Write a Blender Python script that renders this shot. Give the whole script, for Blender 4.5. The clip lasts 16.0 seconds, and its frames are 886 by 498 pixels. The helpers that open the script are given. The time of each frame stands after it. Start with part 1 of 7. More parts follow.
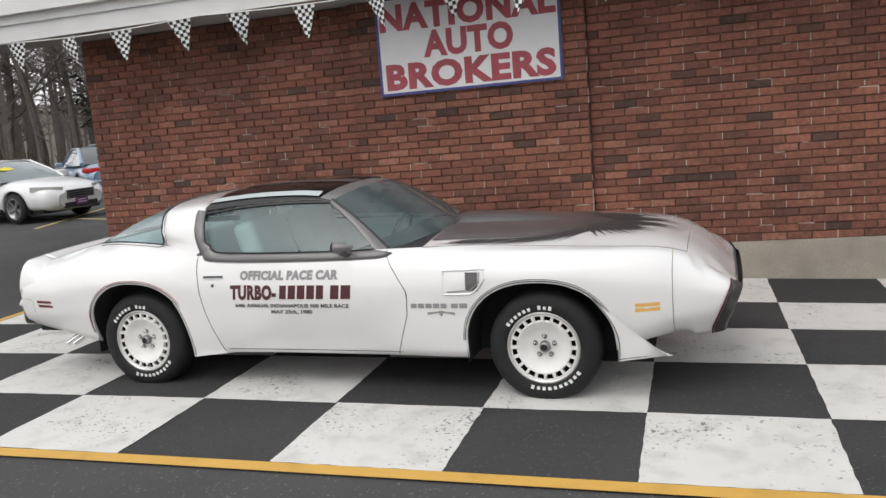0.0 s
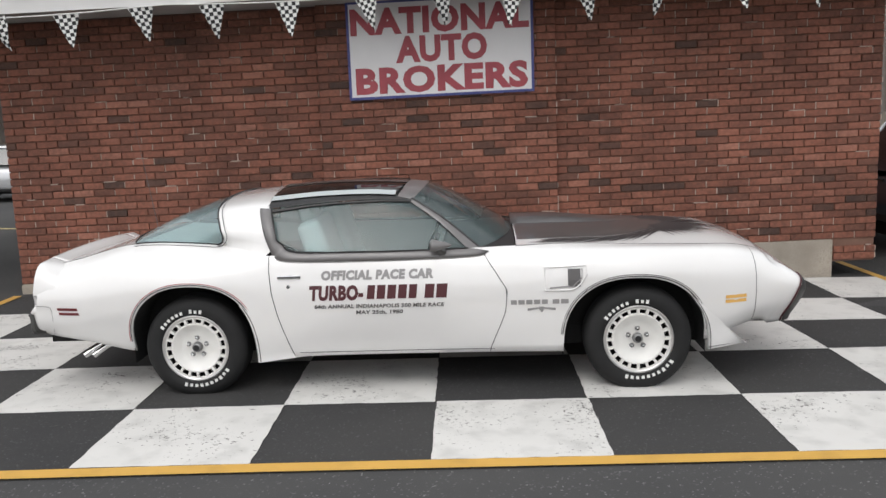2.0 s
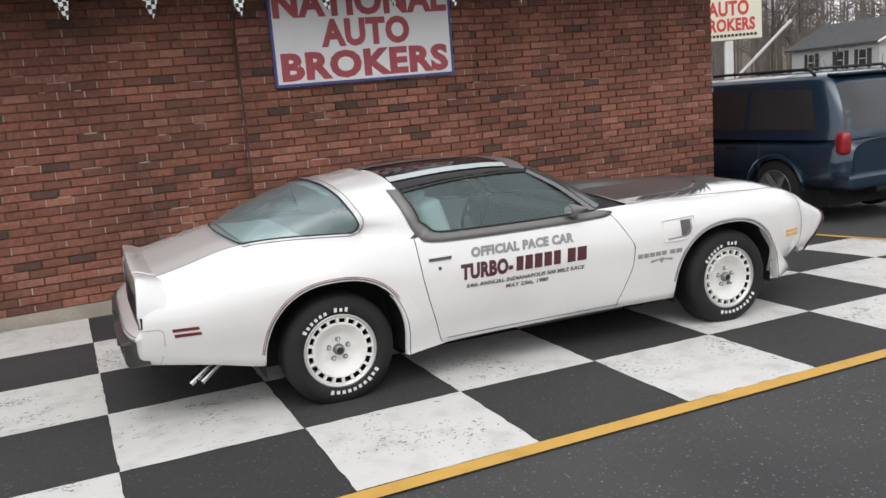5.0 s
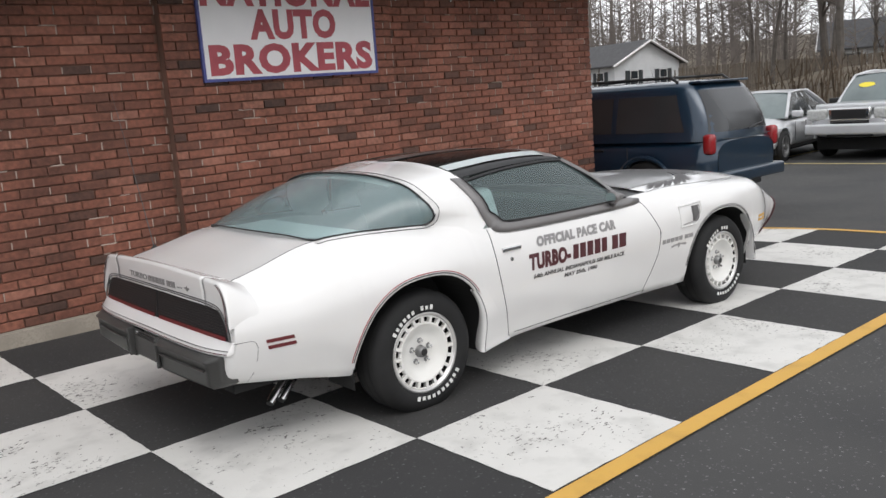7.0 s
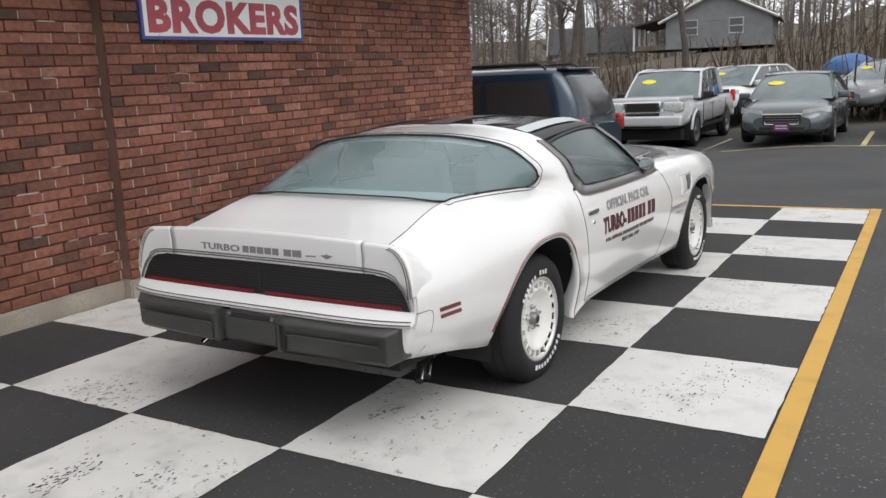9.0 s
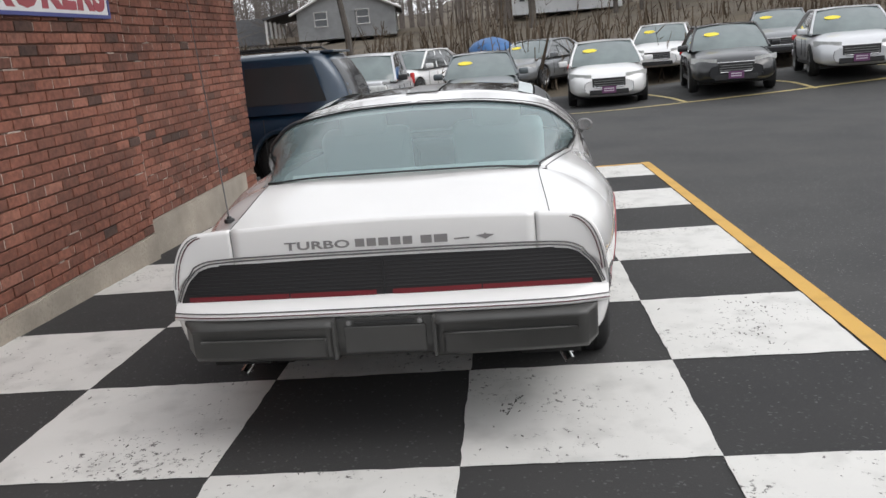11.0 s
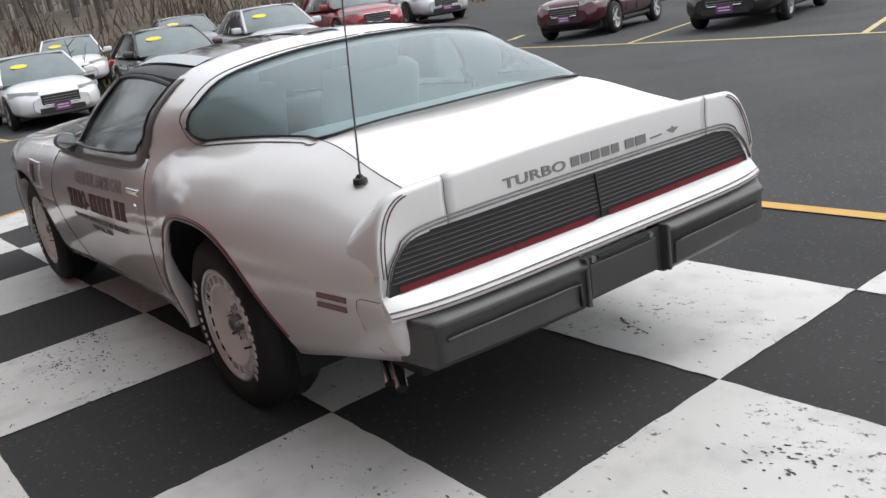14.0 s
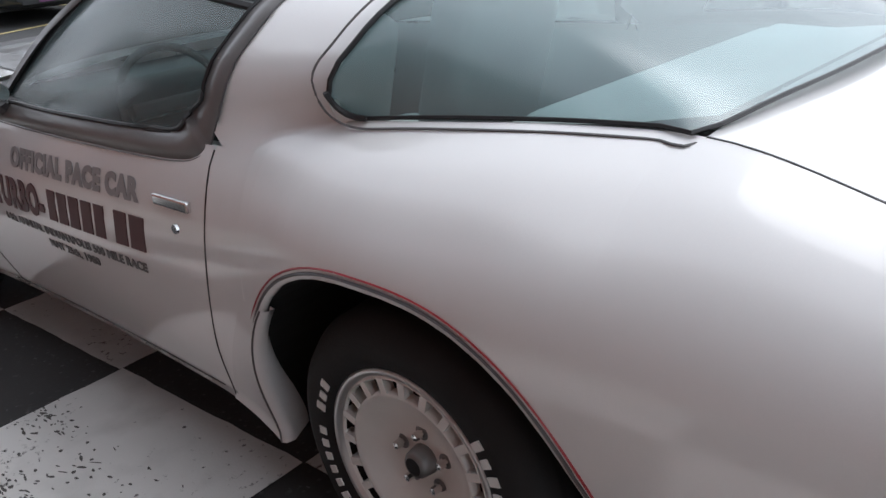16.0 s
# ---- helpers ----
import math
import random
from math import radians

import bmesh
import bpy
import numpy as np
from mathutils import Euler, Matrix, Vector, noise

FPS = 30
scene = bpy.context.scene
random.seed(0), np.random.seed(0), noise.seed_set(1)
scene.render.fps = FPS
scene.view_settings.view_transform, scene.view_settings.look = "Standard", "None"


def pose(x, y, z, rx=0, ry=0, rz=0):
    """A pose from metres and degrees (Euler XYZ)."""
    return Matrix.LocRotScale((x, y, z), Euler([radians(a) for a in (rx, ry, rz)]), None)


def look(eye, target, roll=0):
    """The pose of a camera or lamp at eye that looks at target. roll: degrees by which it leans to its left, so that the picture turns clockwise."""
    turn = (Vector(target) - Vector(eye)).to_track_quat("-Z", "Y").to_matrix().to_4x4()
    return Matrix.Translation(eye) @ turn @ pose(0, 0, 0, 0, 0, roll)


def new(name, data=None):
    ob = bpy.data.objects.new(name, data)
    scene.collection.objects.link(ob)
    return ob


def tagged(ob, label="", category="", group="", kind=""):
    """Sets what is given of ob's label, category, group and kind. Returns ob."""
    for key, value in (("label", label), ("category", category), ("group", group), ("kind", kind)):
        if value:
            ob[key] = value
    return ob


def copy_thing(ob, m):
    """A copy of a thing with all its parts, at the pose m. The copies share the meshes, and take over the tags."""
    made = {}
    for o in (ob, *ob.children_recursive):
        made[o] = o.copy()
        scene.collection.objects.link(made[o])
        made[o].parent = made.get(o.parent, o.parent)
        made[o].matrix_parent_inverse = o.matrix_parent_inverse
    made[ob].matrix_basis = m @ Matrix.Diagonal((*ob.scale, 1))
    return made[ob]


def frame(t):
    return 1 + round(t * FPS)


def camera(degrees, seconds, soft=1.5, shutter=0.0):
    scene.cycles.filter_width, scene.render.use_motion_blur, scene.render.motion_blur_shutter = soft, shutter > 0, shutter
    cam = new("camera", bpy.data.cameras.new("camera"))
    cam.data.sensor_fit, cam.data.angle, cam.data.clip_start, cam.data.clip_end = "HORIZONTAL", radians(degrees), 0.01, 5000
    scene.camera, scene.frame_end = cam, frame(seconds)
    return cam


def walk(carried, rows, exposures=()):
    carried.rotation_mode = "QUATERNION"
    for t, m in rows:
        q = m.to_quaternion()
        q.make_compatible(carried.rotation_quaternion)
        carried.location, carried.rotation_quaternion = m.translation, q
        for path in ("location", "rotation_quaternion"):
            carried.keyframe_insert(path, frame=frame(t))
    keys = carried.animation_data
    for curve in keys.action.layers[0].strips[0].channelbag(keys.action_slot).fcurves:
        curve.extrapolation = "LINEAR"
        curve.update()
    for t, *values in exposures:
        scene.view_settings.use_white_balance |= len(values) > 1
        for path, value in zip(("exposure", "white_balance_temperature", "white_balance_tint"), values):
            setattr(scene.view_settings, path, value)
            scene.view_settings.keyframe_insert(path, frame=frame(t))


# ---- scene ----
cam = camera(55.7, 16.0)
PATH = [
    (0, (2.088, -4.428, 1.676), (1.515, -2.539, 1.354), -4.5),
    (0.5, (1.61, -4.635, 1.697), (1.162, -2.714, 1.365), -4.2),
    (1, (1.112, -4.703, 1.685), (0.794, -2.757, 1.349), -3.8),
    (1.5, (0.627, -4.777, 1.707), (0.446, -2.811, 1.391), -3.1),
    (2, (0.193, -4.815, 1.699), (0.147, -2.84, 1.382), -2.2),
    (2.5, (-0.325, -4.792, 1.7), (-0.223, -2.822, 1.37), -2.1),
    (3, (-0.866, -4.746, 1.702), (-0.601, -2.794, 1.355), -2.8),
    (3.5, (-1.362, -4.623, 1.69), (-0.946, -2.697, 1.347), -2.9),
    (4, (-1.838, -4.522, 1.698), (-1.29, -2.628, 1.362), -3.4),
    (4.2, (-2.046, -4.451, 1.682), (-1.451, -2.572, 1.346), -3.7),
    (6.3, (-3.725, -3.413, 1.62), (-2.58, -1.817, 1.246), -4.6),
    (6.5, (-3.833, -3.261, 1.601), (-2.644, -1.695, 1.23), -4.5),
    (7, (-4.183, -2.953, 1.578), (-2.879, -1.477, 1.231), -4.2),
    (7.5, (-4.516, -2.567, 1.545), (-3.099, -1.202, 1.186), -4.4),
    (8, (-4.823, -2.196, 1.526), (-3.323, -0.926, 1.156), -4.6),
    (8.5, (-5.05, -1.785, 1.507), (-3.461, -0.636, 1.113), -4.3),
    (9, (-5.208, -1.352, 1.479), (-3.515, -0.362, 1.088), -2.4),
    (9.2, (-5.295, -1.146, 1.469), (-3.554, -0.243, 1.081), -2.2),
    (11.3, (-5.447, 0.92, 1.421), (-3.504, 0.99, 0.955), -5.1),
    (11.5, (-5.408, 1.086, 1.409), (-3.464, 1.083, 0.937), -5.2),
    (12, (-5.252, 1.596, 1.398), (-3.333, 1.342, 0.898), -6.1),
    (12.5, (-5.088, 2.05, 1.381), (-3.251, 1.484, 0.83), -6.7),
    (13, (-4.844, 2.474, 1.337), (-3.137, 1.6, 0.773), -7.6),
    (13.5, (-4.6, 2.835, 1.293), (-2.992, 1.774, 0.753), -9.5),
    (14, (-4.203, 3.031, 1.311), (-2.669, 1.883, 0.739), -8.7),
    (14.5, (-3.748, 3.11, 1.293), (-2.322, 1.851, 0.676), -7.9),
    (15, (-3.301, 3.088, 1.295), (-1.932, 1.783, 0.644), -7.5),
    (15.5, (-2.856, 3.029, 1.292), (-1.548, 1.694, 0.581), -6.9),
    (16, (-2.431, 2.883, 1.283), (-1.173, 1.519, 0.538), -5.3),
]
EXPOSURES = [(0, 0.16, 6500, 10), (4.2, 0.19, 6450, 10), (9.2, 0.15, 6450, 10), (11.4, 0.27, 6420, 10), (12.5, 0.34, 6400, 10), (13.4, 0.29, 6440, 10), (14.2, 0.38, 6250, 10), (15, 0.46, 6080, 10), (16, 0.50, 6000, 10)]
walk(cam, [(t, look(eye, target, roll)) for t, eye, target, roll in PATH], exposures=EXPOSURES)

# ---------------------------------------------------------------- light
world = bpy.data.worlds.new("overcast_sky")
scene.world = world
world.use_nodes = True
_wn, _wl = world.node_tree.nodes, world.node_tree.links
_wn.clear()
_sky = _wn.new("ShaderNodeTexSky")
_sky.sky_type = "NISHITA"
_sky.sun_disc = False
_sky.sun_elevation, _sky.sun_rotation = radians(52), radians(200)
_sky.air_density, _sky.dust_density = 1.0, 5.0
_hs = _wn.new("ShaderNodeHueSaturation")
_hs.inputs["Saturation"].default_value = 0.25
_bg1 = _wn.new("ShaderNodeBackground")
_bg1.inputs[1].default_value = 0.06
_cl = _wn.new("ShaderNodeTexNoise")
_cl.inputs["Scale"].default_value = 2.2
_cl.inputs["Detail"].default_value = 5
_cr = _wn.new("ShaderNodeMix")
_cr.data_type = "RGBA"
_cr.inputs[6].default_value = (0.80, 0.83, 0.88, 1)
_cr.inputs[7].default_value = (1.0, 1.0, 1.0, 1)
_bg2 = _wn.new("ShaderNodeBackground")
_bg2.inputs[1].default_value = 0.78
_add = _wn.new("ShaderNodeAddShader")
_wo = _wn.new("ShaderNodeOutputWorld")
_wl.new(_sky.outputs[0], _hs.inputs["Color"])
_wl.new(_hs.outputs[0], _bg1.inputs[0])
_wl.new(_cl.outputs[0], _cr.inputs[0])
_tc = _wn.new("ShaderNodeTexCoord")
_sx = _wn.new("ShaderNodeSeparateXYZ")
_up = _wn.new("ShaderNodeMapRange")
_up.inputs[1].default_value, _up.inputs[2].default_value = 0.05, 0.95
_up.inputs[3].default_value, _up.inputs[4].default_value = 0.98, 0.64
_wl.new(_tc.outputs["Generated"], _sx.inputs[0])
_wl.new(_sx.outputs[2], _up.inputs[0])
_wl.new(_up.outputs[0], _bg2.inputs[1])
_wl.new(_cr.outputs[2], _bg2.inputs[0])
_wl.new(_bg1.outputs[0], _add.inputs[0])
_wl.new(_bg2.outputs[0], _add.inputs[1])
_wl.new(_add.outputs[0], _wo.inputs[0])

sun = new("sun", bpy.data.lights.new("sun", "SUN"))
sun.data.energy = 0.55
sun.data.angle = radians(40)
sun.data.color = (1.0, 0.97, 0.93)
sun.matrix_world = look((0, 0, 20), (3.5, 8.0, 4.0))

# ---------------------------------------------------------------- materials


def mat(name, col, rough=0.6, metal=0.0, var=0.0, vscale=6.0, grain=0.0, gscale=120.0, bump=0.0, bscale=80.0,
        col2=None, coat=0.0, spec=0.5, rand=0.0):
    """A procedural surface: base colour, two scales of variation, relief; rand varies it piece by piece."""
    m = bpy.data.materials.new(name)
    m.use_nodes = True
    n, l = m.node_tree.nodes, m.node_tree.links
    b = n["Principled BSDF"]
    b.inputs["Roughness"].default_value = rough
    b.inputs["Metallic"].default_value = metal
    b.inputs["Coat Weight"].default_value = coat
    b.inputs["Coat Roughness"].default_value = 0.06
    b.inputs["Specular IOR Level"].default_value = spec
    tc = n.new("ShaderNodeTexCoord")
    out = None

    def mix(fac, a, c):
        x = n.new("ShaderNodeMix")
        x.data_type = "RGBA"
        l.new(fac, x.inputs[0])
        for i, v in ((6, a), (7, c)):
            if isinstance(v, tuple):
                x.inputs[i].default_value = (*v[:3], 1)
            else:
                l.new(v, x.inputs[i])
        return x.outputs[2]

    def noise_(scale, detail=4.0, lo=0.3, hi=0.7):
        x = n.new("ShaderNodeTexNoise")
        x.inputs["Scale"].default_value = scale
        x.inputs["Detail"].default_value = detail
        l.new(tc.outputs["Object"], x.inputs["Vector"])
        r = n.new("ShaderNodeMapRange")
        r.inputs[1].default_value, r.inputs[2].default_value = lo, hi
        l.new(x.outputs[0], r.inputs[0])
        return r.outputs[0]

    base = tuple(col)
    if rand:
        oi = n.new("ShaderNodeObjectInfo")
        base = mix(oi.outputs["Random"], tuple(c * (1 - rand) for c in col), tuple(min(1, c * (1 + rand)) for c in col))
    if var or col2:
        c2 = col2 or tuple(min(1, c * (1 - var)) for c in col)
        base = mix(noise_(vscale), base, c2)
    if grain:
        dark = tuple(c * (1 - grain) for c in col)
        base = mix(noise_(gscale, 2.0, 0.45, 0.72), base, dark)
    if isinstance(base, tuple):
        b.inputs["Base Color"].default_value = (*base, 1)
    else:
        l.new(base, b.inputs["Base Color"])
    if bump:
        bp = n.new("ShaderNodeBump")
        bp.inputs["Strength"].default_value = bump
        bp.inputs["Distance"].default_value = 0.004
        l.new(noise_(bscale, 5.0, 0.0, 1.0), bp.inputs["Height"])
        l.new(bp.outputs[0], b.inputs["Normal"])
    return m


def glass(name, tint, rough=0.0, ior=1.5, haze=0.0, film=(0.6, 0.7, 0.7)):
    """Glass with a damp, dusty film whose pale teal also stands in for reflected sky."""
    m = bpy.data.materials.new(name)
    m.use_nodes = True
    n, l = m.node_tree.nodes, m.node_tree.links
    n.clear()
    t = n.new("ShaderNodeBsdfTransparent")
    t.inputs[0].default_value = (*tint, 1)
    g = n.new("ShaderNodeBsdfGlossy")
    g.inputs["Roughness"].default_value = rough
    f = n.new("ShaderNodeFresnel")
    f.inputs[0].default_value = ior
    x = n.new("ShaderNodeMixShader")
    o = n.new("ShaderNodeOutputMaterial")
    d = n.new("ShaderNodeBsdfDiffuse")
    d.inputs[0].default_value = (*film, 1)
    h = n.new("ShaderNodeMixShader")
    h.inputs[0].default_value = haze
    l.new(t.outputs[0], h.inputs[1])
    l.new(d.outputs[0], h.inputs[2])
    l.new(f.outputs[0], x.inputs[0])
    l.new(h.outputs[0], x.inputs[1])
    l.new(g.outputs[0], x.inputs[2])
    l.new(x.outputs[0], o.inputs[0])
    return m


def asphalt_material(name, base, worn, speck):
    m = mat(name, base, 0.88, var=0.25, vscale=0.7, col2=worn, bump=0.35, bscale=160, spec=0.3)
    n, l = m.node_tree.nodes, m.node_tree.links
    b = n["Principled BSDF"]
    src = b.inputs["Base Color"].links[0].from_socket
    tc = n.new("ShaderNodeTexCoord")
    v = n.new("ShaderNodeTexVoronoi")
    v.inputs["Scale"].default_value = 110
    l.new(tc.outputs["Object"], v.inputs["Vector"])
    r = n.new("ShaderNodeMapRange")
    r.inputs[1].default_value, r.inputs[2].default_value = 0.84, 1.0
    l.new(v.outputs["Color"], r.inputs[0])
    x = n.new("ShaderNodeMix")
    x.data_type = "RGBA"
    l.new(r.outputs[0], x.inputs[0])
    l.new(src, x.inputs[6])
    x.inputs[7].default_value = (*speck, 1)
    l.new(x.outputs[2], b.inputs["Base Color"])
    return m


def worn_paint(name, paint, under, amount, scale=34.0):
    """Road paint, worn through to the asphalt in small flecks and smudged grey."""
    m = mat(name, paint, 0.62, var=0.1, vscale=2.2, bump=0.3, bscale=150)
    n, l = m.node_tree.nodes, m.node_tree.links
    b = n["Principled BSDF"]
    src = b.inputs["Base Color"].links[0].from_socket
    tc = n.new("ShaderNodeTexCoord")
    big = n.new("ShaderNodeTexNoise")
    big.inputs["Scale"].default_value = 1.6
    big.inputs["Detail"].default_value = 3
    fine = n.new("ShaderNodeTexNoise")
    fine.inputs["Scale"].default_value = scale
    fine.inputs["Detail"].default_value = 6
    fine.inputs["Roughness"].default_value = 0.7
    for t in (big, fine):
        l.new(tc.outputs["Object"], t.inputs["Vector"])
    a = n.new("ShaderNodeMath")
    a.operation = "MULTIPLY_ADD"
    a.inputs[1].default_value = 0.45
    l.new(big.outputs[0], a.inputs[0])
    l.new(fine.outputs[0], a.inputs[2])
    r = n.new("ShaderNodeMapRange")
    r.inputs[1].default_value, r.inputs[2].default_value = amount, amount + 0.07
    l.new(a.outputs[0], r.inputs[0])
    sm = n.new("ShaderNodeTexNoise")
    sm.inputs["Scale"].default_value = 5.0
    sm.inputs["Detail"].default_value = 5
    l.new(tc.outputs["Object"], sm.inputs["Vector"])
    sr = n.new("ShaderNodeMapRange")
    sr.inputs[1].default_value, sr.inputs[2].default_value = 0.5, 0.8
    sr.inputs[4].default_value = 0.45
    l.new(sm.outputs[0], sr.inputs[0])
    y = n.new("ShaderNodeMix")
    y.data_type = "RGBA"
    l.new(sr.outputs[0], y.inputs[0])
    l.new(src, y.inputs[6])
    y.inputs[7].default_value = (*[0.42 * c for c in paint], 1)
    x = n.new("ShaderNodeMix")
    x.data_type = "RGBA"
    l.new(r.outputs[0], x.inputs[0])
    l.new(y.outputs[2], x.inputs[6])
    x.inputs[7].default_value = (*under, 1)
    l.new(x.outputs[2], b.inputs["Base Color"])
    return m


ASPHALT = asphalt_material("asphalt", (0.050, 0.050, 0.051), (0.072, 0.071, 0.070), (0.22, 0.22, 0.22))
SEALED = asphalt_material("sealed_asphalt", (0.034, 0.034, 0.035), (0.050, 0.049, 0.048), (0.12, 0.12, 0.12))
WHITE_SQ = worn_paint("worn_white_road_paint", (0.66, 0.65, 0.625), (0.10, 0.095, 0.09), 0.845)
YELLOW_LN = worn_paint("worn_yellow_road_paint", (0.62, 0.36, 0.07), (0.12, 0.09, 0.05), 0.92)
PALE_LN = worn_paint("faded_yellow_road_paint", (0.62, 0.50, 0.22), (0.12, 0.10, 0.08), 0.86)
MORTAR_PALE = mat("pale_mortar", (0.48, 0.385, 0.33), 0.95, var=0.4, vscale=4, bump=0.5, bscale=90)
MORTAR = mat("mortar", (0.24, 0.135, 0.10), 0.95, var=0.5, vscale=1.3, bump=0.6, bscale=90)
CONCRETE = mat("concrete", (0.42, 0.37, 0.31), 0.9, var=0.35, vscale=3, grain=0.3, gscale=60, bump=0.5, bscale=60)
FASCIA = mat("white_fascia_paint", (0.72, 0.71, 0.70), 0.5, var=0.12, vscale=2)
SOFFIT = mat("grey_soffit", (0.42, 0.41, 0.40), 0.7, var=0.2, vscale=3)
WHITE_SIGN = mat("white_sign_enamel", (0.80, 0.79, 0.79), 0.45, var=0.06, vscale=3)
RED_SIGN = mat("faded_red_lettering", (0.42, 0.075, 0.095), 0.5, var=0.25, vscale=7)
BLUE_SIGN = mat("blue_sign_edge", (0.06, 0.07, 0.24), 0.45)
CREAM_SIGN = mat("cream_sign_enamel", (0.80, 0.77, 0.62), 0.5, var=0.08, vscale=2)
POLE_RED = mat("red_pole_sign_lettering", (0.55, 0.06, 0.05), 0.5)

CAR_WHITE = mat("white_car_paint", (0.78, 0.77, 0.76), 0.25, var=0.05, vscale=2.5, coat=1.0, grain=0.03, gscale=300)
CHARCOAL = mat("charcoal_car_paint", (0.085, 0.082, 0.083), 0.35, coat=0.5, var=0.2, vscale=4)
FRAME_GREY = mat("grey_frame_paint", (0.17, 0.163, 0.162), 0.38, coat=0.4, var=0.12, vscale=5)
FEATHER = mat("black_brown_decal", (0.035, 0.030, 0.031), 0.45)
DARK_GREY = mat("dark_grey_decal", (0.10, 0.095, 0.095), 0.45)
SILVER_GREY = mat("silver_grey_decal", (0.27, 0.262, 0.262), 0.4)
MAROON = mat("dark_maroon_decal", (0.075, 0.018, 0.022), 0.45)
RED_LINE = mat("red_pinstripe", (0.35, 0.03, 0.04), 0.4)
BLACK_TRIM = mat("black_trim", (0.018, 0.018, 0.019), 0.45, var=0.3, vscale=9)
BUMPER = mat("grey_urethane_bumper", (0.058, 0.057, 0.055), 0.38, var=0.2, vscale=5, bump=0.1)
LENS_DARK = mat("smoked_tail_lens", (0.010, 0.009, 0.010), 0.5)
LENS_RED = mat("red_lens", (0.15, 0.010, 0.016), 0.3, coat=0.3)
LENS_RED_DEEP = mat("deep_red_lens", (0.28, 0.012, 0.016), 0.2, coat=0.5)
LENS_RED_BRIGHT = mat("bright_red_lens", (0.50, 0.025, 0.025), 0.2, coat=0.6)
LENS_AMBER = mat("amber_lens", (0.72, 0.42, 0.12), 0.2, coat=0.6)
MARKER_RED = mat("side_marker_red", (0.13, 0.022, 0.026), 0.3, coat=0.4)
RUBBER = mat("tyre_rubber", (0.009, 0.009, 0.0095), 0.75, var=0.4, vscale=12, bump=0.2, bscale=120)
TYRE_WHITE = mat("raised_white_tyre_lettering", (0.72, 0.72, 0.70), 0.6)
WHEEL_WHITE = mat("white_painted_alloy", (0.76, 0.75, 0.72), 0.3, coat=0.4, var=0.08, vscale=10)
WHEEL_RIM = mat("machined_alloy_rim", (0.62, 0.61, 0.60), 0.3, metal=0.7)
CHROME = mat("chrome", (0.75, 0.75, 0.75), 0.12, metal=1.0)
DULL_METAL = mat("dull_metal", (0.30, 0.30, 0.30), 0.4, metal=0.8, var=0.3, vscale=15)
WELL_BLACK = mat("wheel_well_black", (0.010, 0.010, 0.010), 0.9)
SEAT = mat("oyster_vinyl", (0.66, 0.71, 0.70), 0.55, var=0.12, vscale=5, bump=0.1, bscale=30)
DASH = mat("dark_dash_vinyl", (0.025, 0.03, 0.03), 0.6)
CARPET = mat("grey_carpet", (0.10, 0.11, 0.11), 0.95, grain=0.4)
# Film colour adds the brightness of reflected sky on top of the fogging.
GLASS = glass("tinted_car_glass", (0.70, 0.84, 0.84), 0.12, 1.5, 0.13, (0.42, 0.55, 0.56))
GLASS_REAR = glass("fogged_rear_glass", (0.68, 0.83, 0.84), 0.17, 1.65, 0.29, (0.48, 0.63, 0.65))
GLASS_DARK = glass("smoked_roof_glass", (0.10, 0.11, 0.11), 0.03, 1.5, 0.1, (0.12, 0.12, 0.12))
HEAD_GLASS = mat("headlamp", (0.62, 0.63, 0.62), 0.12, coat=1.0, var=0.3, vscale=20)
BG_GLASS = mat("dark_vehicle_glass", (0.030, 0.037, 0.038), 0.06, coat=1.0, var=0.3, vscale=1.5)
# Paler base than the other panes, standing in for sky on sloping glass.
BG_SCREEN = mat("windscreen_sky_tint", (0.16, 0.20, 0.20), 0.08, coat=1.0, var=0.4, vscale=1.5)
STICKER = mat("yellow_windscreen_sticker", (0.80, 0.66, 0.06), 0.6)
PLATE = mat("purple_plate", (0.13, 0.04, 0.12), 0.4)
PLATE_BAR = mat("pale_plate_bar", (0.6, 0.55, 0.6), 0.5)


def paint(name, col, metal=0.35):
    return mat(name, col, 0.28, metal=metal, coat=0.8, var=0.08, vscale=1.5)


# ---------------------------------------------------------------- mesh helpers


def link_mesh(name, bm, material, parent=None, label="", smooth=False):
    me = bpy.data.meshes.new(name)
    bm.to_mesh(me)
    bm.free()
    me.materials.append(material)
    if smooth:
        for p in me.polygons:
            p.use_smooth = True
    ob = new(name, me)
    if parent is not None:
        ob.parent = parent
    if label:
        ob["label"] = label
    return ob


def part(name, bm, material, parent, label="", smooth=False):
    return link_mesh(name, bm, material, parent, label, smooth)


def thing(name, m, label, category, group="", kind=""):
    ob = new(name)
    ob.matrix_world = m
    return tagged(ob, label, category, group, kind)


def box(x0, y0, z0, x1, y1, z1, bevel=0.0, bm=None):
    own = bm is None
    b = bm or bmesh.new()
    r = bmesh.ops.create_cube(b, size=1)
    m = Matrix.Translation(((x0 + x1) / 2, (y0 + y1) / 2, (z0 + z1) / 2)) @ Matrix.Diagonal((x1 - x0, y1 - y0, z1 - z0, 1))
    bmesh.ops.transform(b, matrix=m, verts=r["verts"])
    if bevel and own:
        bmesh.ops.bevel(b, geom=b.edges[:], offset=bevel, segments=2, affect="EDGES", profile=0.6)
    return b


def cushion(x0, y0, z0, x1, y1, z1, r=.05):
    b = box(x0, y0, z0, x1, y1, z1)
    bmesh.ops.bevel(b, geom=b.edges[:], offset=r, segments=3, affect="EDGES", profile=.6)
    return b


def moved(bm, m):
    bmesh.ops.transform(bm, matrix=m, verts=bm.verts[:])
    return bm


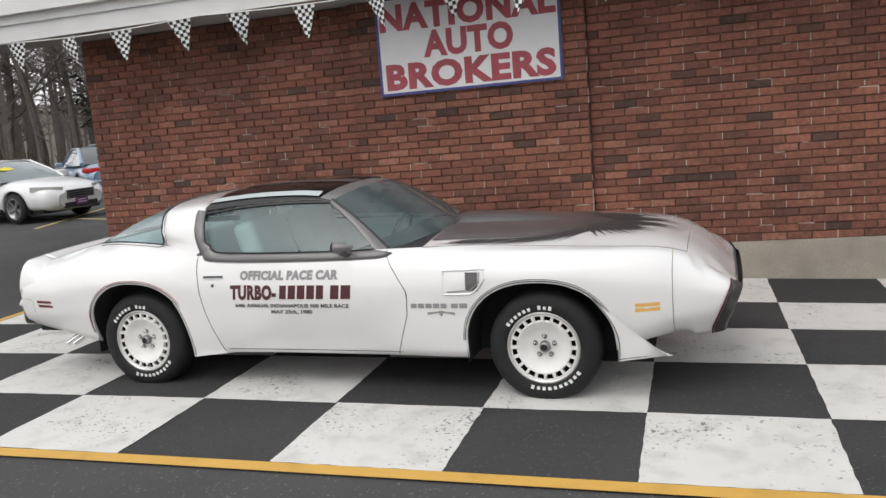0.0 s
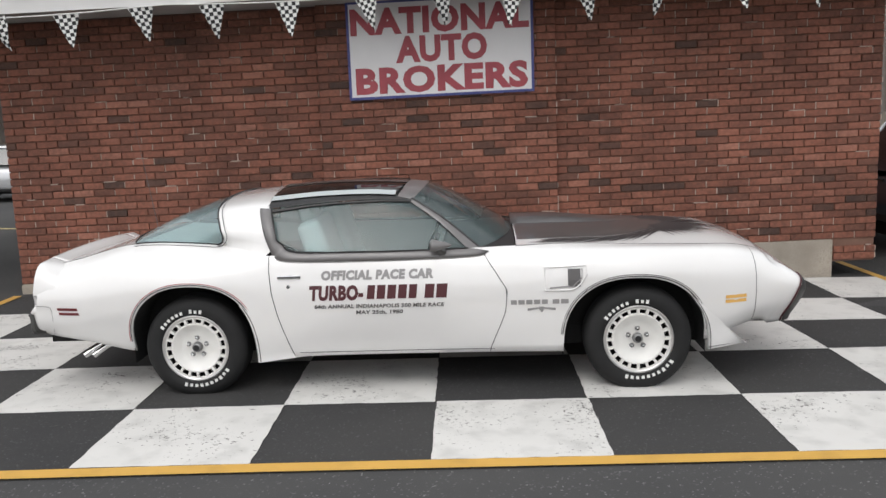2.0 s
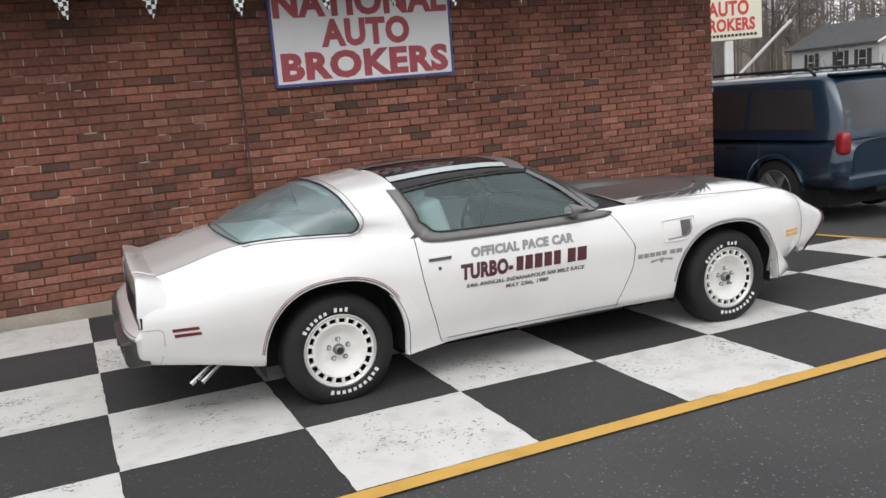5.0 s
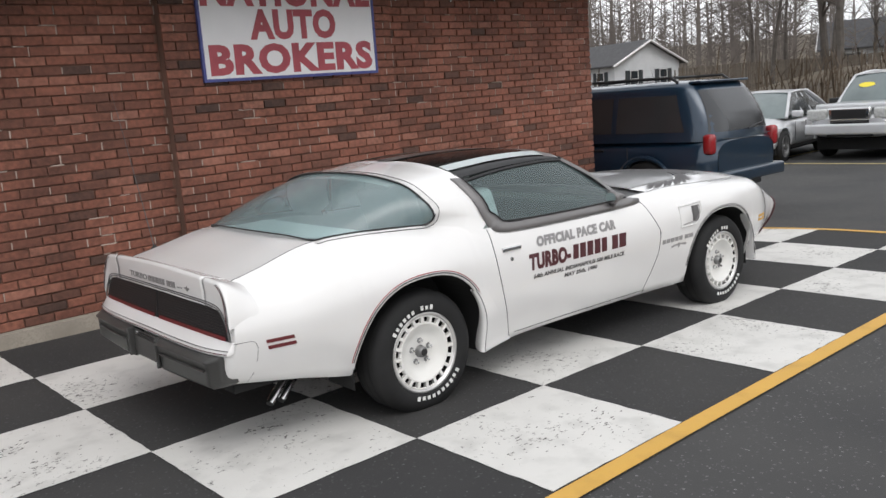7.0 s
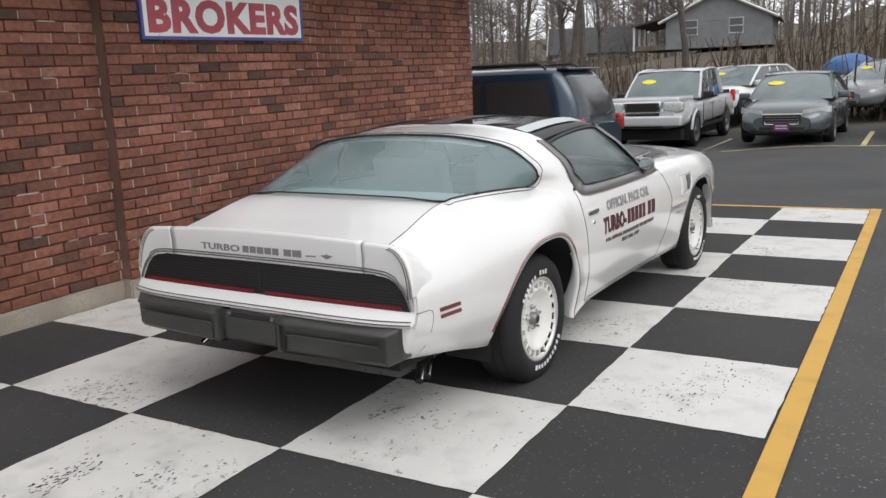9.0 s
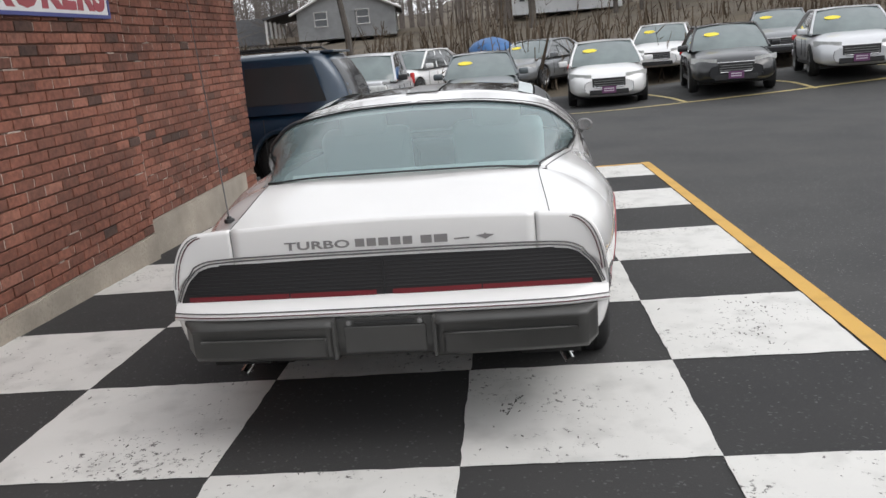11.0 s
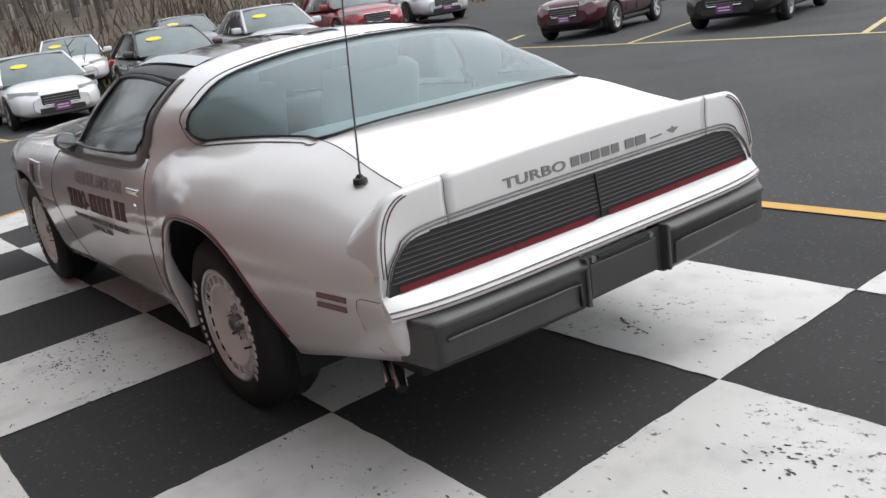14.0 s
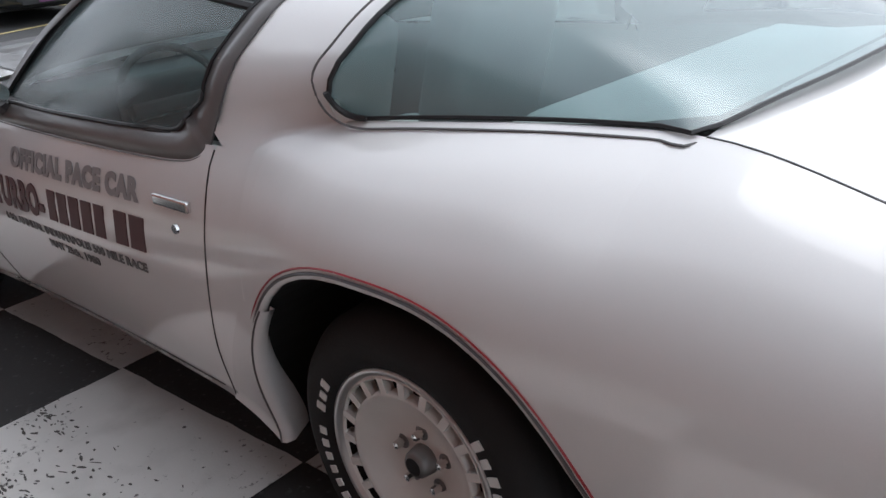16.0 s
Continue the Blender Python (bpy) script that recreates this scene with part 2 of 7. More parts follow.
def grid_mesh(rows, bm=None, close_u=False, close_v=False):
    """A sheet through rows of points."""
    b = bm or bmesh.new()
    vs = [[b.verts.new(p) for p in r] for r in rows]
    nu, nv = len(vs), len(vs[0])
    for i in range(nu if close_u else nu - 1):
        for j in range(nv if close_v else nv - 1):
            q = [vs[i][j], vs[(i + 1) % nu][j], vs[(i + 1) % nu][(j + 1) % nv], vs[i][(j + 1) % nv]]
            q = list(dict.fromkeys(q))
            if len(q) > 2:
                try:
                    b.faces.new(q)
                except ValueError:
                    pass
    return b


def tidy(bm, dist=1e-4):
    bmesh.ops.remove_doubles(bm, verts=bm.verts[:], dist=dist)
    bmesh.ops.recalc_face_normals(bm, faces=bm.faces[:])
    return bm


def mirrored(bm):
    """Adds the other half of the car, across y = 0."""
    g = bmesh.ops.duplicate(bm, geom=bm.verts[:] + bm.edges[:] + bm.faces[:])
    nv = [e for e in g["geom"] if isinstance(e, bmesh.types.BMVert)]
    for v in nv:
        v.co.y = -v.co.y
    bmesh.ops.reverse_faces(bm, faces=[e for e in g["geom"] if isinstance(e, bmesh.types.BMFace)])
    return tidy(bm)


def tube(points, r, sides=6, bm=None, closed=False, caps=True):
    """A round bar along a run of points."""
    b = bm or bmesh.new()
    pts = [Vector(p) for p in points]
    rows = []
    for i, p in enumerate(pts):
        a = pts[i - 1] if (i or closed) else p
        c = pts[(i + 1) % len(pts)] if (i < len(pts) - 1 or closed) else p
        d = (c - a).normalized() if (c - a).length else Vector((0, 0, 1))
        u = d.cross(Vector((0, 0, 1)) if abs(d.z) < 0.95 else Vector((1, 0, 0))).normalized()
        w = u.cross(d)
        rr = r[i] if isinstance(r, (list, tuple)) else r
        rows.append([p + rr * (math.cos(k * math.tau / sides) * u + math.sin(k * math.tau / sides) * w) for k in range(sides)])
    before = len(b.verts)
    grid_mesh(rows, b, close_u=closed, close_v=True)
    if not closed and caps:
        b.verts.ensure_lookup_table()
        for s in (before, len(b.verts) - sides):
            try:
                b.faces.new([b.verts[s + k] for k in range(sides)])
            except ValueError:
                pass
    return b


def lathe(profile, n=40, axis="y", bm=None):
    """Turns (radius, along) pairs round an axis."""
    rows = []
    for r, a in profile:
        row = []
        for k in range(n):
            c, s = r * math.cos(k * math.tau / n), r * math.sin(k * math.tau / n)
            row.append((c, a, s) if axis == "y" else (c, s, a) if axis == "z" else (a, c, s))
        rows.append(row)
    return grid_mesh(rows, bm, close_v=True)


def poly(points, thick=(0, 0, 0), bm=None):
    """A flat plate through points, with a thickness."""
    b = bm or bmesh.new()
    f = b.faces.new([b.verts.new(p) for p in points])
    if Vector(thick).length:
        e = bmesh.ops.extrude_face_region(b, geom=[f])
        for v in e["geom"]:
            if isinstance(v, bmesh.types.BMVert):
                v.co += Vector(thick)
    if bm is None:
        bmesh.ops.recalc_face_normals(b, faces=b.faces[:])
    return b


def lettering(name, words, height, m, material, parent=None, width=None, depth=0.004, label="", shear=0.0, bold=0.0, upright=False):
    """Raised letters in the built-in font; m puts the text's left baseline in place. width squeezes the line to that length."""
    c = bpy.data.curves.new(name, "FONT")
    c.body = words
    c.size = height / 0.72
    c.extrude = depth / 2
    c.shear = shear
    c.offset = bold
    c.space_character = 1 + 1.1 * bold / height
    c.resolution_u = 3
    ob = bpy.data.objects.new(name, c)
    scene.collection.objects.link(ob)
    me = bpy.data.meshes.new_from_object(ob.evaluated_get(bpy.context.evaluated_depsgraph_get()))
    bpy.data.objects.remove(ob)
    bpy.data.curves.remove(c)
    xs = [v.co.x for v in me.vertices]
    k = width / (max(xs) - min(xs)) if width else 1
    x0 = min(xs)
    for v in me.vertices:
        v.co.x = (v.co.x - x0) * k
    me.materials.clear()
    me.materials.append(material)
    me.transform(m)
    ob = new(name, me)
    if parent is not None:
        ob.parent = parent
    if label:
        ob["label"] = label
    return ob


def pchip(xs, ys):
    """A smooth curve through points, with no overshoot."""
    xs, ys = np.array(xs, float), np.array(ys, float)
    h, d = np.diff(xs), np.diff(ys) / np.diff(xs)
    m = np.zeros(len(xs))
    m[0], m[-1] = d[0], d[-1]
    for i in range(1, len(xs) - 1):
        if d[i - 1] * d[i] > 0:
            w1, w2 = 2 * h[i] + h[i - 1], h[i] + 2 * h[i - 1]
            m[i] = (w1 + w2) / (w1 / d[i - 1] + w2 / d[i])

    def f(x):
        x = min(max(x, xs[0]), xs[-1])
        i = min(int(np.searchsorted(xs, x, "right")) - 1, len(xs) - 2)
        t = (x - xs[i]) / h[i]
        return float((1 + 2 * t) * (1 - t) ** 2 * ys[i] + t * (1 - t) ** 2 * h[i] * m[i] + t * t * (3 - 2 * t) * ys[i + 1] + t * t * (t - 1) * h[i] * m[i + 1])
    return f


def smooth_line(points, n=5):
    """A Catmull-Rom line through points."""
    p = [np.array(q, float) for q in points]
    p = [2 * p[0] - p[1]] + p + [2 * p[-1] - p[-2]]
    out = []
    for i in range(1, len(p) - 2):
        for k in range(n):
            t = k / n
            out.append(0.5 * (2 * p[i] + (p[i + 1] - p[i - 1]) * t + (2 * p[i - 1] - 5 * p[i] + 4 * p[i + 1] - p[i + 2]) * t * t
                              + (3 * p[i] - p[i - 1] - 3 * p[i + 1] + p[i + 2]) * t ** 3))
    out.append(p[-2])
    return out


def resample(line, n):
    p = np.array(line)
    s = np.concatenate([[0], np.cumsum(np.linalg.norm(np.diff(p, axis=0), axis=1))])
    return [tuple(float(np.interp(t, s, p[:, k])) for k in range(p.shape[1])) for t in np.linspace(0, s[-1], n)]


# ---------------------------------------------------------------- ground
S = 0.9144


def sstep(a, b, x):
    t = min(max((x - a) / (b - a), 0), 1)
    return t * t * (3 - 2 * t)


def ground_z(x, y):
    """The lie of the land: falling gently past the pad's far end, most of all by the wall, rising along the far row and up the bank."""
    fall = (0.0065 + 0.0155 * sstep(0.6, 2.9, y)) * min(max(0.0, x + 1.0), 8.5) * (1 - sstep(17, 24, x))
    z = 0.055 * max(0.0, -y - 1.5) * sstep(11.5, 14.5, x) * (1 - sstep(30, 60, -y))
    z += (1.9 * sstep(19, 36, x) + 1.0 * sstep(36, 60, x) + 0.9 * sstep(56, 68, x)) * (1 - 0.75 * sstep(13, 20, y))
    z += 11.0 * sstep(110, 230, math.hypot(x, y))
    return z - fall


def spread(lo, hi, fine_lo, fine_hi, step, far):
    xs = list(np.arange(fine_lo, fine_hi + 1e-6, step))
    d = step
    while xs[-1] < hi:
        d *= far
        xs.append(min(hi, xs[-1] + d))
    d = step
    while xs[0] > lo:
        d *= far
        xs.insert(0, max(lo, xs[0] - d))
    return xs


DIRT = mat("winter_grass_and_leaf_litter", (0.12, 0.095, 0.062), 0.95, col2=(0.075, 0.06, 0.045), vscale=0.5, grain=0.5, gscale=9, bump=0.8, bscale=8)
gx, gy = spread(-700, 700, -42, 70, 2.0, 1.5), spread(-700, 700, -44, 60, 2.0, 1.5)
tagged(link_mesh("ground", grid_mesh([[(x, y, ground_z(x, y) - 0.06 - 0.35 * sstep(0.5, 3.0, min(x + 40, 19 - x, y + 42, 40 - y))) for y in gy] for x in gx]), DIRT, smooth=True),
       "brown winter grass and leaf litter rising behind the lot", "ground", kind="structure")
lx, ly = list(np.arange(-40, 19.01, 1.0)), list(np.arange(-42, 40.01, 1.0))
tagged(link_mesh("road", grid_mesh([[(x, y, ground_z(x, y)) for y in ly] for x in lx]), ASPHALT, smooth=True),
       "dark grey damp asphalt of the sales lot", "asphalt lot", kind="structure")


def strip(points, width, lift, material, name, label, parent=None):
    """A painted line on the ground through points."""
    rows = []
    pts = [Vector((*p, 0)) for p in points]
    for i, p in enumerate(pts):
        d = (pts[min(i + 1, len(pts) - 1)] - pts[max(i - 1, 0)]).normalized()
        u = Vector((-d.y, d.x, 0)) * width / 2
        rows.append([(q.x, q.y, ground_z(q.x, q.y) + lift) for q in (p + u, p - u)])
    ob = link_mesh(name, grid_mesh(rows), material, parent)
    if parent is None:
        tagged(ob, label, "road marking", kind="structure")
    return ob


def line_between(a, b, step=1.0):
    n = max(2, int(math.dist(a, b) / step) + 1)
    return [(a[0] + (b[0] - a[0]) * k / (n - 1), a[1] + (b[1] - a[1]) * k / (n - 1)) for k in range(n)]


# the chequered pad: painted squares laid on sealed asphalt
PAD_L, PAD_R, PAD_F, PAD_B = -4.36, 4.53, -0.853, 3.70
slab = grid_mesh([[(x, y, ground_z(x, y) + 0.005) for y in np.linspace(PAD_F - 0.05, PAD_B, 12)] for x in np.linspace(PAD_L, PAD_R, 24)])
bmesh.ops.recalc_face_normals(slab, faces=slab.faces[:])
rim_ = bmesh.ops.extrude_edge_only(slab, edges=[e for e in slab.edges if e.is_boundary])
for v in rim_["geom"]:
    if isinstance(v, bmesh.types.BMVert):
        v.co.z -= 0.06
tagged(link_mesh("pavement", slab, SEALED),
       "black sealed asphalt pad under painted chequered squares", "pavement", kind="structure")
pad = bpy.data.objects["pavement"]


def col_x(i):
    return 0.004 + i * (0.9095 if i > 0 else 0.916)


rnd = random.Random(4)
for i in range(-5, 5):
    for j in range(-1, 4):
        if (i + j) % 2 == 0:
            continue
        x0, x1 = max(col_x(i), PAD_L), min(col_x(i + 1), PAD_R)
        y0, y1 = max(j * S, PAD_F), min((j + 1) * S, PAD_B)
        if j == 3:
            y1 = PAD_B - 0.01
        if x1 - x0 < 0.1:
            continue
        e = [rnd.uniform(-0.006, 0.006) for _ in range(8)]
        b = bmesh.new()
        edge = []
        for (ax, ay), (bx, by) in (((x0 + e[0], y0 + e[1]), (x1 + e[2], y0 + e[3])), ((x1 + e[2], y0 + e[3]), (x1 + e[4], y1 + e[5])),
                                   ((x1 + e[4], y1 + e[5]), (x0 + e[6], y1 + e[7])), ((x0 + e[6], y1 + e[7]), (x0 + e[0], y0 + e[1]))):
            for k in range(14):
                t = k / 14
                w = rnd.uniform(-0.004, 0.004) if k else 0
                px_, py_ = ax + (bx - ax) * t + (w if abs(bx - ax) < 0.2 else 0), ay + (by - ay) * t + (w if abs(by - ay) < 0.2 else 0)
                edge.append((px_, py_, ground_z(px_, py_) + 0.0095))
        part("painted_square", poly(edge), WHITE_SQ, pad)
strip(line_between((PAD_L - 0.1, -0.912), (PAD_R + 0.12, -0.912), 0.4), 0.10, 0.012, YELLOW_LN, "yellow_line", "worn yellow line along the edge of the chequered pad")
strip(line_between((PAD_R + 0.05, -0.94), (PAD_R - 0.1, 4.6), 0.4), 0.09, 0.011, YELLOW_LN, "yellow_line", "worn yellow line across the end of the chequered pad")
strip(line_between((PAD_L - 0.05, -0.94), (PAD_L - 0.06, 3.6), 0.4), 0.09, 0.011, YELLOW_LN, "yellow_line", "worn yellow line across the end of the chequered pad")

# ---------------------------------------------------------------- brick building
SHEAR = 0.0135          # the ground falls away along the wall
WX0, WX1, WY, PIL = -4.44, 4.42, 3.75, 1.18
WTOP = 3.3


def sheared(bm, k=SHEAR):
    for v in bm.verts:
        v.co.z += k * v.co.x
    return bm


def brick_material(name, island):
    m = mat(name, (0.30, 0.10, 0.07), 0.85, bump=0.5, bscale=70)
    n, l = m.node_tree.nodes, m.node_tree.links
    b = n["Principled BSDF"]
    if island:
        r = n.new("ShaderNodeNewGeometry").outputs["Random Per Island"]
    else:
        r = n.new("ShaderNodeObjectInfo").outputs["Random"]
    ramp = n.new("ShaderNodeValToRGB")
    e = ramp.color_ramp.elements
    ramp.color_ramp.interpolation = "LINEAR"
    e[0].position, e[0].color = 0.0, (0.072, 0.040, 0.031, 1)
    e[1].position, e[1].color = 1.0, (0.300, 0.132, 0.092, 1)
    for p, c in ((0.035, (0.090, 0.046, 0.034, 1)), (0.07, (0.150, 0.063, 0.043, 1)), (0.35, (0.192, 0.074, 0.049, 1)), (0.65, (0.226, 0.086, 0.056, 1)), (0.88, (0.254, 0.100, 0.066, 1))):
        q = e.new(p)
        q.color = c
    l.new(r, ramp.inputs[0])
    tc = n.new("ShaderNodeTexCoord")
    geo = n.new("ShaderNodeNewGeometry")
    no = n.new("ShaderNodeTexNoise")
    no.inputs["Scale"].default_value = 28
    no.inputs["Detail"].default_value = 6
    l.new(geo.outputs["Position"], no.inputs["Vector"])
    big = n.new("ShaderNodeTexNoise")
    big.inputs["Scale"].default_value = 1.1
    big.inputs["Detail"].default_value = 3
    l.new(geo.outputs["Position"], big.inputs["Vector"])
    s = n.new("ShaderNodeMath")
    s.operation = "ADD"
    l.new(no.outputs[0], s.inputs[0])
    l.new(big.outputs[0], s.inputs[1])
    mr = n.new("ShaderNodeMapRange")
    mr.inputs[1].default_value, mr.inputs[2].default_value = 0.75, 1.3
    mr.inputs[3].default_value, mr.inputs[4].default_value = 0.58, 1.30
    l.new(s.outputs[0], mr.inputs[0])
    x = n.new("ShaderNodeVectorMath")
    x.operation = "SCALE"
    l.new(ramp.outputs[0], x.inputs[0])
    l.new(mr.outputs[0], x.inputs["Scale"])
    l.new(x.outputs[0], b.inputs["Base Color"])
    return m


BRICK = brick_material("red_brick", False)
BRICK_FAR = brick_material("red_brick_mass", True)

wall = tagged(link_mesh("wall_north", sheared(box(WX0 + 0.01, WY + 0.012, 0.0, WX1 - 0.01, WY + 0.30, WTOP)), MORTAR),
              "red-brown brick wall with weathered pale mortar joints", "brick wall", kind="structure")
pilaster = tagged(link_mesh("wall_pilaster", sheared(box(-PIL + 0.01, WY - 0.078, 0.0, PIL - 0.01, WY + 0.012, WTOP)), MORTAR),
                  "shallow brick pilaster standing proud of the brick wall", "brick pilaster", kind="structure")
for nm, b in (("wall_west", box(WX0 + 0.01, WY + 0.30, 0, WX0 + 0.3, 13, WTOP)), ("wall_east", box(WX1 - 0.3, WY + 0.30, 0, WX1 - 0.01, 13, WTOP)),
              ("wall_south", box(WX0 + 0.01, 13, 0, WX1 - 0.01, 13.3, WTOP))):
    tagged(link_mesh(nm, sheared(b), BRICK_FAR), "red-brown brick side wall of the low building", "brick wall", kind="structure")
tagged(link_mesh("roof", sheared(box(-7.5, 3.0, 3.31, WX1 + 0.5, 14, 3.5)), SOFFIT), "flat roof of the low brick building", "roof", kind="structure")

COURSE, BLEN, JOINT = 0.0735, 0.216, 0.0095


def brick_mesh(length):
    """A brick's outer face and returns, its front edges rounded off."""
    b = bmesh.new()
    h, w, d, c = (COURSE - JOINT) / 2, length / 2, 0.020, 0.004
    back = [b.verts.new((x, 0, z)) for x, z in ((-w, -h), (w, -h), (w, h), (-w, h))]
    mid = [b.verts.new((x, -d + c, z)) for x, z in ((-w, -h), (w, -h), (w, h), (-w, h))]
    fr = [b.verts.new((x, -d, z)) for x, z in ((-w + c, -h + c), (w - c, -h + c), (w - c, h - c), (-w + c, h - c))]
    for k in range(4):
        b.faces.new((back[k], back[(k + 1) % 4], mid[(k + 1) % 4], mid[k]))
        b.faces.new((mid[k], mid[(k + 1) % 4], fr[(k + 1) % 4], fr[k]))
    b.faces.new(fr)
    bmesh.ops.recalc_face_normals(b, faces=b.faces[:])
    return b


def brick_places(x0, x1, y, z0, z1, seed):
    r = random.Random(seed)
    out = []
    k = 0
    z = z0
    while z + COURSE <= z1:
        x = x0 - (BLEN / 2 if k % 2 else 0)
        while x < x1 - 0.03:
            a, c = max(x, x0), min(x + BLEN, x1)
            if c - a > 0.05:
                out.append(((a + c) / 2, y + r.uniform(-0.003, 0.002), z + COURSE / 2 + r.uniform(-0.0015, 0.0015), c - a - JOINT, r.uniform(-0.4, 0.4)))
            x += BLEN
        z += COURSE
        k += 1
    return out


# ---------------------------------------------------------------- base, eave, sign
b = bmesh.new()
for x0, x1, y, top in ((WX0, -PIL, WY - 0.03, 0.235 - COURSE), (PIL, 3.98, WY - 0.03, 0.235), (-PIL - 0.02, PIL + 0.02, WY - 0.11, 0.235 - COURSE)):
    box(x0, y, -0.3, x1, WY + 0.011, top, bm=b)
bmesh.ops.bevel(b, geom=b.edges[:], offset=0.012, segments=2, affect="EDGES")
tagged(link_mesh("wall_footing", sheared(b), CONCRETE), "chipped pale concrete footing under the brick wall", "concrete footing", kind="structure")

EY = 2.96
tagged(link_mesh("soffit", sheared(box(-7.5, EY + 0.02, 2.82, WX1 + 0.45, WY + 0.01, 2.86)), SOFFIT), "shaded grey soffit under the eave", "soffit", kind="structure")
b = bmesh.new()
box(-7.5, EY, 2.80, WX1 + 0.45, EY + 0.02, 3.3, bm=b)
box(-7.5, EY - 0.03, 2.97, WX1 + 0.45, EY, 3.06, bm=b)
box(-7.5, EY - 0.11, 3.06, WX1 + 0.45, EY, 3.20, bm=b)
tagged(link_mesh("trim", sheared(b), FASCIA), "white painted fascia board and gutter along the eave", "fascia", kind="structure")

sign = thing("wall_sign", Matrix(), "white wall sign with faded red block letters and blue edge", "sign")
part("board", sheared(box(-0.845, WY - 0.122, 1.905, 0.935, WY - 0.099, 2.80)), WHITE_SIGN, sign)
b = bmesh.new()
for q in ((-0.87, 1.88, 0.96, 1.905), (-0.87, 2.80, 0.96, 2.825), (-0.87, 1.905, -0.845, 2.80), (0.935, 1.905, 0.96, 2.80)):
    box(q[0], WY - 0.128, q[1], q[2], WY - 0.099, q[3], bm=b)
part("edge_frame", sheared(b), BLUE_SIGN, sign, "blue painted edge frame")
STAND = pose(0, 0, 0, 90, 0, 0)
for words, x, z, w, h in (("BROKERS", -0.80, 1.945, 1.70, 0.235), ("AUTO", -0.395, 2.235, 0.90, 0.235), ("NATIONAL", -0.83, 2.515, 1.75, 0.235)):
    ob = lettering("lettering", words, h, pose(x, WY - 0.1235, z) @ STAND, RED_SIGN, sign, w, 0.003, "faded red block letters", bold=0.016)
    for v in ob.data.vertices:
        v.co.z += SHEAR * v.co.x
tagged(sign, "white wall sign with faded red block letters and a blue edge", "sign")

# pennants
PEN_W, PEN_B = mat("white_pennant_cloth", (0.68, 0.68, 0.66), 0.8), mat("black_pennant_cloth", (0.02, 0.02, 0.02), 0.8)


def pennant_mesh(bend):
    me_b = bmesh.new()
    W, H, nr, cell = 0.105, 0.30, 9, 0.034
    for r in range(nr):
        za, zb = -H * r / nr, -H * (r + 1) / nr
        wa, wb = W * (1 - r / nr) + 0.008, W * (1 - (r + 1) / nr) + 0.008
        for c in range(-4, 4):
            q = []
            for xx, zz, ww in ((c * cell, za, wa), ((c + 1) * cell, za, wa), ((c + 1) * cell, zb, wb), (c * cell, zb, wb)):
                x = min(max(xx, -ww), ww)
                q.append((x, bend * (zz / H) ** 2 + 0.3 * bend * math.sin(x * 25 + zz * 9), zz))
            if q[1][0] - q[0][0] < 0.001 and q[2][0] - q[3][0] < 0.001:
                continue
            vs = []
            for p in q:
                if not vs or (Vector(p) - vs[-1].co).length > 1e-5:
                    vs.append(me_b.verts.new(p))
            if len(vs) > 2:
                f = me_b.faces.new(vs)
                f.material_index = (r + c) % 2
    bmesh.ops.remove_doubles(me_b, verts=me_b.verts[:], dist=1e-5)
    bmesh.ops.solidify(me_b, geom=me_b.faces[:], thickness=0.002)
    me = bpy.data.meshes.new("pennant")
    me_b.to_mesh(me)
    me_b.free()
    me.materials.append(PEN_W)
    me.materials.append(PEN_B)
    return me


banner = thing("pennant_string", Matrix(), "string of black and white chequered pennants under the eave", "pennants")
pts = []
for k in range(41):
    x = -6.6 + 0.28 * k
    pts.append((x, EY - 0.02 + 0.03 * math.sin(x), 2.80 + SHEAR * x - 0.035 * abs(math.sin(x * 1.3))))
part("cord", tube(pts, 0.006, 5), TYRE_WHITE, banner, "thin white cord")
pm = [pennant_mesh(k) for k in (0.05, -0.04, 0.02)]
rp = random.Random(8)
for k in range(15):
    x = -5.95 + 0.667 * k + rp.uniform(-0.03, 0.03)
    ob = new("pennant", pm[k % 3])
    ob.parent = banner
    ob.matrix_local = pose(x, EY - 0.02 + 0.03 * math.sin(x), 2.795 + SHEAR * x - 0.035 * abs(math.sin(x * 1.3)), rp.uniform(-8, 8), rp.uniform(-16, 10), rp.uniform(-30, 30))

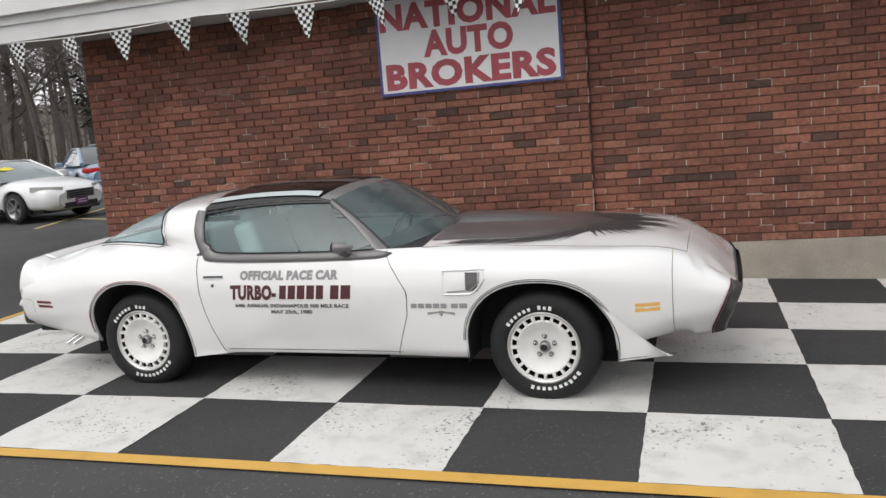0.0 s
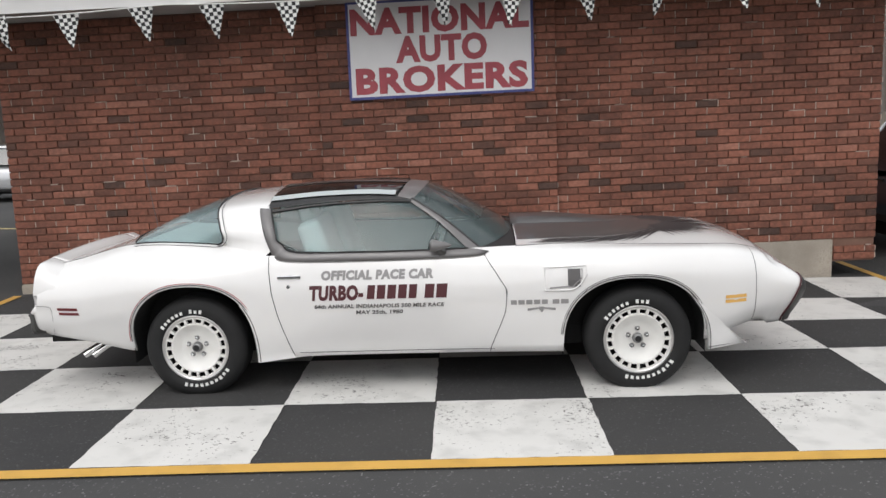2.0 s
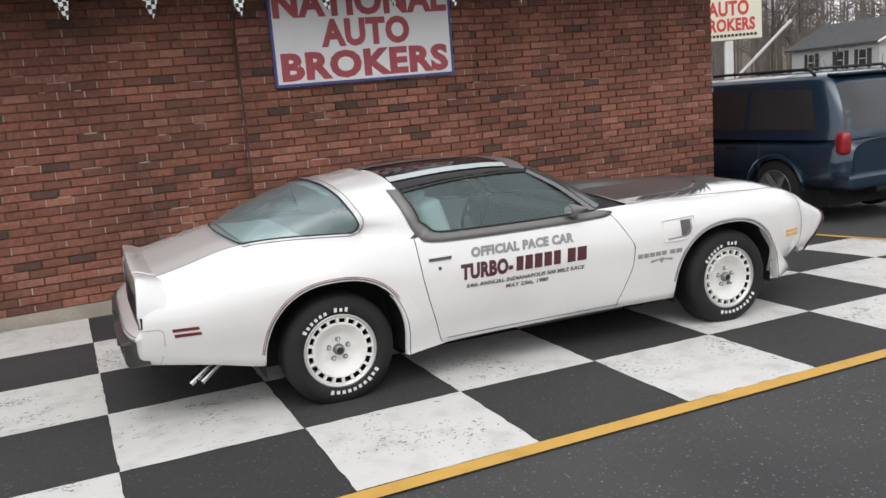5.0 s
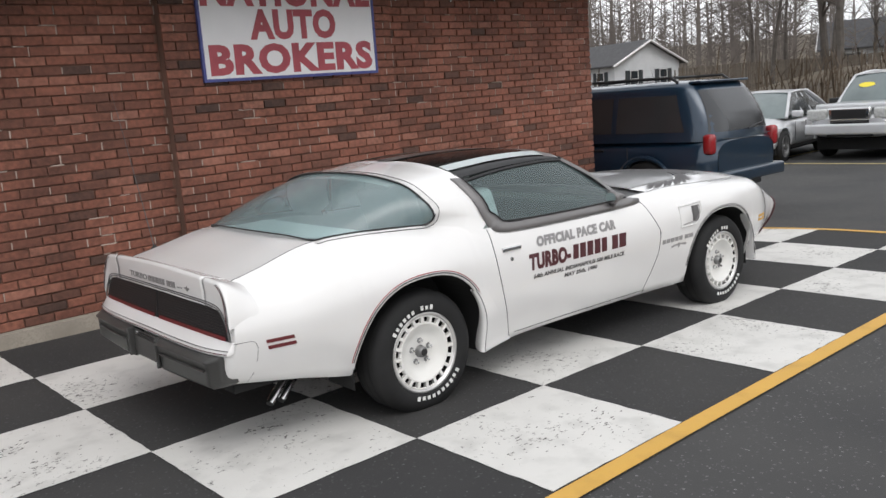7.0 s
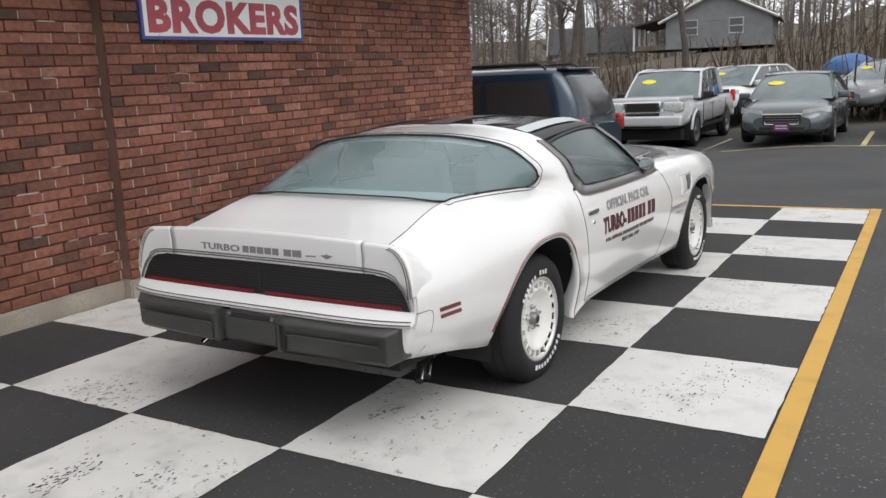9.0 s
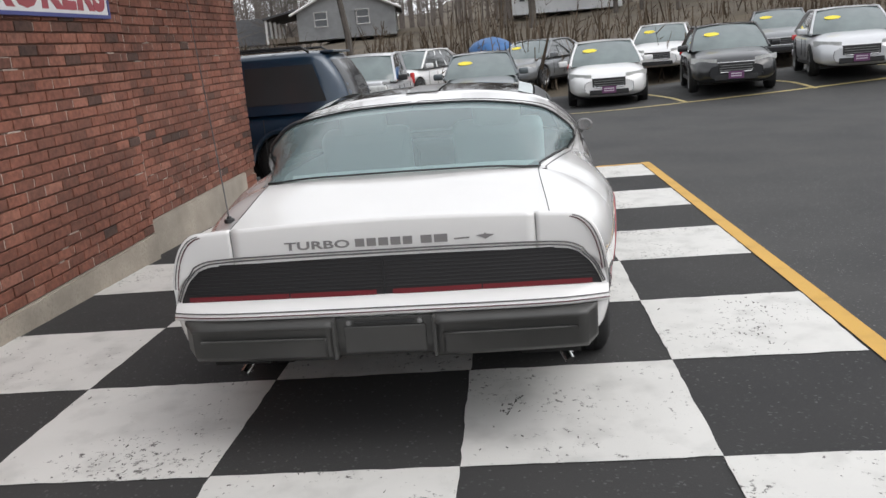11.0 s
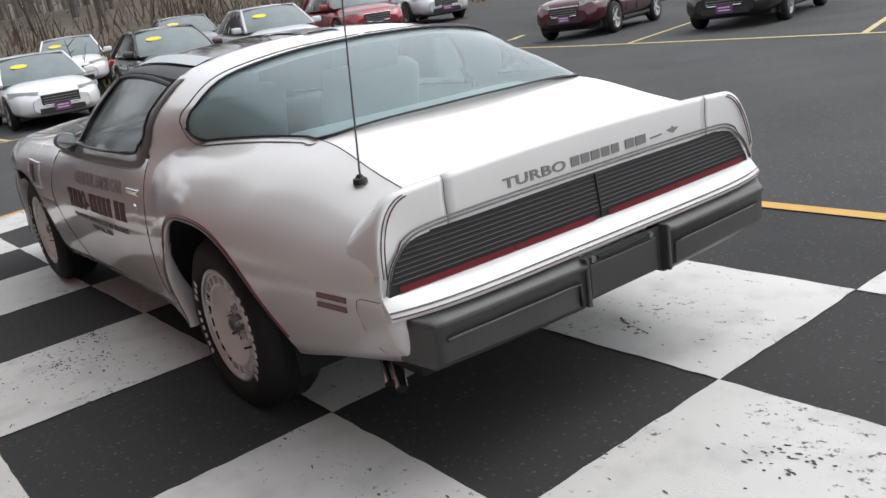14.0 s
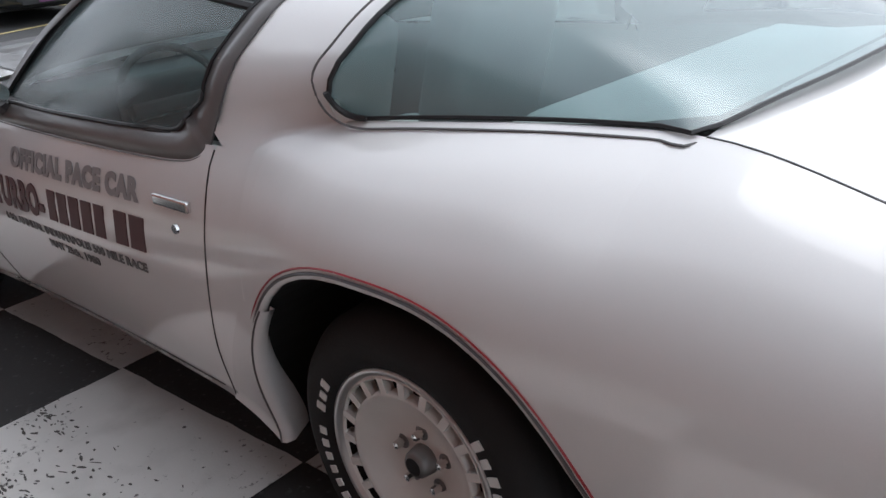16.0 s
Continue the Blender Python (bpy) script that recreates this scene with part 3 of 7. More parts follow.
# dark flecks and scuffs on the painted squares, past counting
verts, faces = [], []
rs = random.Random(17)
spots_ = [(rs.uniform(PAD_L + .1, PAD_R - .1), rs.uniform(PAD_F + .05, PAD_B - .05), .14, 4) for _ in range(130)]
spots_ += [(-3.36, 1.525, .07, 75), (-3.22, 1.54, .06, 35), (-2.27, .74, .03, 12), (-2.18, .70, .03, 12), (-1.17, -.54, .12, 40), (-.10, 2.12, .06, 50), (-.33, 2.33, .12, 60), (-.45, 2.20, .16, 50), (-3.13, 1.20, .10, 40), (-1.55, -.45, .12, 30), (-2.6, 2.3, .15, 40)]
for cx, cy, sp_, n_ in spots_:
    for _ in range(n_):
        x, y = cx + rs.gauss(0, sp_), cy + rs.gauss(0, sp_ * .6)
        if not (PAD_L < x < PAD_R and PAD_F < y < PAD_B):
            continue
        w, h, a0 = rs.uniform(.003, .012) * (1 + rs.random() ** 3), rs.uniform(.002, .006), rs.uniform(-.5, .5)
        o = len(verts)
        m_ = rs.randrange(5, 8)
        for k in range(m_):
            t = math.tau * k / m_
            u, v = w * math.cos(t) * rs.uniform(.6, 1.2), h * math.sin(t) * rs.uniform(.6, 1.2)
            verts.append((x + u * math.cos(a0) - v * math.sin(a0), y + u * math.sin(a0) + v * math.cos(a0), ground_z(x, y) + .0108))
        faces.append(tuple(range(o, o + m_)))
me = bpy.data.meshes.new("scuff_marks")
me.from_pydata(verts, [], faces)
me.materials.append(mat("dark_scuff", (0.10, 0.095, 0.088), .9, var=.4, vscale=12))
tagged(new("scuff_marks", me), "dark scuffs and flecks worn into the painted squares", "scuff marks", kind="stuff")
# ---------------------------------------------------------------- the white coupe
# Lengths along the car from the rear axle, half widths, heights.
CAR_AT = pose(-1.480, 1.124, 0, 0, 0, -1.8)
WHEELBASE = 2.735
car = thing("sports_coupe", CAR_AT, "white two-door sports coupe with charcoal roof on painted squares", "car")

HOOP_REAR = 0.215
# sections: (x, eight points from the middle of the top down to the sill)
SECTIONS = (
    (-1.04, ((0, .815), (.40, .815), (.622, .806), (.738, .758), (.796, .69), (.812, .59), (.785, .46), (.728, .392))),
    (-0.80, ((0, .872), (.35, .870), (.606, .859), (.724, .803), (.808, .715), (.836, .60), (.815, .46), (.752, .34))),
    (-0.45, ((0, .955), (.35, .953), (.581, .938), (.724, .882), (.846, .78), (.884, .65), (.862, .48), (.778, .28))),
    (-0.20, ((0, .97), (.35, .968), (.645, .949), (.783, .885), (.877, .79), (.912, .68), (.895, .48), (.83, .28))),
    (0.00, ((0, .97), (.35, .968), (.690, .943), (.805, .885), (.898, .79), (.927, .69), (.915, .48), (.87, .27))),
    (0.20, ((0, .97), (.35, .968), (.730, .934), (.815, .878), (.895, .78), (.917, .66), (.905, .45), (.86, .22))),
    (0.36, ((0, .97), (.35, .97), (.778, .912), (.834, .855), (.882, .765), (.902, .64), (.892, .43), (.84, .22))),
    (0.55, ((0, .96), (.35, .96), (.826, .877), (.853, .832), (.880, .75), (.896, .62), (.882, .42), (.825, .215))),
    (1.20, ((0, .96), (.35, .96), (.846, .872), (.870, .830), (.896, .75), (.914, .61), (.882, .42), (.815, .215))),
    (1.87, ((0, .93), (.35, .925), (.795, .885), (.862, .842), (.902, .76), (.922, .62), (.89, .42), (.825, .215))),
    (2.30, ((0, .926), (.40, .912), (.725, .883), (.84, .850), (.900, .77), (.920, .65), (.905, .45), (.85, .215))),
    (2.73, ((0, .915), (.40, .903), (.715, .868), (.825, .850), (.900, .775), (.921, .68), (.91, .45), (.86, .25))),
    (3.10, ((0, .900), (.40, .890), (.695, .853), (.795, .838), (.870, .765), (.893, .65), (.875, .45), (.82, .26))),
    (3.35, ((0, .880), (.40, .872), (.655, .840), (.750, .820), (.832, .745), (.856, .62), (.838, .45), (.78, .34))),
    (3.52, ((0, .832), (.40, .825), (.590, .802), (.685, .780), (.768, .708), (.795, .59), (.775, .46), (.70, .365))),
    (3.68, ((0, .745), (.40, .735), (.550, .718), (.655, .700), (.732, .652), (.756, .575), (.735, .46), (.66, .335))),
    (3.80, ((0, .640), (.38, .635), (.53, .640), (.640, .630), (.708, .605), (.728, .56), (.705, .46), (.63, .335))),
    (3.85, ((0, .600), (.36, .600), (.50, .598), (.600, .592), (.668, .572), (.690, .54), (.670, .46), (.60, .34))),
)
_xs = [s[0] for s in SECTIONS]
_fy = [pchip(_xs, [s[1][k][0] for s in SECTIONS]) for k in range(8)]
_fz = [pchip(_xs, [s[1][k][1] for s in SECTIONS]) for k in range(8)]
ARCHES = ((0.0, 0.410, 0.29, 0.422), (WHEELBASE, 0.430, 0.29, 0.402))     # middle, half width, base, rise
_sill = pchip((-1.04, -0.70, -0.40, 0.40, 0.48, 0.66, 1.0, 2.3, 3.16, 3.42, 3.60, 3.85), (.395, .340, .275, .200, .204, .228, .232, .232, .275, .318, .325, .332))


def bottom(x):
    z = _sill(x)
    for c, a, z0, h in ARCHES:
        d = abs(x - c) / a
        if d < 1:
            z = max(z, z0 + h * (1 - d ** 2.3) ** (1 / 2.3))
    return z


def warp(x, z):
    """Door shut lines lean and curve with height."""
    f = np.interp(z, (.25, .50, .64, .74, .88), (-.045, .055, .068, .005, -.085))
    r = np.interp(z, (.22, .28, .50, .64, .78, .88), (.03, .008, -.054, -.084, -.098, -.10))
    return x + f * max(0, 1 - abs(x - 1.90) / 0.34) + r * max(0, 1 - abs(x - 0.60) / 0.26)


def section(x):
    return [(_fy[k](x), _fz[k](x)) for k in range(8)]


def side_line(x, n=16):
    """From the top edge of the flank down to the sill or the wheel arch."""
    line = smooth_line(section(x)[2:], 6)
    zb = bottom(x)
    cut = [line[0]]
    for a, c in zip(line, line[1:]):
        if c[1] >= zb:
            cut.append(c)
        else:
            t = (a[1] - zb) / max(1e-6, a[1] - c[1])
            cut.append(a + (c - a) * t)
            break
    return resample(cut, n)


def top_line(x, n=9):
    return resample(smooth_line(section(x)[:3], 5), n)


def stations(x0, x1, step=0.06):
    xs = set(np.round(np.arange(x0, x1, step), 4)) | {x0, x1} | {x for x in (HOOP_REAR, 0.57) if x0 < x < x1}
    for c, a, *_ in ARCHES:
        for k in range(0, 25):
            x = c + a * math.cos(math.pi * k / 24)
            if x0 < x < x1:
                xs.add(round(x, 4))
        for x in (c - a - 0.002, c + a + 0.002):
            if x0 < x < x1:
                xs.add(round(x, 4))
    xs = sorted(xs)
    return [x for i, x in enumerate(xs) if i == 0 or x - xs[i - 1] > 0.0015]


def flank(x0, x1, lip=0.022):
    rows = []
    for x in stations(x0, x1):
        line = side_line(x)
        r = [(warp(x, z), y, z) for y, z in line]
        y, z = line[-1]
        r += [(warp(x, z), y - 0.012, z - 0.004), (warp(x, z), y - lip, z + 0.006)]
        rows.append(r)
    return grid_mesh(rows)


def flank_y(x, z):
    """Half width of the flank at a height."""
    line = smooth_line(section(x)[2:], 8)
    zs = [p[1] for p in line][::-1]
    ys = [p[0] for p in line][::-1]
    return float(np.interp(z, zs, ys))


# quarter panels with the roof hoop: one body shell aft of the doors
HOOP = ((.79, 1.02), (.715, 1.105), (.645, 1.160), (.53, 1.198), (.30, 1.232), (0.0, 1.243))


def hoop_line(x, n=18):
    y, z = section(x)[2]
    s = (x - HOOP_REAR) / (0.55 - HOOP_REAR)
    pts = [(y, z)]
    for hy, hz in HOOP:
        k = (hz - z) / (1.243 - z)
        pts.append((hy - 0.035 * (1 - s) * (1 if hy > 0 else 0) * (1 - k) , hz - 0.036 * (1 - s) * k))
    return resample(smooth_line(pts, 5), n)


def hoop_x(x, z):
    k = sstep(0.93, 1.24, z)
    return x - k * (0.075 + 0.02 * (0.55 - x) / 0.35) - .03 * sstep(.53, .575, x) * sstep(.90, .96, z)


TX = -1.022
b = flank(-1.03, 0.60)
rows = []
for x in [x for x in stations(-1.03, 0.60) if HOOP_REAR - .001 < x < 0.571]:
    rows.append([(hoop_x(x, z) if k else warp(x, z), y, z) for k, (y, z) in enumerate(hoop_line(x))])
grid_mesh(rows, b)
for v in b.verts:
    v.co.x = max(v.co.x, TX + .004 - .018 * (1 - min(1, (v.co.y / .84) ** 2)) + .11 * (v.co.z - .60))
tidy(b, 0.002)
mirrored(b)
part("rear_body_shell", b, CAR_WHITE, car, "white rear quarter panels and roof hoop", True)

for nm, x0, x1, lab in (("door", 0.604, 1.896, "long white door with dark maroon and grey lettering"), ("front_fender", 1.90, 3.475, "white front fender with a slanted vent")):
    for sgn in (1, -1):
        b = flank(x0, x1)
        if sgn < 0:
            for v in b.verts:
                v.co.y = -v.co.y
        tidy(b)
        ob = part(nm, b, CAR_WHITE, car, lab, True)
        if nm == "door":
            if sgn < 0:
                door_r = ob
            else:
                door_l = ob
        else:
            if sgn < 0:
                fender_r = ob
            else:
                fender_l = ob


def seam(line, r=0.0028, owner=None, name="shut_line", material=BLACK_TRIM):
    return part(name, tube(line, r, 5), material, owner or car)


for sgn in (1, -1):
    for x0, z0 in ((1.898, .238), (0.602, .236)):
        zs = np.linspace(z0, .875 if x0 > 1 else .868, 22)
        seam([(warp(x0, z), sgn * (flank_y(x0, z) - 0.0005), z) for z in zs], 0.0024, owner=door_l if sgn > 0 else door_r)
    xs = np.linspace(0.66, 1.88, 30)
    seam([(x, sgn * (flank_y(x, .255) + 0.0005), .255) for x in xs], 0.0020, owner=door_l if sgn > 0 else door_r)

# deck lid and hood
DECK = [-1.005 + 0.0427 * k for k in range(14)]


def sheet(xs, lift=0.0, y_in=0.0, top=top_line):
    rows = []
    for x in xs:
        half = [(x, y, z + lift) for y, z in top(x)]
        rows.append([(x, -y, z) for x, y, z in reversed(half)] + half[1:])
    return grid_mesh(rows)


part("deck_lid", tidy(sheet(DECK)), CAR_WHITE, car, "white deck lid", True)
for sgn in (1, -1):
    seam([(x, sgn * _fy[2](x), _fz[2](x) - 0.0005) for x in DECK], 0.0022)
hood = part("hood", tidy(sheet([2.03 + 0.0633 * k for k in range(25)])), CAR_WHITE, car, "white hood with a charcoal bird decal", True)
part("cowl", tidy(sheet([1.80, 1.88, 1.95, 2.025], -0.012)), BLACK_TRIM, car, "black cowl under the windscreen", True)
for sgn in (1, -1):
    seam([(x, sgn * _fy[2](x), _fz[2](x) + 0.001) for x in np.linspace(2.03, 3.545, 30)], 0.0016, owner=hood, material=DARK_GREY)

# nose: one urethane cover, its face leaning forward over an undercut


def lean(x, z):
    return x - .012 * sstep(3.50, 3.80, x) - 0.105 * min(1.0, max(0.0, (0.63 - z) / 0.26)) * sstep(3.50, 3.80, x)


rows = []
for x in [3.478, 3.50, 3.525, 3.552] + [3.57 + .0185 * k for k in range(12)] + [3.79, 3.82, 3.85]:
    half = ([(x, y, z) for y, z in top_line(x, 9)] if x >= 3.55 else [(x, y, z) for y, z in [top_line(x)[-1]] * 9]) + [(x, y, z) for y, z in side_line(x)[1:]]
    half.append((x, half[-1][1] - 0.08, half[-1][2] - 0.005))
    rows.append([(lean(x, z), y, z) for x, y, z in half])
rows.append([(x - .01, y * 0.5, z) for x, y, z in rows[-1]])
rows.append([(x, 0, z) for x, y, z in rows[-1]])
b = grid_mesh(rows)
# two shallow headlamp pockets a side, pressed into the sloping face
for v in b.verts:
    for px, py, w in ((3.628, .655, .048), (3.700, .545, .048)):
        d = max(abs(v.co.x - px) / w, abs(v.co.y - py) / .055)
        k = .013 * (1 - sstep(.35, 1.3, d))
        v.co.x -= k
        v.co.z -= .5 * k
nose = part("nose_cover", mirrored(b), CAR_WHITE, car, "white moulded nose cover", True)
rows = []
for x in np.linspace(3.795, 3.85, 5):
    line = resample(side_line(x, 40)[2 if x > 3.82 else 6:], 10)
    rows.append([(lean(x, z) + 0.008, y + 0.008, z) for y, z in line])
rows.append([(x + .014, y * 0.93, z) for x, y, z in rows[-1]])
rows.append([(x + .006, y * 0.55, z) for x, y, z in rows[-1]])
rows.append([(x, 0, z) for x, y, z in rows[-1]])
fb = part("front_bumper", mirrored(grid_mesh(rows)), BUMPER, car, "dark grey front bumper insert", True)
for sgn in (1, -1):
    line = [(3.477, sgn * (flank_y(3.477, z) + 0.0005), z) for z in np.linspace(.37, .79, 14)]
    seam(line, 0.0018, material=DARK_GREY)
    seam([(3.477, sgn * _fy[2](3.477), _fz[2](3.477))] + [(3.551, sgn * y, z + .001) for y, z in reversed(top_line(3.551)[2:])], 0.0018, material=DARK_GREY)
    edge_line = [(lean(3.793, z) + .003, sgn * (y + .008), z) for y, z in resample(side_line(3.793, 40)[6:], 12)]
    part("pinstripe", tube(edge_line, .005, 5), MAROON, fb)

# hood bulge, off centre
rows = []
for k in range(19):
    t = k / 18
    x = 2.02 + 0.95 * t
    h = 0.040 * (1 - sstep(0.25, 1.0, t))
    row = []
    for j in range(13):
        s = j / 12 * 2 - 1
        y = 0.20 + s * (0.27 - 0.06 * t)
        zt = float(np.interp(abs(y), [p[0] for p in top_line(x)], [p[1] for p in top_line(x)]))
        row.append((x, y, zt + 0.003 + h * (1 - abs(s) ** 3.5)))
    rows.append(row)
rows.insert(0, [(x, y, float(_fz[0](2.02)) - 0.01) for x, y, z in rows[0]])
part("hood_bulge", tidy(grid_mesh(rows)), CHARCOAL, hood, "charcoal raised hood bulge", True)


def on_top(x, y):
    line = top_line(x)
    return float(np.interp(abs(y), [p[0] for p in line], [p[1] for p in line]))


# charcoal field of the decal and the feathers round it
def field_half(x):
    return float(np.interp(x, (2.04, 2.12, 2.3, 2.6, 2.75, 2.9, 3.0, 3.06), (.615, .600, .580, .550, .49, .36, .22, .10)))


rows = []
for k in range(29):
    x = 2.04 + 1.02 * k / 28
    w = field_half(x)
    rows.append([(x, w * s, on_top(x, w * s) + 0.004) for s in np.linspace(-1, 1, 15)])
part("decal_field", tidy(grid_mesh(rows)), CHARCOAL, hood, "charcoal decal field", True)


def leaf(p0, p1, width, bow, lift):
    """A slim feather from root to tip, lying on the hood."""
    (x0, y0), (x1, y1) = p0, p1
    ln = math.hypot(x1 - x0, y1 - y0)
    u = ((x1 - x0) / ln, (y1 - y0) / ln)
    rows = []
    for k in range(8):
        t = k / 7
        w = width * (1 - t ** 2.2) * (0.55 + 0.45 * math.sin(math.pi * min(1, t * 1.3))) * 0.5
        o = bow * math.sin(math.pi * t)
        row = []
        for s in (-1, 0, 1):
            x = x0 + u[0] * ln * t - u[1] * (o + s * w)
            y = y0 + u[1] * ln * t + u[0] * (o + s * w)
            x = min(x, 3.545)
            y = max(-_fy[2](x) + .006, min(_fy[2](x) - .006, y))
            row.append((x, y, on_top(x, y) + lift))
        rows.append(row)
    return grid_mesh(rows)


rng = random.Random(9)
for sgn in (1, -1):
    plumes = []
    for k in range(13):
        x0 = 2.30 + 0.70 * k / 12
        out = float(np.interp(x0, (2.30, 2.6, 3.0), (.715, .735, .67)))
        plumes.append(((x0 + .03, field_half(x0) + .026), (x0 - .20 - .08 * rng.random(), out + .008 * rng.random()), .024 + .010 * rng.random(), -.010, .0045))
        plumes.append(((x0 + .00, field_half(x0) + .024), (x0 - .15 - .05 * rng.random(), field_half(x0 - .15) + .05 + .02 * rng.random()), .018, -.006, .0048))
    for k in range(14):
        a = math.radians(5 + 72 * k / 13)
        r1 = .65 - .10 * (k / 13) - .06 * rng.random() - (.18 if k in (3, 4) else 0)
        plumes.append(((2.93 + .14 * math.cos(a), .16 * math.sin(a)), (2.93 + r1 * math.cos(a), r1 * 1.02 * math.sin(a)), .046 + .012 * rng.random(), .02, .0045 + .0003 * (k % 3)))
    for q in plumes:
        b = leaf(*q)
        for v in b.verts:
            v.co.y *= sgn
        part("decal_feather", tidy(b), FEATHER, hood)

# ---------------------------------------------------------------- roof and glass
WS_B = ((1.80, .735, .872), (1.90, .62, .893), (1.99, .36, .912), (2.02, 0, .918))
WS_T = ((1.385, .590, 1.172), (1.41, .50, 1.196), (1.44, .27, 1.222), (1.45, 0, 1.230))


def curve3(pts, n):
    return resample(smooth_line(pts, 6), n)


def sheet_between(a, c, n=12, bulge=(0, 0, 0), m=8):
    A, C = curve3(a, n), curve3(c, n)
    rows = []
    for k in range(m + 1):
        t = k / m
        w = 4 * t * (1 - t)
        rows.append([tuple(p[i] + (q[i] - p[i]) * t + bulge[i] * w for i in range(3)) for p, q in zip(A, C)])
    return grid_mesh(rows)


def inset(a, c, t):
    return [tuple(p[i] + (q[i] - p[i]) * t for i in range(3)) for p, q in zip(a, c)]


ob = part("windscreen", mirrored(sheet_between(WS_B, WS_T, bulge=(0.02, 0, 0.012))), GLASS, car, "tinted windscreen", True)
ob.visible_shadow = False
# header band, between windscreen and roof panels
HB = ((1.285, .575, 1.190), (1.30, .48, 1.213), (1.31, .27, 1.236), (1.31, 0, 1.244))
part("roof_header", mirrored(sheet_between(WS_T, HB, m=3)), FRAME_GREY, car, "charcoal roof header", True)
# hoop front edge
HF = ((0.462, .655, 1.150), (0.455, .53, 1.199), (0.45, .30, 1.2325), (0.45, 0, 1.2435))
TB = 0.085
for sgn in (1, -1):
    a = ((1.275, .570, 1.192), (1.285, .48, 1.214), (1.295, .27, 1.238), (1.30, TB, 1.243))
    c = ((0.475, .585, 1.180), (0.472, .50, 1.207), (0.468, .30, 1.232), (0.466, TB, 1.242))
    b = sheet_between(a, c, bulge=(0, 0, 0.016))
    for v in b.verts:
        v.co.y *= sgn
    ob = part("roof_glass_panel", tidy(b), GLASS_DARK, car, "smoked glass lift-off roof panel", True)
    rail_a = ((1.385, .590, 1.172), (1.15, .612, 1.185), (0.80, .640, 1.176), (0.47, .655, 1.150))
    rail_c = ((1.275, .570, 1.195), (1.10, .578, 1.207), (0.80, .586, 1.205), (0.475, .585, 1.182))
    b = sheet_between(rail_a, rail_c, m=4, bulge=(0, 0.006, 0.004))
    for v in b.verts:
        v.co.y *= sgn
    part("roof_rail", tidy(b), BLACK_TRIM, car, "black roof rail", True)
    # Pale strip painted in for the sky's reflection along the roof glass.
    pr = [(p[0], sgn * (p[1] - 0.012), p[2] + 0.010) for p in curve3(rail_c, 16)]
    pr2 = [(p[0], sgn * (p[1] - 0.085), p[2] + 0.032) for p in curve3(rail_c, 16)]
    b = grid_mesh([pr, pr2])
    part("roof_panel_edge", tidy(b), mat("sky_sheen_paint", (0.55, 0.60, 0.60), 0.35, metal=0.3) if sgn > 0 else bpy.data.materials["sky_sheen_paint"], car, "pale strip painting the sky's reflection on the roof glass", True)
rows = [[(x, y, 1.2445 + 0.016 * (4 * (x - .45) * (1.31 - x) / .74) - (y / TB) ** 2 * 0.001 + 0.003) for y in np.linspace(-TB, TB, 5)] for x in np.linspace(.45, 1.31, 9)]
part("roof_centre_bar", tidy(grid_mesh(rows)), CHARCOAL, car, "charcoal roof centre bar", True)
# headliner under header and hoop
part("headliner", tidy(mirrored(sheet_between(tuple((x - .02, y * .97, z - .02) for x, y, z in ((0.12, .52, 1.165), (.10, .30, 1.19), (.10, 0, 1.2))), tuple((x, y * .97, z - .03) for x, y, z in HF[1:]), m=3))), SEAT, car, "", True)

# rear window, wrapped round at its lower corners
_h = [(hoop_x(HOOP_REAR, z) if k else HOOP_REAR, y, z) for k, (y, z) in enumerate(hoop_line(HOOP_REAR))]
RG_T = [(x - .004, y - .002, z - .004) for x, y, z in _h[1:]]
RG_B = [(HOOP_REAR - .008, section(HOOP_REAR)[2][0] - .004, section(HOOP_REAR)[2][1])] + [(x, _fy[2](x) - .004, _fz[2](x) + .002) for x in (.05, -.10, -.25, -.38, -.44)] + [(-.480, .40, .958), (-.500, .20, .963), (-.507, 0, .965)]
ob = part("rear_window", mirrored(sheet_between(RG_B, RG_T, n=20, bulge=(-0.012, 0, 0.020), m=10)), GLASS_REAR, car, "tinted wrap-around rear window", True)
ob.visible_shadow = False
full = [(x, y, z + .004) for x, y, z in curve3(RG_B, 24)] + [(x, -y, z + .004) for x, y, z in reversed(curve3(RG_B, 24)[:-1])]
upper = [(x, y + .002, z + .006) for x, y, z in curve3(RG_T, 24)] + [(x, -y - .002, z + .006) for x, y, z in reversed(curve3(RG_T, 24)[:-1])]
part("window_seal", tube(full, 0.0042, 6), BLACK_TRIM, car)
part("window_seal", tube(upper, 0.0055, 6), BLACK_TRIM, car)

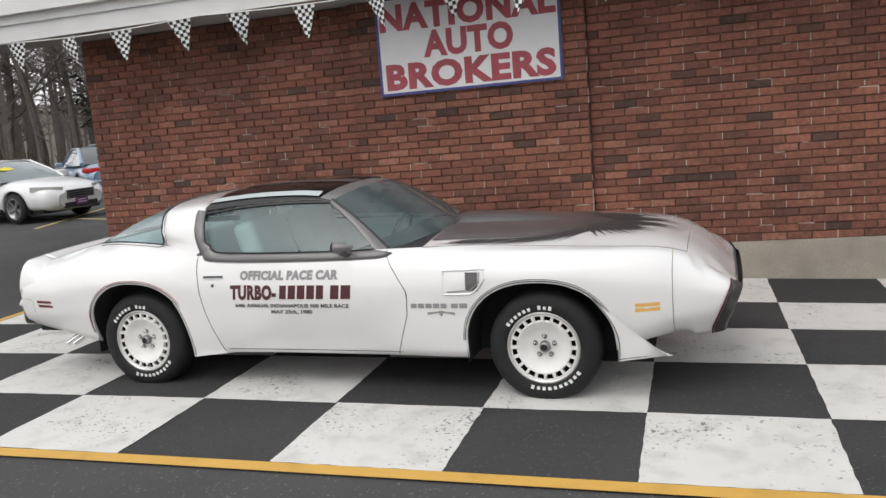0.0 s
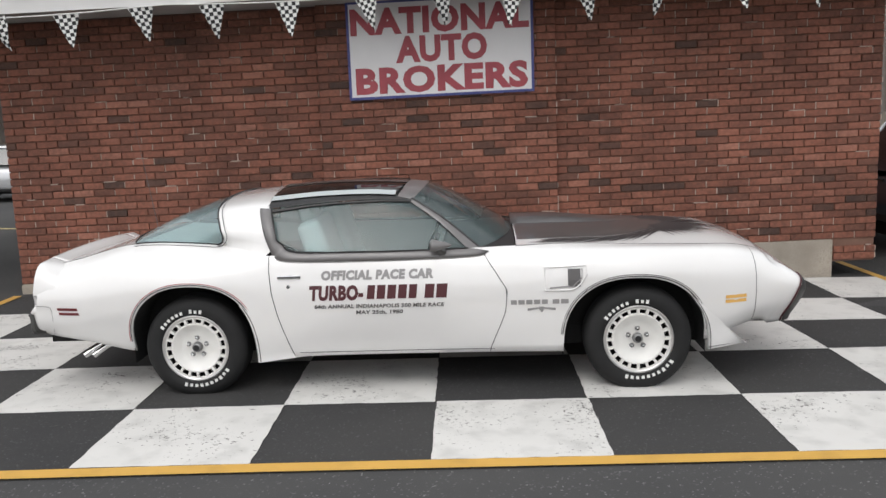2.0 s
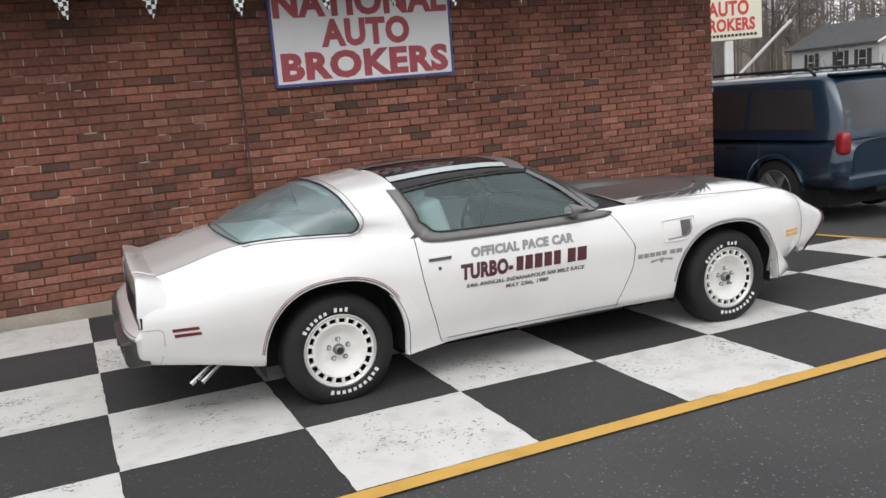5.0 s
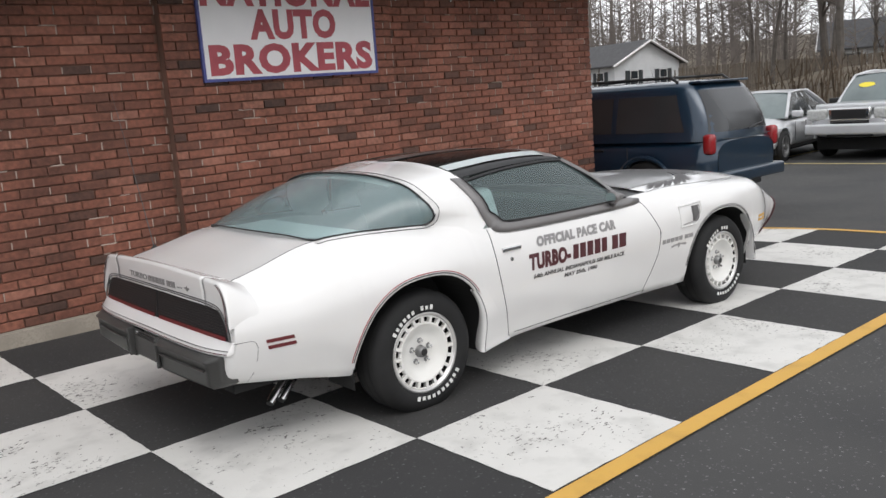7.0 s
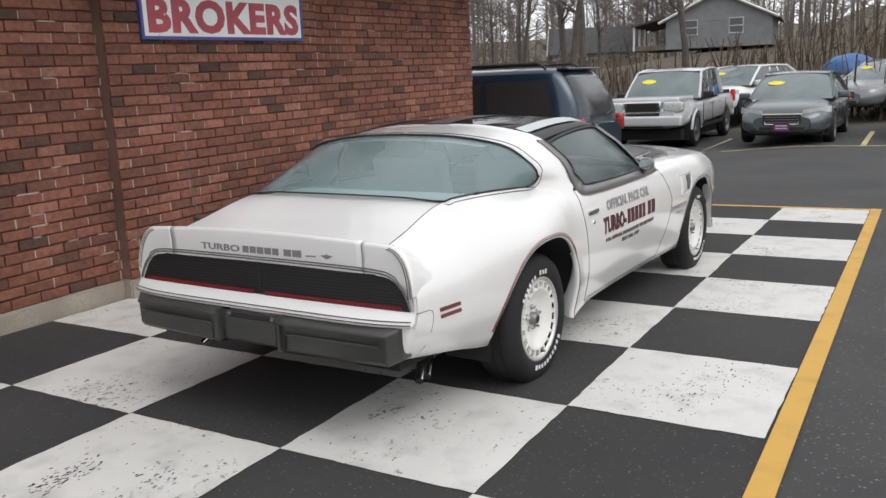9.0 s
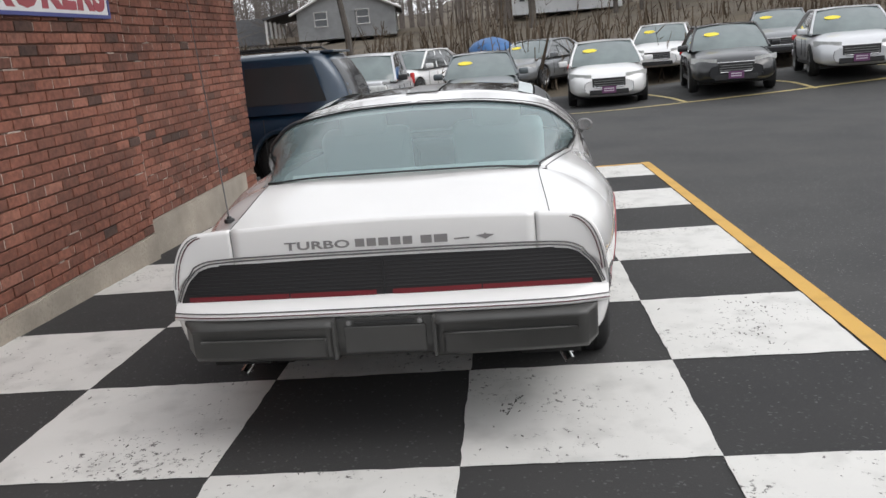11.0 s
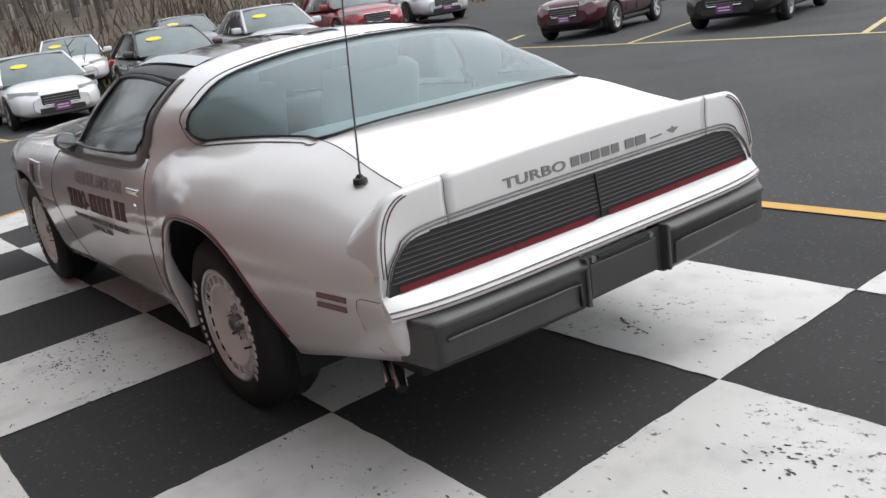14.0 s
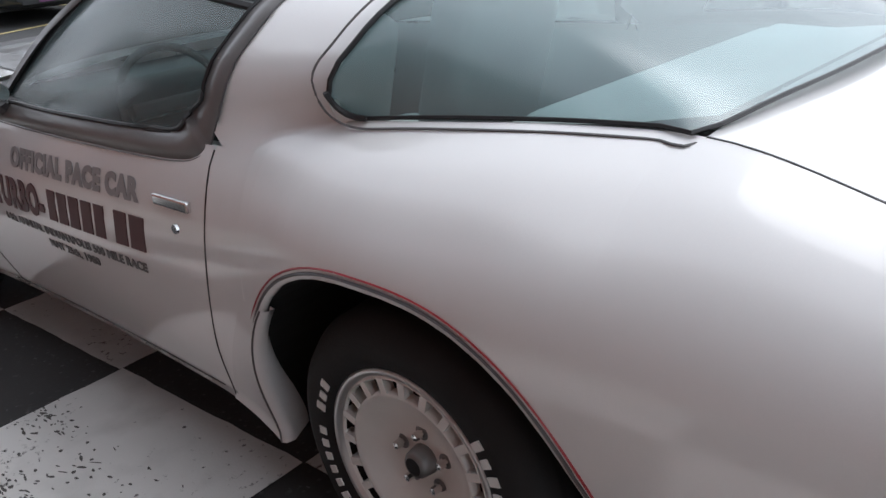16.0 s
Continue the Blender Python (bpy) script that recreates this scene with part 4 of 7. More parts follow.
# side windows and their charcoal frames
for sgn in (1, -1):
    lo = ((0.575, .818, .886), (0.95, .832, .878), (1.35, .823, .872), (1.735, .770, .872))
    hi = ((0.500, .668, 1.128), (0.80, .645, 1.160), (1.15, .617, 1.170), (1.385, .592, 1.160))
    b = sheet_between(lo, hi, n=14, bulge=(0, 0.012, 0), m=8)
    for v in b.verts:
        v.co.y *= sgn
    ob = part("side_window", tidy(b), GLASS, door_l if sgn > 0 else door_r, "tinted frameless side window", True)
    ob.visible_shadow = False
    # frame: one grey band under the glass, round the corner and up the hoop
    hz = [p[1] for p in hoop_line(.535)]
    hy = [p[0] for p in hoop_line(.535)]
    skin = lambda x, z: flank_y(x, z) if z < .868 else float(np.interp(z, hz, hy)) if x < .60 else float(np.interp(z, (.868, .90), (flank_y(x, .868), .822 if x < 1.4 else .822 - (x - 1.4) * .14)))
    out_ = [(1.86, .868), (1.80, .846), (1.6, .838), (1.3, .834), (.95, .834), (.70, .836), (.612, .840), (.572, .846), (.542, .860), (.524, .882)] + [(hoop_x(.535, z) - .028 - .022 * sstep(.90, 1.0, z), z) for z in (.93, .97, 1.01, 1.05, 1.09, 1.13, 1.155)]
    in_ = [(1.735, .890), (1.70, .888), (1.55, .886), (1.3, .886), (.95, .888), (.76, .891), (.69, .893), (.640, .900), (.608, .918), (.592, .940)] + [(hoop_x(.515, z) + .042, z) for z in (.965, .995, 1.03, 1.065, 1.10, 1.132, 1.152)]
    o_ = smooth_line([(x, z) for x, z in out_], 3)
    n_ = smooth_line([(x, z) for x, z in in_], 3)
    rows = []
    for (xo, zo), (xi, zi) in zip(o_, n_):
        a_, c_ = Vector((xo, skin(xo, zo) + .003, zo)), Vector((xi, (.826 - .16 * max(0, xi - 1.3) ** 1.2 if zi < .93 and xi > .60 else float(np.interp(zi, hz, hy))) + .004, zi))
        m1 = a_.lerp(c_, .5) + Vector((0, .003, 0))
        if xo > .70:
            m1.y = max(m1.y, flank_y(m1.x, m1.z) + .005)
            c_.y = max(c_.y, flank_y(min(c_.x, 1.85), min(c_.z, .875)) + .002)
            c_.z = max(c_.z, section(c_.x)[2][1] + .006)
        rows.append([(a_.x, a_.y - .006, a_.z), tuple(a_), tuple(m1), tuple(c_), (c_.x, c_.y - .012, c_.z)])
    b = grid_mesh(rows)
    for v in b.verts:
        v.co.y *= sgn
    part("window_frame", tidy(b), FRAME_GREY, car, "grey band round the side window", True)
    part("pinstripe", tube([(r[1][0], sgn * (r[1][1] + .0005), r[1][2] - .004) for r in rows], .0022, 4), DARK_GREY, car)
    part("window_seal", tube([(r[3][0], sgn * (r[3][1] + .001), r[3][2]) for r in rows], .005, 5), BLACK_TRIM, car)
    p_in = curve3(((1.80, .735, .874), (1.59, .665, 1.045), (1.385, .590, 1.174)), 12)
    p_out = curve3(((1.735, .785, .874), (1.56, .700, 1.035), (1.375, .606, 1.160)), 12)
    p_mid = [((a[0] + c[0]) / 2 + .008, (a[1] + c[1]) / 2 + .012, (a[2] + c[2]) / 2 + .008) for a, c in zip(p_in, p_out)]
    b = grid_mesh([p_in, p_mid, p_out])
    for v in b.verts:
        v.co.y *= sgn
    part("screen_pillar", tidy(b), FRAME_GREY, car, "charcoal windscreen pillar", True)
    b = tube([(x - .004, sgn * (y - .008), z + .006) for x, y, z in p_in], 0.009, 6)
    part("window_seal", b, BLACK_TRIM, car)
    part("window_seal", tube([(x, sgn * (y + .004), z + .002) for x, y, z in curve3(hi, 14)], 0.010, 6), BLACK_TRIM, car)
    part("window_seal", tube([(x, sgn * (y + .006), z + .003) for x, y, z in curve3(lo, 14)], 0.006, 6), BLACK_TRIM, door_l if sgn > 0 else door_r)
    # mirror
    b = bmesh.new()
    bmesh.ops.create_uvsphere(b, u_segments=16, v_segments=10, radius=1)
    for v in b.verts:
        k = 1 - .55 * max(0, v.co.x) ** .8
        v.co.y *= 0.052 * k
        v.co.z *= 0.040 * k
        v.co.x = v.co.x * 0.115 if v.co.x > 0 else v.co.x * 0.022
    moved(b, Matrix.Translation((1.525, sgn * .888, .918)))
    mir = part("door_mirror", b, FRAME_GREY, door_l if sgn > 0 else door_r, "charcoal bullet-shaped door mirror", True)
    part("mirror_stalk", tube([(1.58, sgn * .825, .862), (1.56, sgn * .86, .882), (1.545, sgn * .882, .908)], [.032, .025, .022], 8), CHARCOAL, mir)
    part("mirror_glass", moved(lathe(((0.0, 0), (1.0, 0)), 16, "x"), Matrix.Translation((1.5025, sgn * .888, .918)) @ Matrix.Diagonal((1, .043, .033, 1))), CHROME, mir)
    # handle and lock
    hb = box(0.56, flank_y(.63, .745) - 0.004, .735, 0.705, flank_y(.63, .745) + 0.012, .760, 0.005)
    if sgn < 0:
        for v in hb.verts:
            v.co.y = -v.co.y
    part("door_handle", tidy(hb), CHROME, door_l if sgn > 0 else door_r, "flat chrome door handle")
    part("door_lock", moved(lathe(((0, .006), (.011, .006), (.013, 0)), 12), Matrix.Translation((0.625, sgn * (flank_y(.62, .69)), .69)) @ Matrix.Diagonal((1, sgn, 1, 1))), CHROME, door_l if sgn > 0 else door_r)

# ---------------------------------------------------------------- tail
def tail_half(z):
    return float(np.interp(z, (.37, .46, .59, .69, .756, .79), (.720, .785, .812, .796, .735, .61)))


rows = []
for z in np.linspace(.43, .795, 12):
    w = tail_half(z) - .006
    rows.append([(TX - .018 * (1 - s * s) + .11 * (z - .60) + .003, w * s, z) for s in np.linspace(-1, 1, 21)])
part("tail_panel", tidy(grid_mesh(rows)), CAR_WHITE, car, "white tail panel", True)
for sgn in (1, -1):
    rows = []
    for z in np.linspace(.40, .80, 15):
        f, w = flank_y(-1.03, z) - .001, min(tail_half(z), flank_y(-1.03, z)) - .012
        xt = TX - .018 * (1 - min(1, (w / .84) ** 2)) + .11 * (z - .60) + .002
        rows.append([(-.985, sgn * (flank_y(-.985, z) - .004), z), (xt + .012, sgn * (f - .001), z), (xt + .004, sgn * (f - .006), z), (xt, sgn * w, z), (xt + .004, sgn * (w - .05), z)])
    part("tail_corner", tidy(grid_mesh(rows)), CAR_WHITE, car, "", True)


def tail_x(y, off=0.0, z=.60):
    return TX - 0.018 * (1 - min(1, (y / .84) ** 2)) + .11 * (z - .60) - off


# louvred smoked lamp panel
GRL = [(y * .990, z + .012) for y, z in ((-.792, .585), (-.76, .655), (-.70, .705), (-.60, .722), (-.3, .728), (0, .729), (.3, .728), (.60, .722), (.70, .705), (.76, .655), (.792, .585))]
rows = []
for z in np.linspace(.595, .745, 10):
    w = .990 * float(np.interp(z, (.595, .618, .673, .722, .739, .745), (.792, .785, .755, .70, .61, .50)))
    rows.append([(tail_x(y, .006, z), y, z) for y in np.linspace(-w, w, 25)])
lamp = part("tail_lamp_panel", tidy(grid_mesh(rows)), LENS_DARK, car, "black louvred full-width tail lamp panel")
for k in range(9):
    z = .626 + k * 0.0132
    w = .990 * float(np.interp(z, (.603, .673, .722, .739), (.785, .752, .69, .58)))
    part("louvre", tube([(tail_x(y, .007, z), y, z) for y in np.linspace(-w, w, 25)], 0.0020, 4), LENS_DARK, lamp)
for y0, y1 in ((-.75, -.36), (-.355, -.03), (.03, .355), (.36, .75)):
    part("red_reflector", grid_mesh([[(tail_x(y, .0105, z), y, z) for y in np.linspace(y0, y1, 9)] for z in (.598, .616)]), LENS_RED, lamp, "deep red lower lens strip")
part("centre_post", tube([(tail_x(0, .008, z), 0, z) for z in np.linspace(.600, .736, 5)], .0035, 6), BLACK_TRIM, lamp)

# spoiler: three sections
def body_top(x, y):
    line = smooth_line(section(x)[:6], 6)
    return float(np.interp(abs(y), [p[0] for p in line], [p[1] for p in line]))


def spoiler_row(y):
    """One slice of the spoiler: rear face from the lamp up to the lip, then down to the deck."""
    a = abs(y)
    q = min(1.0, max(0.0, a - .685) / .122)
    crown = .880 - .024 * (a / .71) ** 2
    zt = .60 + (crown - .60) * (1 - q ** 2.5) ** (1 / 2.5)
    zb = .592 + (.738 - .008 * (a / .6) ** 2 - .592) * max(0.0, 1 - (max(0.0, a - .61) / .192) ** 2.4) ** (1 / 2.4)
    zb = min(zb, zt - .004)
    h = min(1.0, (zt - zb) / .10)
    k = sstep(.55, .78, a)
    x1, x2 = -.945 + .045 * k, -.908 + .040 * k
    d1 = max(body_top(x1, a) + .004, min(zt - .004, body_top(x1, a) + .010 * h))

    def back(off, z):
        return (tail_x(y, off, z), y, z)

    zm = (zb + zt) / 2
    return [back(.006, zb), back(.010, zb + .10 * (zt - zb)), back(.010 + .004 * h, zm), back(.010 + .014 * h, zt - .016 * h), back(.008 + .014 * h, zt - .005 * h), back(.002 + .010 * h, zt),
            back(-.004, zt - .003 * h), (tail_x(y, 0, zt) * .5 + x1 * .5, y, zt - .45 * max(0, zt - d1)), (x1, y, d1), (x2, y, body_top(x2, a) - .006)]


def spoiler_ys(lo, hi, n=27):
    """Slices crowd together towards the rounded ends."""
    return [.806 * math.sin(t) for t in np.linspace(math.asin(lo / .806), math.asin(hi / .806), n)]


for nm, lo, hi in (("spoiler_centre", -.5595, .5595), ("spoiler_end", -.8055, -.5615), ("spoiler_end", .5615, .8055)):
    rows = [spoiler_row(y) for y in spoiler_ys(lo, hi)]
    b = grid_mesh(rows)
    for r in (rows[0], rows[-1]):
        if abs(r[0][1]) < .6:
            b.faces.new([b.verts.new(p) for p in r])
    tidy(b)
    part(nm, b, CAR_WHITE, car, "white moulded tail spoiler section", True)
for y in (-.5605, .5605):
    seam([(q[0] - .0005, y, q[2] + .0008 * (i > 3)) for i, q in enumerate(spoiler_row(y)[:5])], 0.0010, material=DARK_GREY)

# rear bumper: two padded halves either side of a recessed plate mount
BT = .540


def bumper_front(a):
    return -1.152 + .020 * (a / .735) ** 2


def bumper_slice(y, k):
    """k runs from 0 on the straight face to 1 where the chamfered end turns into the body."""
    a = abs(y)
    xf = bumper_front(min(a, .735)) * (1 - k) + -1.085 * k
    low = .378 + .008 * (a / .735) ** 2 + .022 * k
    return [(-1.04, y, BT), (xf + .042 * (1 - k), y, BT - .002), (xf + .006, y, .522 + .016 * k), (xf, y, .514 + .016 * k), (xf + .004, y, .505 + .014 * k), (xf + .010, y, .500 + .012 * k),
            (xf + .012, y, low + .022), (xf + .030, y, low), (-1.0, y, low - .004)]


bumper = part("rear_bumper", tidy(grid_mesh([[(-1.116, y, z) for z in (BT - .008, .46, .392)] + [(-1.0, y, .388)] for y in np.linspace(-.20, .20, 5)])), BUMPER, car, "dark grey urethane rear bumper", True)
for sgn in (1, -1):
    rows = [bumper_slice(sgn * y, 0) for y in np.linspace(.186, .722, 16)] + [bumper_slice(sgn * (.722 + .040 * t), t) for t in (.12, .4, .75, 1)]
    rows.insert(0, [(max(x, -1.114), sgn * .178, z) for x, y, z in rows[0]])
    b = grid_mesh(rows)
    b.faces.new([b.verts.new(p) for p in rows[-1]])
    part("bumper_pad", tidy(b), BUMPER, bumper, "", True)
    bead = [(bumper_front(y) + .007, sgn * y, .468) for y in np.linspace(.215, .690, 12)]
    bead = [(bumper_front(.215) + .008, sgn * .215, .400)] + bead
    part("pad_bead", tube(bead, .005, 6), BUMPER, bumper, "", True)
    part("recess_rib", box(-1.149, min(sgn * .176, sgn * .190), .386, -1.06, max(sgn * .176, sgn * .190), .536, .006), BUMPER, bumper)
    part("mount_bolt", moved(lathe(((0, .008), (.010, .007), (.012, 0)), 8, "x"), Matrix.Translation((-1.116, sgn * .130, .514)) @ Matrix.Diagonal((-1, 1, 1, 1))), DULL_METAL, bumper)
part("plate_mount", box(-1.124, -.150, .402, -1.112, .150, .502, .005), BUMPER, bumper, "bare grey plate mount")
part("plate_slot", box(-1.124, -.110, .508, -1.110, .110, .520, .003), BLACK_TRIM, bumper)


def shelf(y):
    a = abs(y)
    xb = -1.118 + .052 * (a / .806) ** 6
    return [(tail_x(y, .002), y, .600), (tail_x(y) * .75 + xb * .25, y, .590), (xb + .010, y, .562), (xb + .002, y, .552), (xb + .004, y, .541), (xb + .03, y, .537)]


ys = spoiler_ys(-.806, .806, 41)
rows = [shelf(y) for y in ys]
rows = [[(-.985, y * .99, z) for x, y, z in rows[0]]] + rows + [[(-.985, y * .99, z) for x, y, z in rows[-1]]]
part("tail_valance", tidy(grid_mesh(rows)), CAR_WHITE, car, "white valance above the rear bumper", True)
for k, dz, m_ in ((2, .004, DARK_GREY), (3, .001, MAROON)):
    part("pinstripe", tube([(shelf(y)[k][0] - .0015, y, shelf(y)[k][2] + dz) for y in ys], .0024, 4), m_, car)
for sgn in (1, -1):
    seam([(x, sgn * (flank_y(x, z) + .0004), z) for x, z in ((-.955, .385), (-.938, .43), (-.922, .50), (-.918, .555), (-.928, .582), (-.95, .590), (-1.03, .592))], .0013, material=DARK_GREY)
    # paired stripes down the outer edge of the tail
    for off, m_ in ((.010, DARK_GREY), (.020, MAROON)):
        line = []
        for y in spoiler_ys(.70, .8055, 22):
            z = spoiler_row(y)[4][2] - off * .5
            line.append((tail_x(y, .0245 if z > .66 else .012 + .0125 * max(0, z - .60) / .06, z), sgn * (y - off), z))
        part("pinstripe", tube(line, .0022, 4), m_, car)
    # white lower corner beside the end of the bumper
    rows = []
    for z in np.linspace(.398, .545, 6):
        f = flank_y(-1.03, z)
        rows.append([(-1.0, sgn * (f - .002), z), (-1.028, sgn * (f + .0005), z), (-1.050, sgn * (f - .010), z), (-1.060, sgn * (f - .030), z), (-1.05, sgn * .67, z)])
    part("tail_corner", tidy(grid_mesh(rows)), CAR_WHITE, car, "", True)
for off, m_ in ((.010, DARK_GREY), (.021, DARK_GREY)):
    line = [(tail_x(y, .0125, z), y * (1 + .5 * off / .80), z + off * (0.45 + .55 * (z > .7))) for y, z in smooth_line(GRL, 4)]
    part("pinstripe", tube(line, .0028, 4), m_, car)
# antenna
az = body_top(-.768, .655)
ant = part("antenna", tube([(-.768, .655, az - .01), (-.813, .654, az + .32), (-.895, .652, az + .90)], [.0034, .0026, .0012], 6), DARK_GREY, car, "thin whip antenna on the rear fender")
part("antenna_base", moved(lathe(((.0, .016), (.008, .015), (.012, .007), (.020, .004), (.022, -.010)), 16, "z"), Matrix.Translation((-.768, .655, az + .004))), BLACK_TRIM, ant)
# exhaust tips
for sgn in (1, -1):
    for dx in (0.0, .060):
        b = tube([(-.68 + dx, sgn * .60, .305), (-.745 + dx, sgn * .63, .270), (-.815 + dx, sgn * .665, .222)], .020, 14, caps=False)
        pipe = part("exhaust_tip", tidy(b), CHROME, car, "bright chrome exhaust tip", True)
        part("bore", tube([(-.73 + dx, sgn * .621, .278), (-.8155 + dx, sgn * .6653, .2216)], .0178, 12), WELL_BLACK, pipe)

# side markers
for sgn in (1, -1):
    for z, x0 in ((.572, -.880), (.542, -.872)):
        y = flank_y(-.77, z)
        b = poly([(x0, sgn * (flank_y(x0, z) + .003), z + .009), (x0 + .135, sgn * (flank_y(x0 + .135, z) + .003), z + .006), (x0 + .140, sgn * (flank_y(x0 + .135, z) + .003), z - .010), (x0 + .004, sgn * (flank_y(x0, z) + .003), z - .008)], (0, -sgn * .004, 0))
        part("rear_side_marker", b, MARKER_RED, car, "dark red side marker strip")
    for z in (.549, .521):
        b = poly([(3.279, sgn * (flank_y(3.279, z) + .004), z + .010), (3.410, sgn * (flank_y(3.410, z) + .004), z + .012), (3.410, sgn * (flank_y(3.410, z) + .004), z - .008), (3.279, sgn * (flank_y(3.279, z) + .004), z - .010)], (0, -sgn * .005, 0))
        part("front_side_marker", b, LENS_AMBER, car, "amber side marker strip")
    # fender vent: raised flare with a dark grille at its rear
    fo = fender_l if sgn > 0 else fender_r
    P = lambda x, z, o: (x, sgn * (flank_y(x, z) + o), z)
    b = grid_mesh([[P(2.195, z, -.004) for z in (.765, .70, .635)], [P(2.215, z, .004) for z in (.757, .70, .643)], [P(2.36, z, -.012) for z in (.757, .70, .655)]])
    part("fender_vent", tidy(b), CAR_WHITE, fo, "white fender air extractor", True)
    b = grid_mesh([[P(x, z, o) for x, o in ((2.33, .003), (2.345, .010), (2.405, .006))] for z in (.757, .69, .65)])
    part("vent_grille", tidy(b), DARK_GREY, fo, "dark mesh grille")
    for off, rr in ((0, .006),):
        ring = [(2.192, .768), (2.30, .770), (2.44, .775), (2.442, .72), (2.405, .665), (2.36, .632), (2.28, .630), (2.192, .632)]
        part("vent_rim", tube([P(x, z, .004) for x, z in ring], rr, 6, closed=True), CAR_WHITE, fo)
    part("vent_rim", tube([P(x, z, .006) for x, z in ((2.415, .757), (2.412, .70), (2.36, .655), (2.22, .645))], .004, 5), SILVER_GREY, fo)

# spats ahead of the wheels
for sgn in (1, -1):
    # rear: a fairing that swells out of the sill towards the arch and turns in behind the tyre
    edge, rows = [], []
    for k in range(15):
        t = k / 14
        z = .203 + .37 * t
        x = .408 * max(0, 1 - max(0, (z - .29) / .422) ** 2.3) ** (1 / 2.3)
        edge.append((x, flank_y(x, max(z, .235)) + .020 * (1 - t) ** .7, z))
        ex, ez = .402 + .235 * (1 - t), .222 + .36 * t
        row = []
        for j_ in range(9):
            u_ = j_ / 8
            px_, pz_ = x + (ex - x) * u_, z + (ez - z) * u_
            row.append((px_, sgn * (flank_y(px_, max(pz_, .235)) + .020 * (1 - t) ** .7 * (1 - u_) ** 1.4 + .0015 * (1 - u_)), pz_))
        rows.append(row)
    part("rear_wheel_spat", tidy(grid_mesh(rows)), CAR_WHITE, car, "white moulded wheel-arch spat", True)
    rows = [[(x, sgn * (y + .0015), z) for x, y, z in edge], [(x - .012, sgn * (y - .002), z + .002) for x, y, z in edge], [(x - .020, sgn * (y - .020), z + .004) for x, y, z in edge],
            [(x - .016 + .03 * (1 - k / 14), sgn * (y - .10 * (1 - k / 16)), z + .012) for k, (x, y, z) in enumerate(edge)]]
    part("spat_return", tidy(grid_mesh(rows)), CAR_WHITE, car, "", True)
    part("pinstripe", tube([(x + .004, sgn * (y + .002), z) for x, y, z in edge], .0026, 4), DARK_GREY, car)
    # front: a blade sweeping in and forward below the nose
    rows = []
    for k in range(11):
        t = k / 10
        top = Vector((3.045 + .395 * t, 0, .60 - .375 * t))
        low = Vector((3.178 + .305 * t, .885 - .205 * t, .232 - .016 * t))
        row = []
        for j in range(9):
            u = j / 8
            x, z = top.x + (low.x - top.x) * u + .05 * math.sin(math.pi * u) * (1 - t), top.z + (low.z - top.z) * u
            y0_, y1_ = flank_y(min(x, 3.47), max(z, .36)) + .003, low.y
            row.append((x, sgn * (y0_ + (y1_ - y0_) * u ** 1.6 + .014 * math.sin(math.pi * u) * (1 - t)), z))
        rows.append(row)
    part("front_wheel_spat", tidy(grid_mesh(rows)), CAR_WHITE, car, "white moulded wheel-arch spat", True)
    flap = grid_mesh([rows[0], [(x - .006, y - sgn * .03, z) for x, y, z in rows[0]], [(x + .02, y - sgn * .12, z + .01) for x, y, z in rows[0]]])
    grid_mesh([[r[-1] for r in rows[:-2]], [(r[-1][0], r[-1][1] - sgn * .05, r[-1][2] + .004) for r in rows[:-2]]], flap)
    part("spat_return", tidy(flap), CAR_WHITE, car, "", True)
    part("pinstripe", tube([(p[0] + .008, p[1] + sgn * .003, p[2]) for p in rows[0]], .0028, 4), DARK_GREY, car)
    part("pinstripe", tube([(r[-1][0], r[-1][1] + sgn * .001, r[-1][2] + .012) for r in rows], .0025, 4), DARK_GREY, car)
    for c, a, z0, h in ARCHES:
        for off, m_, rr in ((.010, DARK_GREY, .0035), (.020, RED_LINE if c < 1 else DARK_GREY, .0022)):
            line = []
            for k in range(41):
                th = math.pi * (0.03 + 0.94 * k / 40)
                x = c + (a + off) * math.cos(th) * (1 if abs(math.cos(th)) < .999 else 1)
                d = abs(x - c) / (a + off)
                z = z0 + (h + off) * max(0, 1 - d ** 2.3) ** (1 / 2.3)
                line.append((x, sgn * (flank_y(x, z) + .001), z))
            part("pinstripe", tube(line, rr, 4), m_, car)
    # rounded front corner of the rear window, and the pinstripe round it
    c0 = Vector(RG_B[0])
    low_ = [Vector(p) for p in curve3(RG_B, 60)]
    upp_ = [Vector(p) for p in curve3(RG_T, 60)]
    A_ = next(p for p in low_ if (p - c0).length > .055)
    B_ = next(p for p in upp_ if (p - c0).length > .055)
    arc = [(A_ * (1 - t) ** 2 + (c0.lerp((A_ + B_) / 2, .12)) * 2 * t * (1 - t) + B_ * t * t) for t in np.linspace(0, 1, 11)]
    out3 = Vector((-.004, .009, .006))
    fan = bmesh.new()
    ctr = c0 + Vector((.008, .006, -.004))
    for p, q in zip(arc, arc[1:]):
        fan.faces.new([fan.verts.new((w.x, sgn * w.y, w.z)) for w in (ctr, p + out3, q + out3)])
    part("window_corner", tidy(fan, .0005), CAR_WHITE, car, "", True)
    part("window_seal", tube([(p.x, sgn * (p.y + .010), p.z + .006) for p in arc], .006, 6), BLACK_TRIM, car)
    line = [Vector((p.x + .002, p.y + .028, p.z - .010)) for p in low_ if p.x < .14 and p.y > .55]
    up = [Vector((p.x + .032, p.y + .016, p.z + .014)) for p in upp_ if p.z > c0.z + .06]
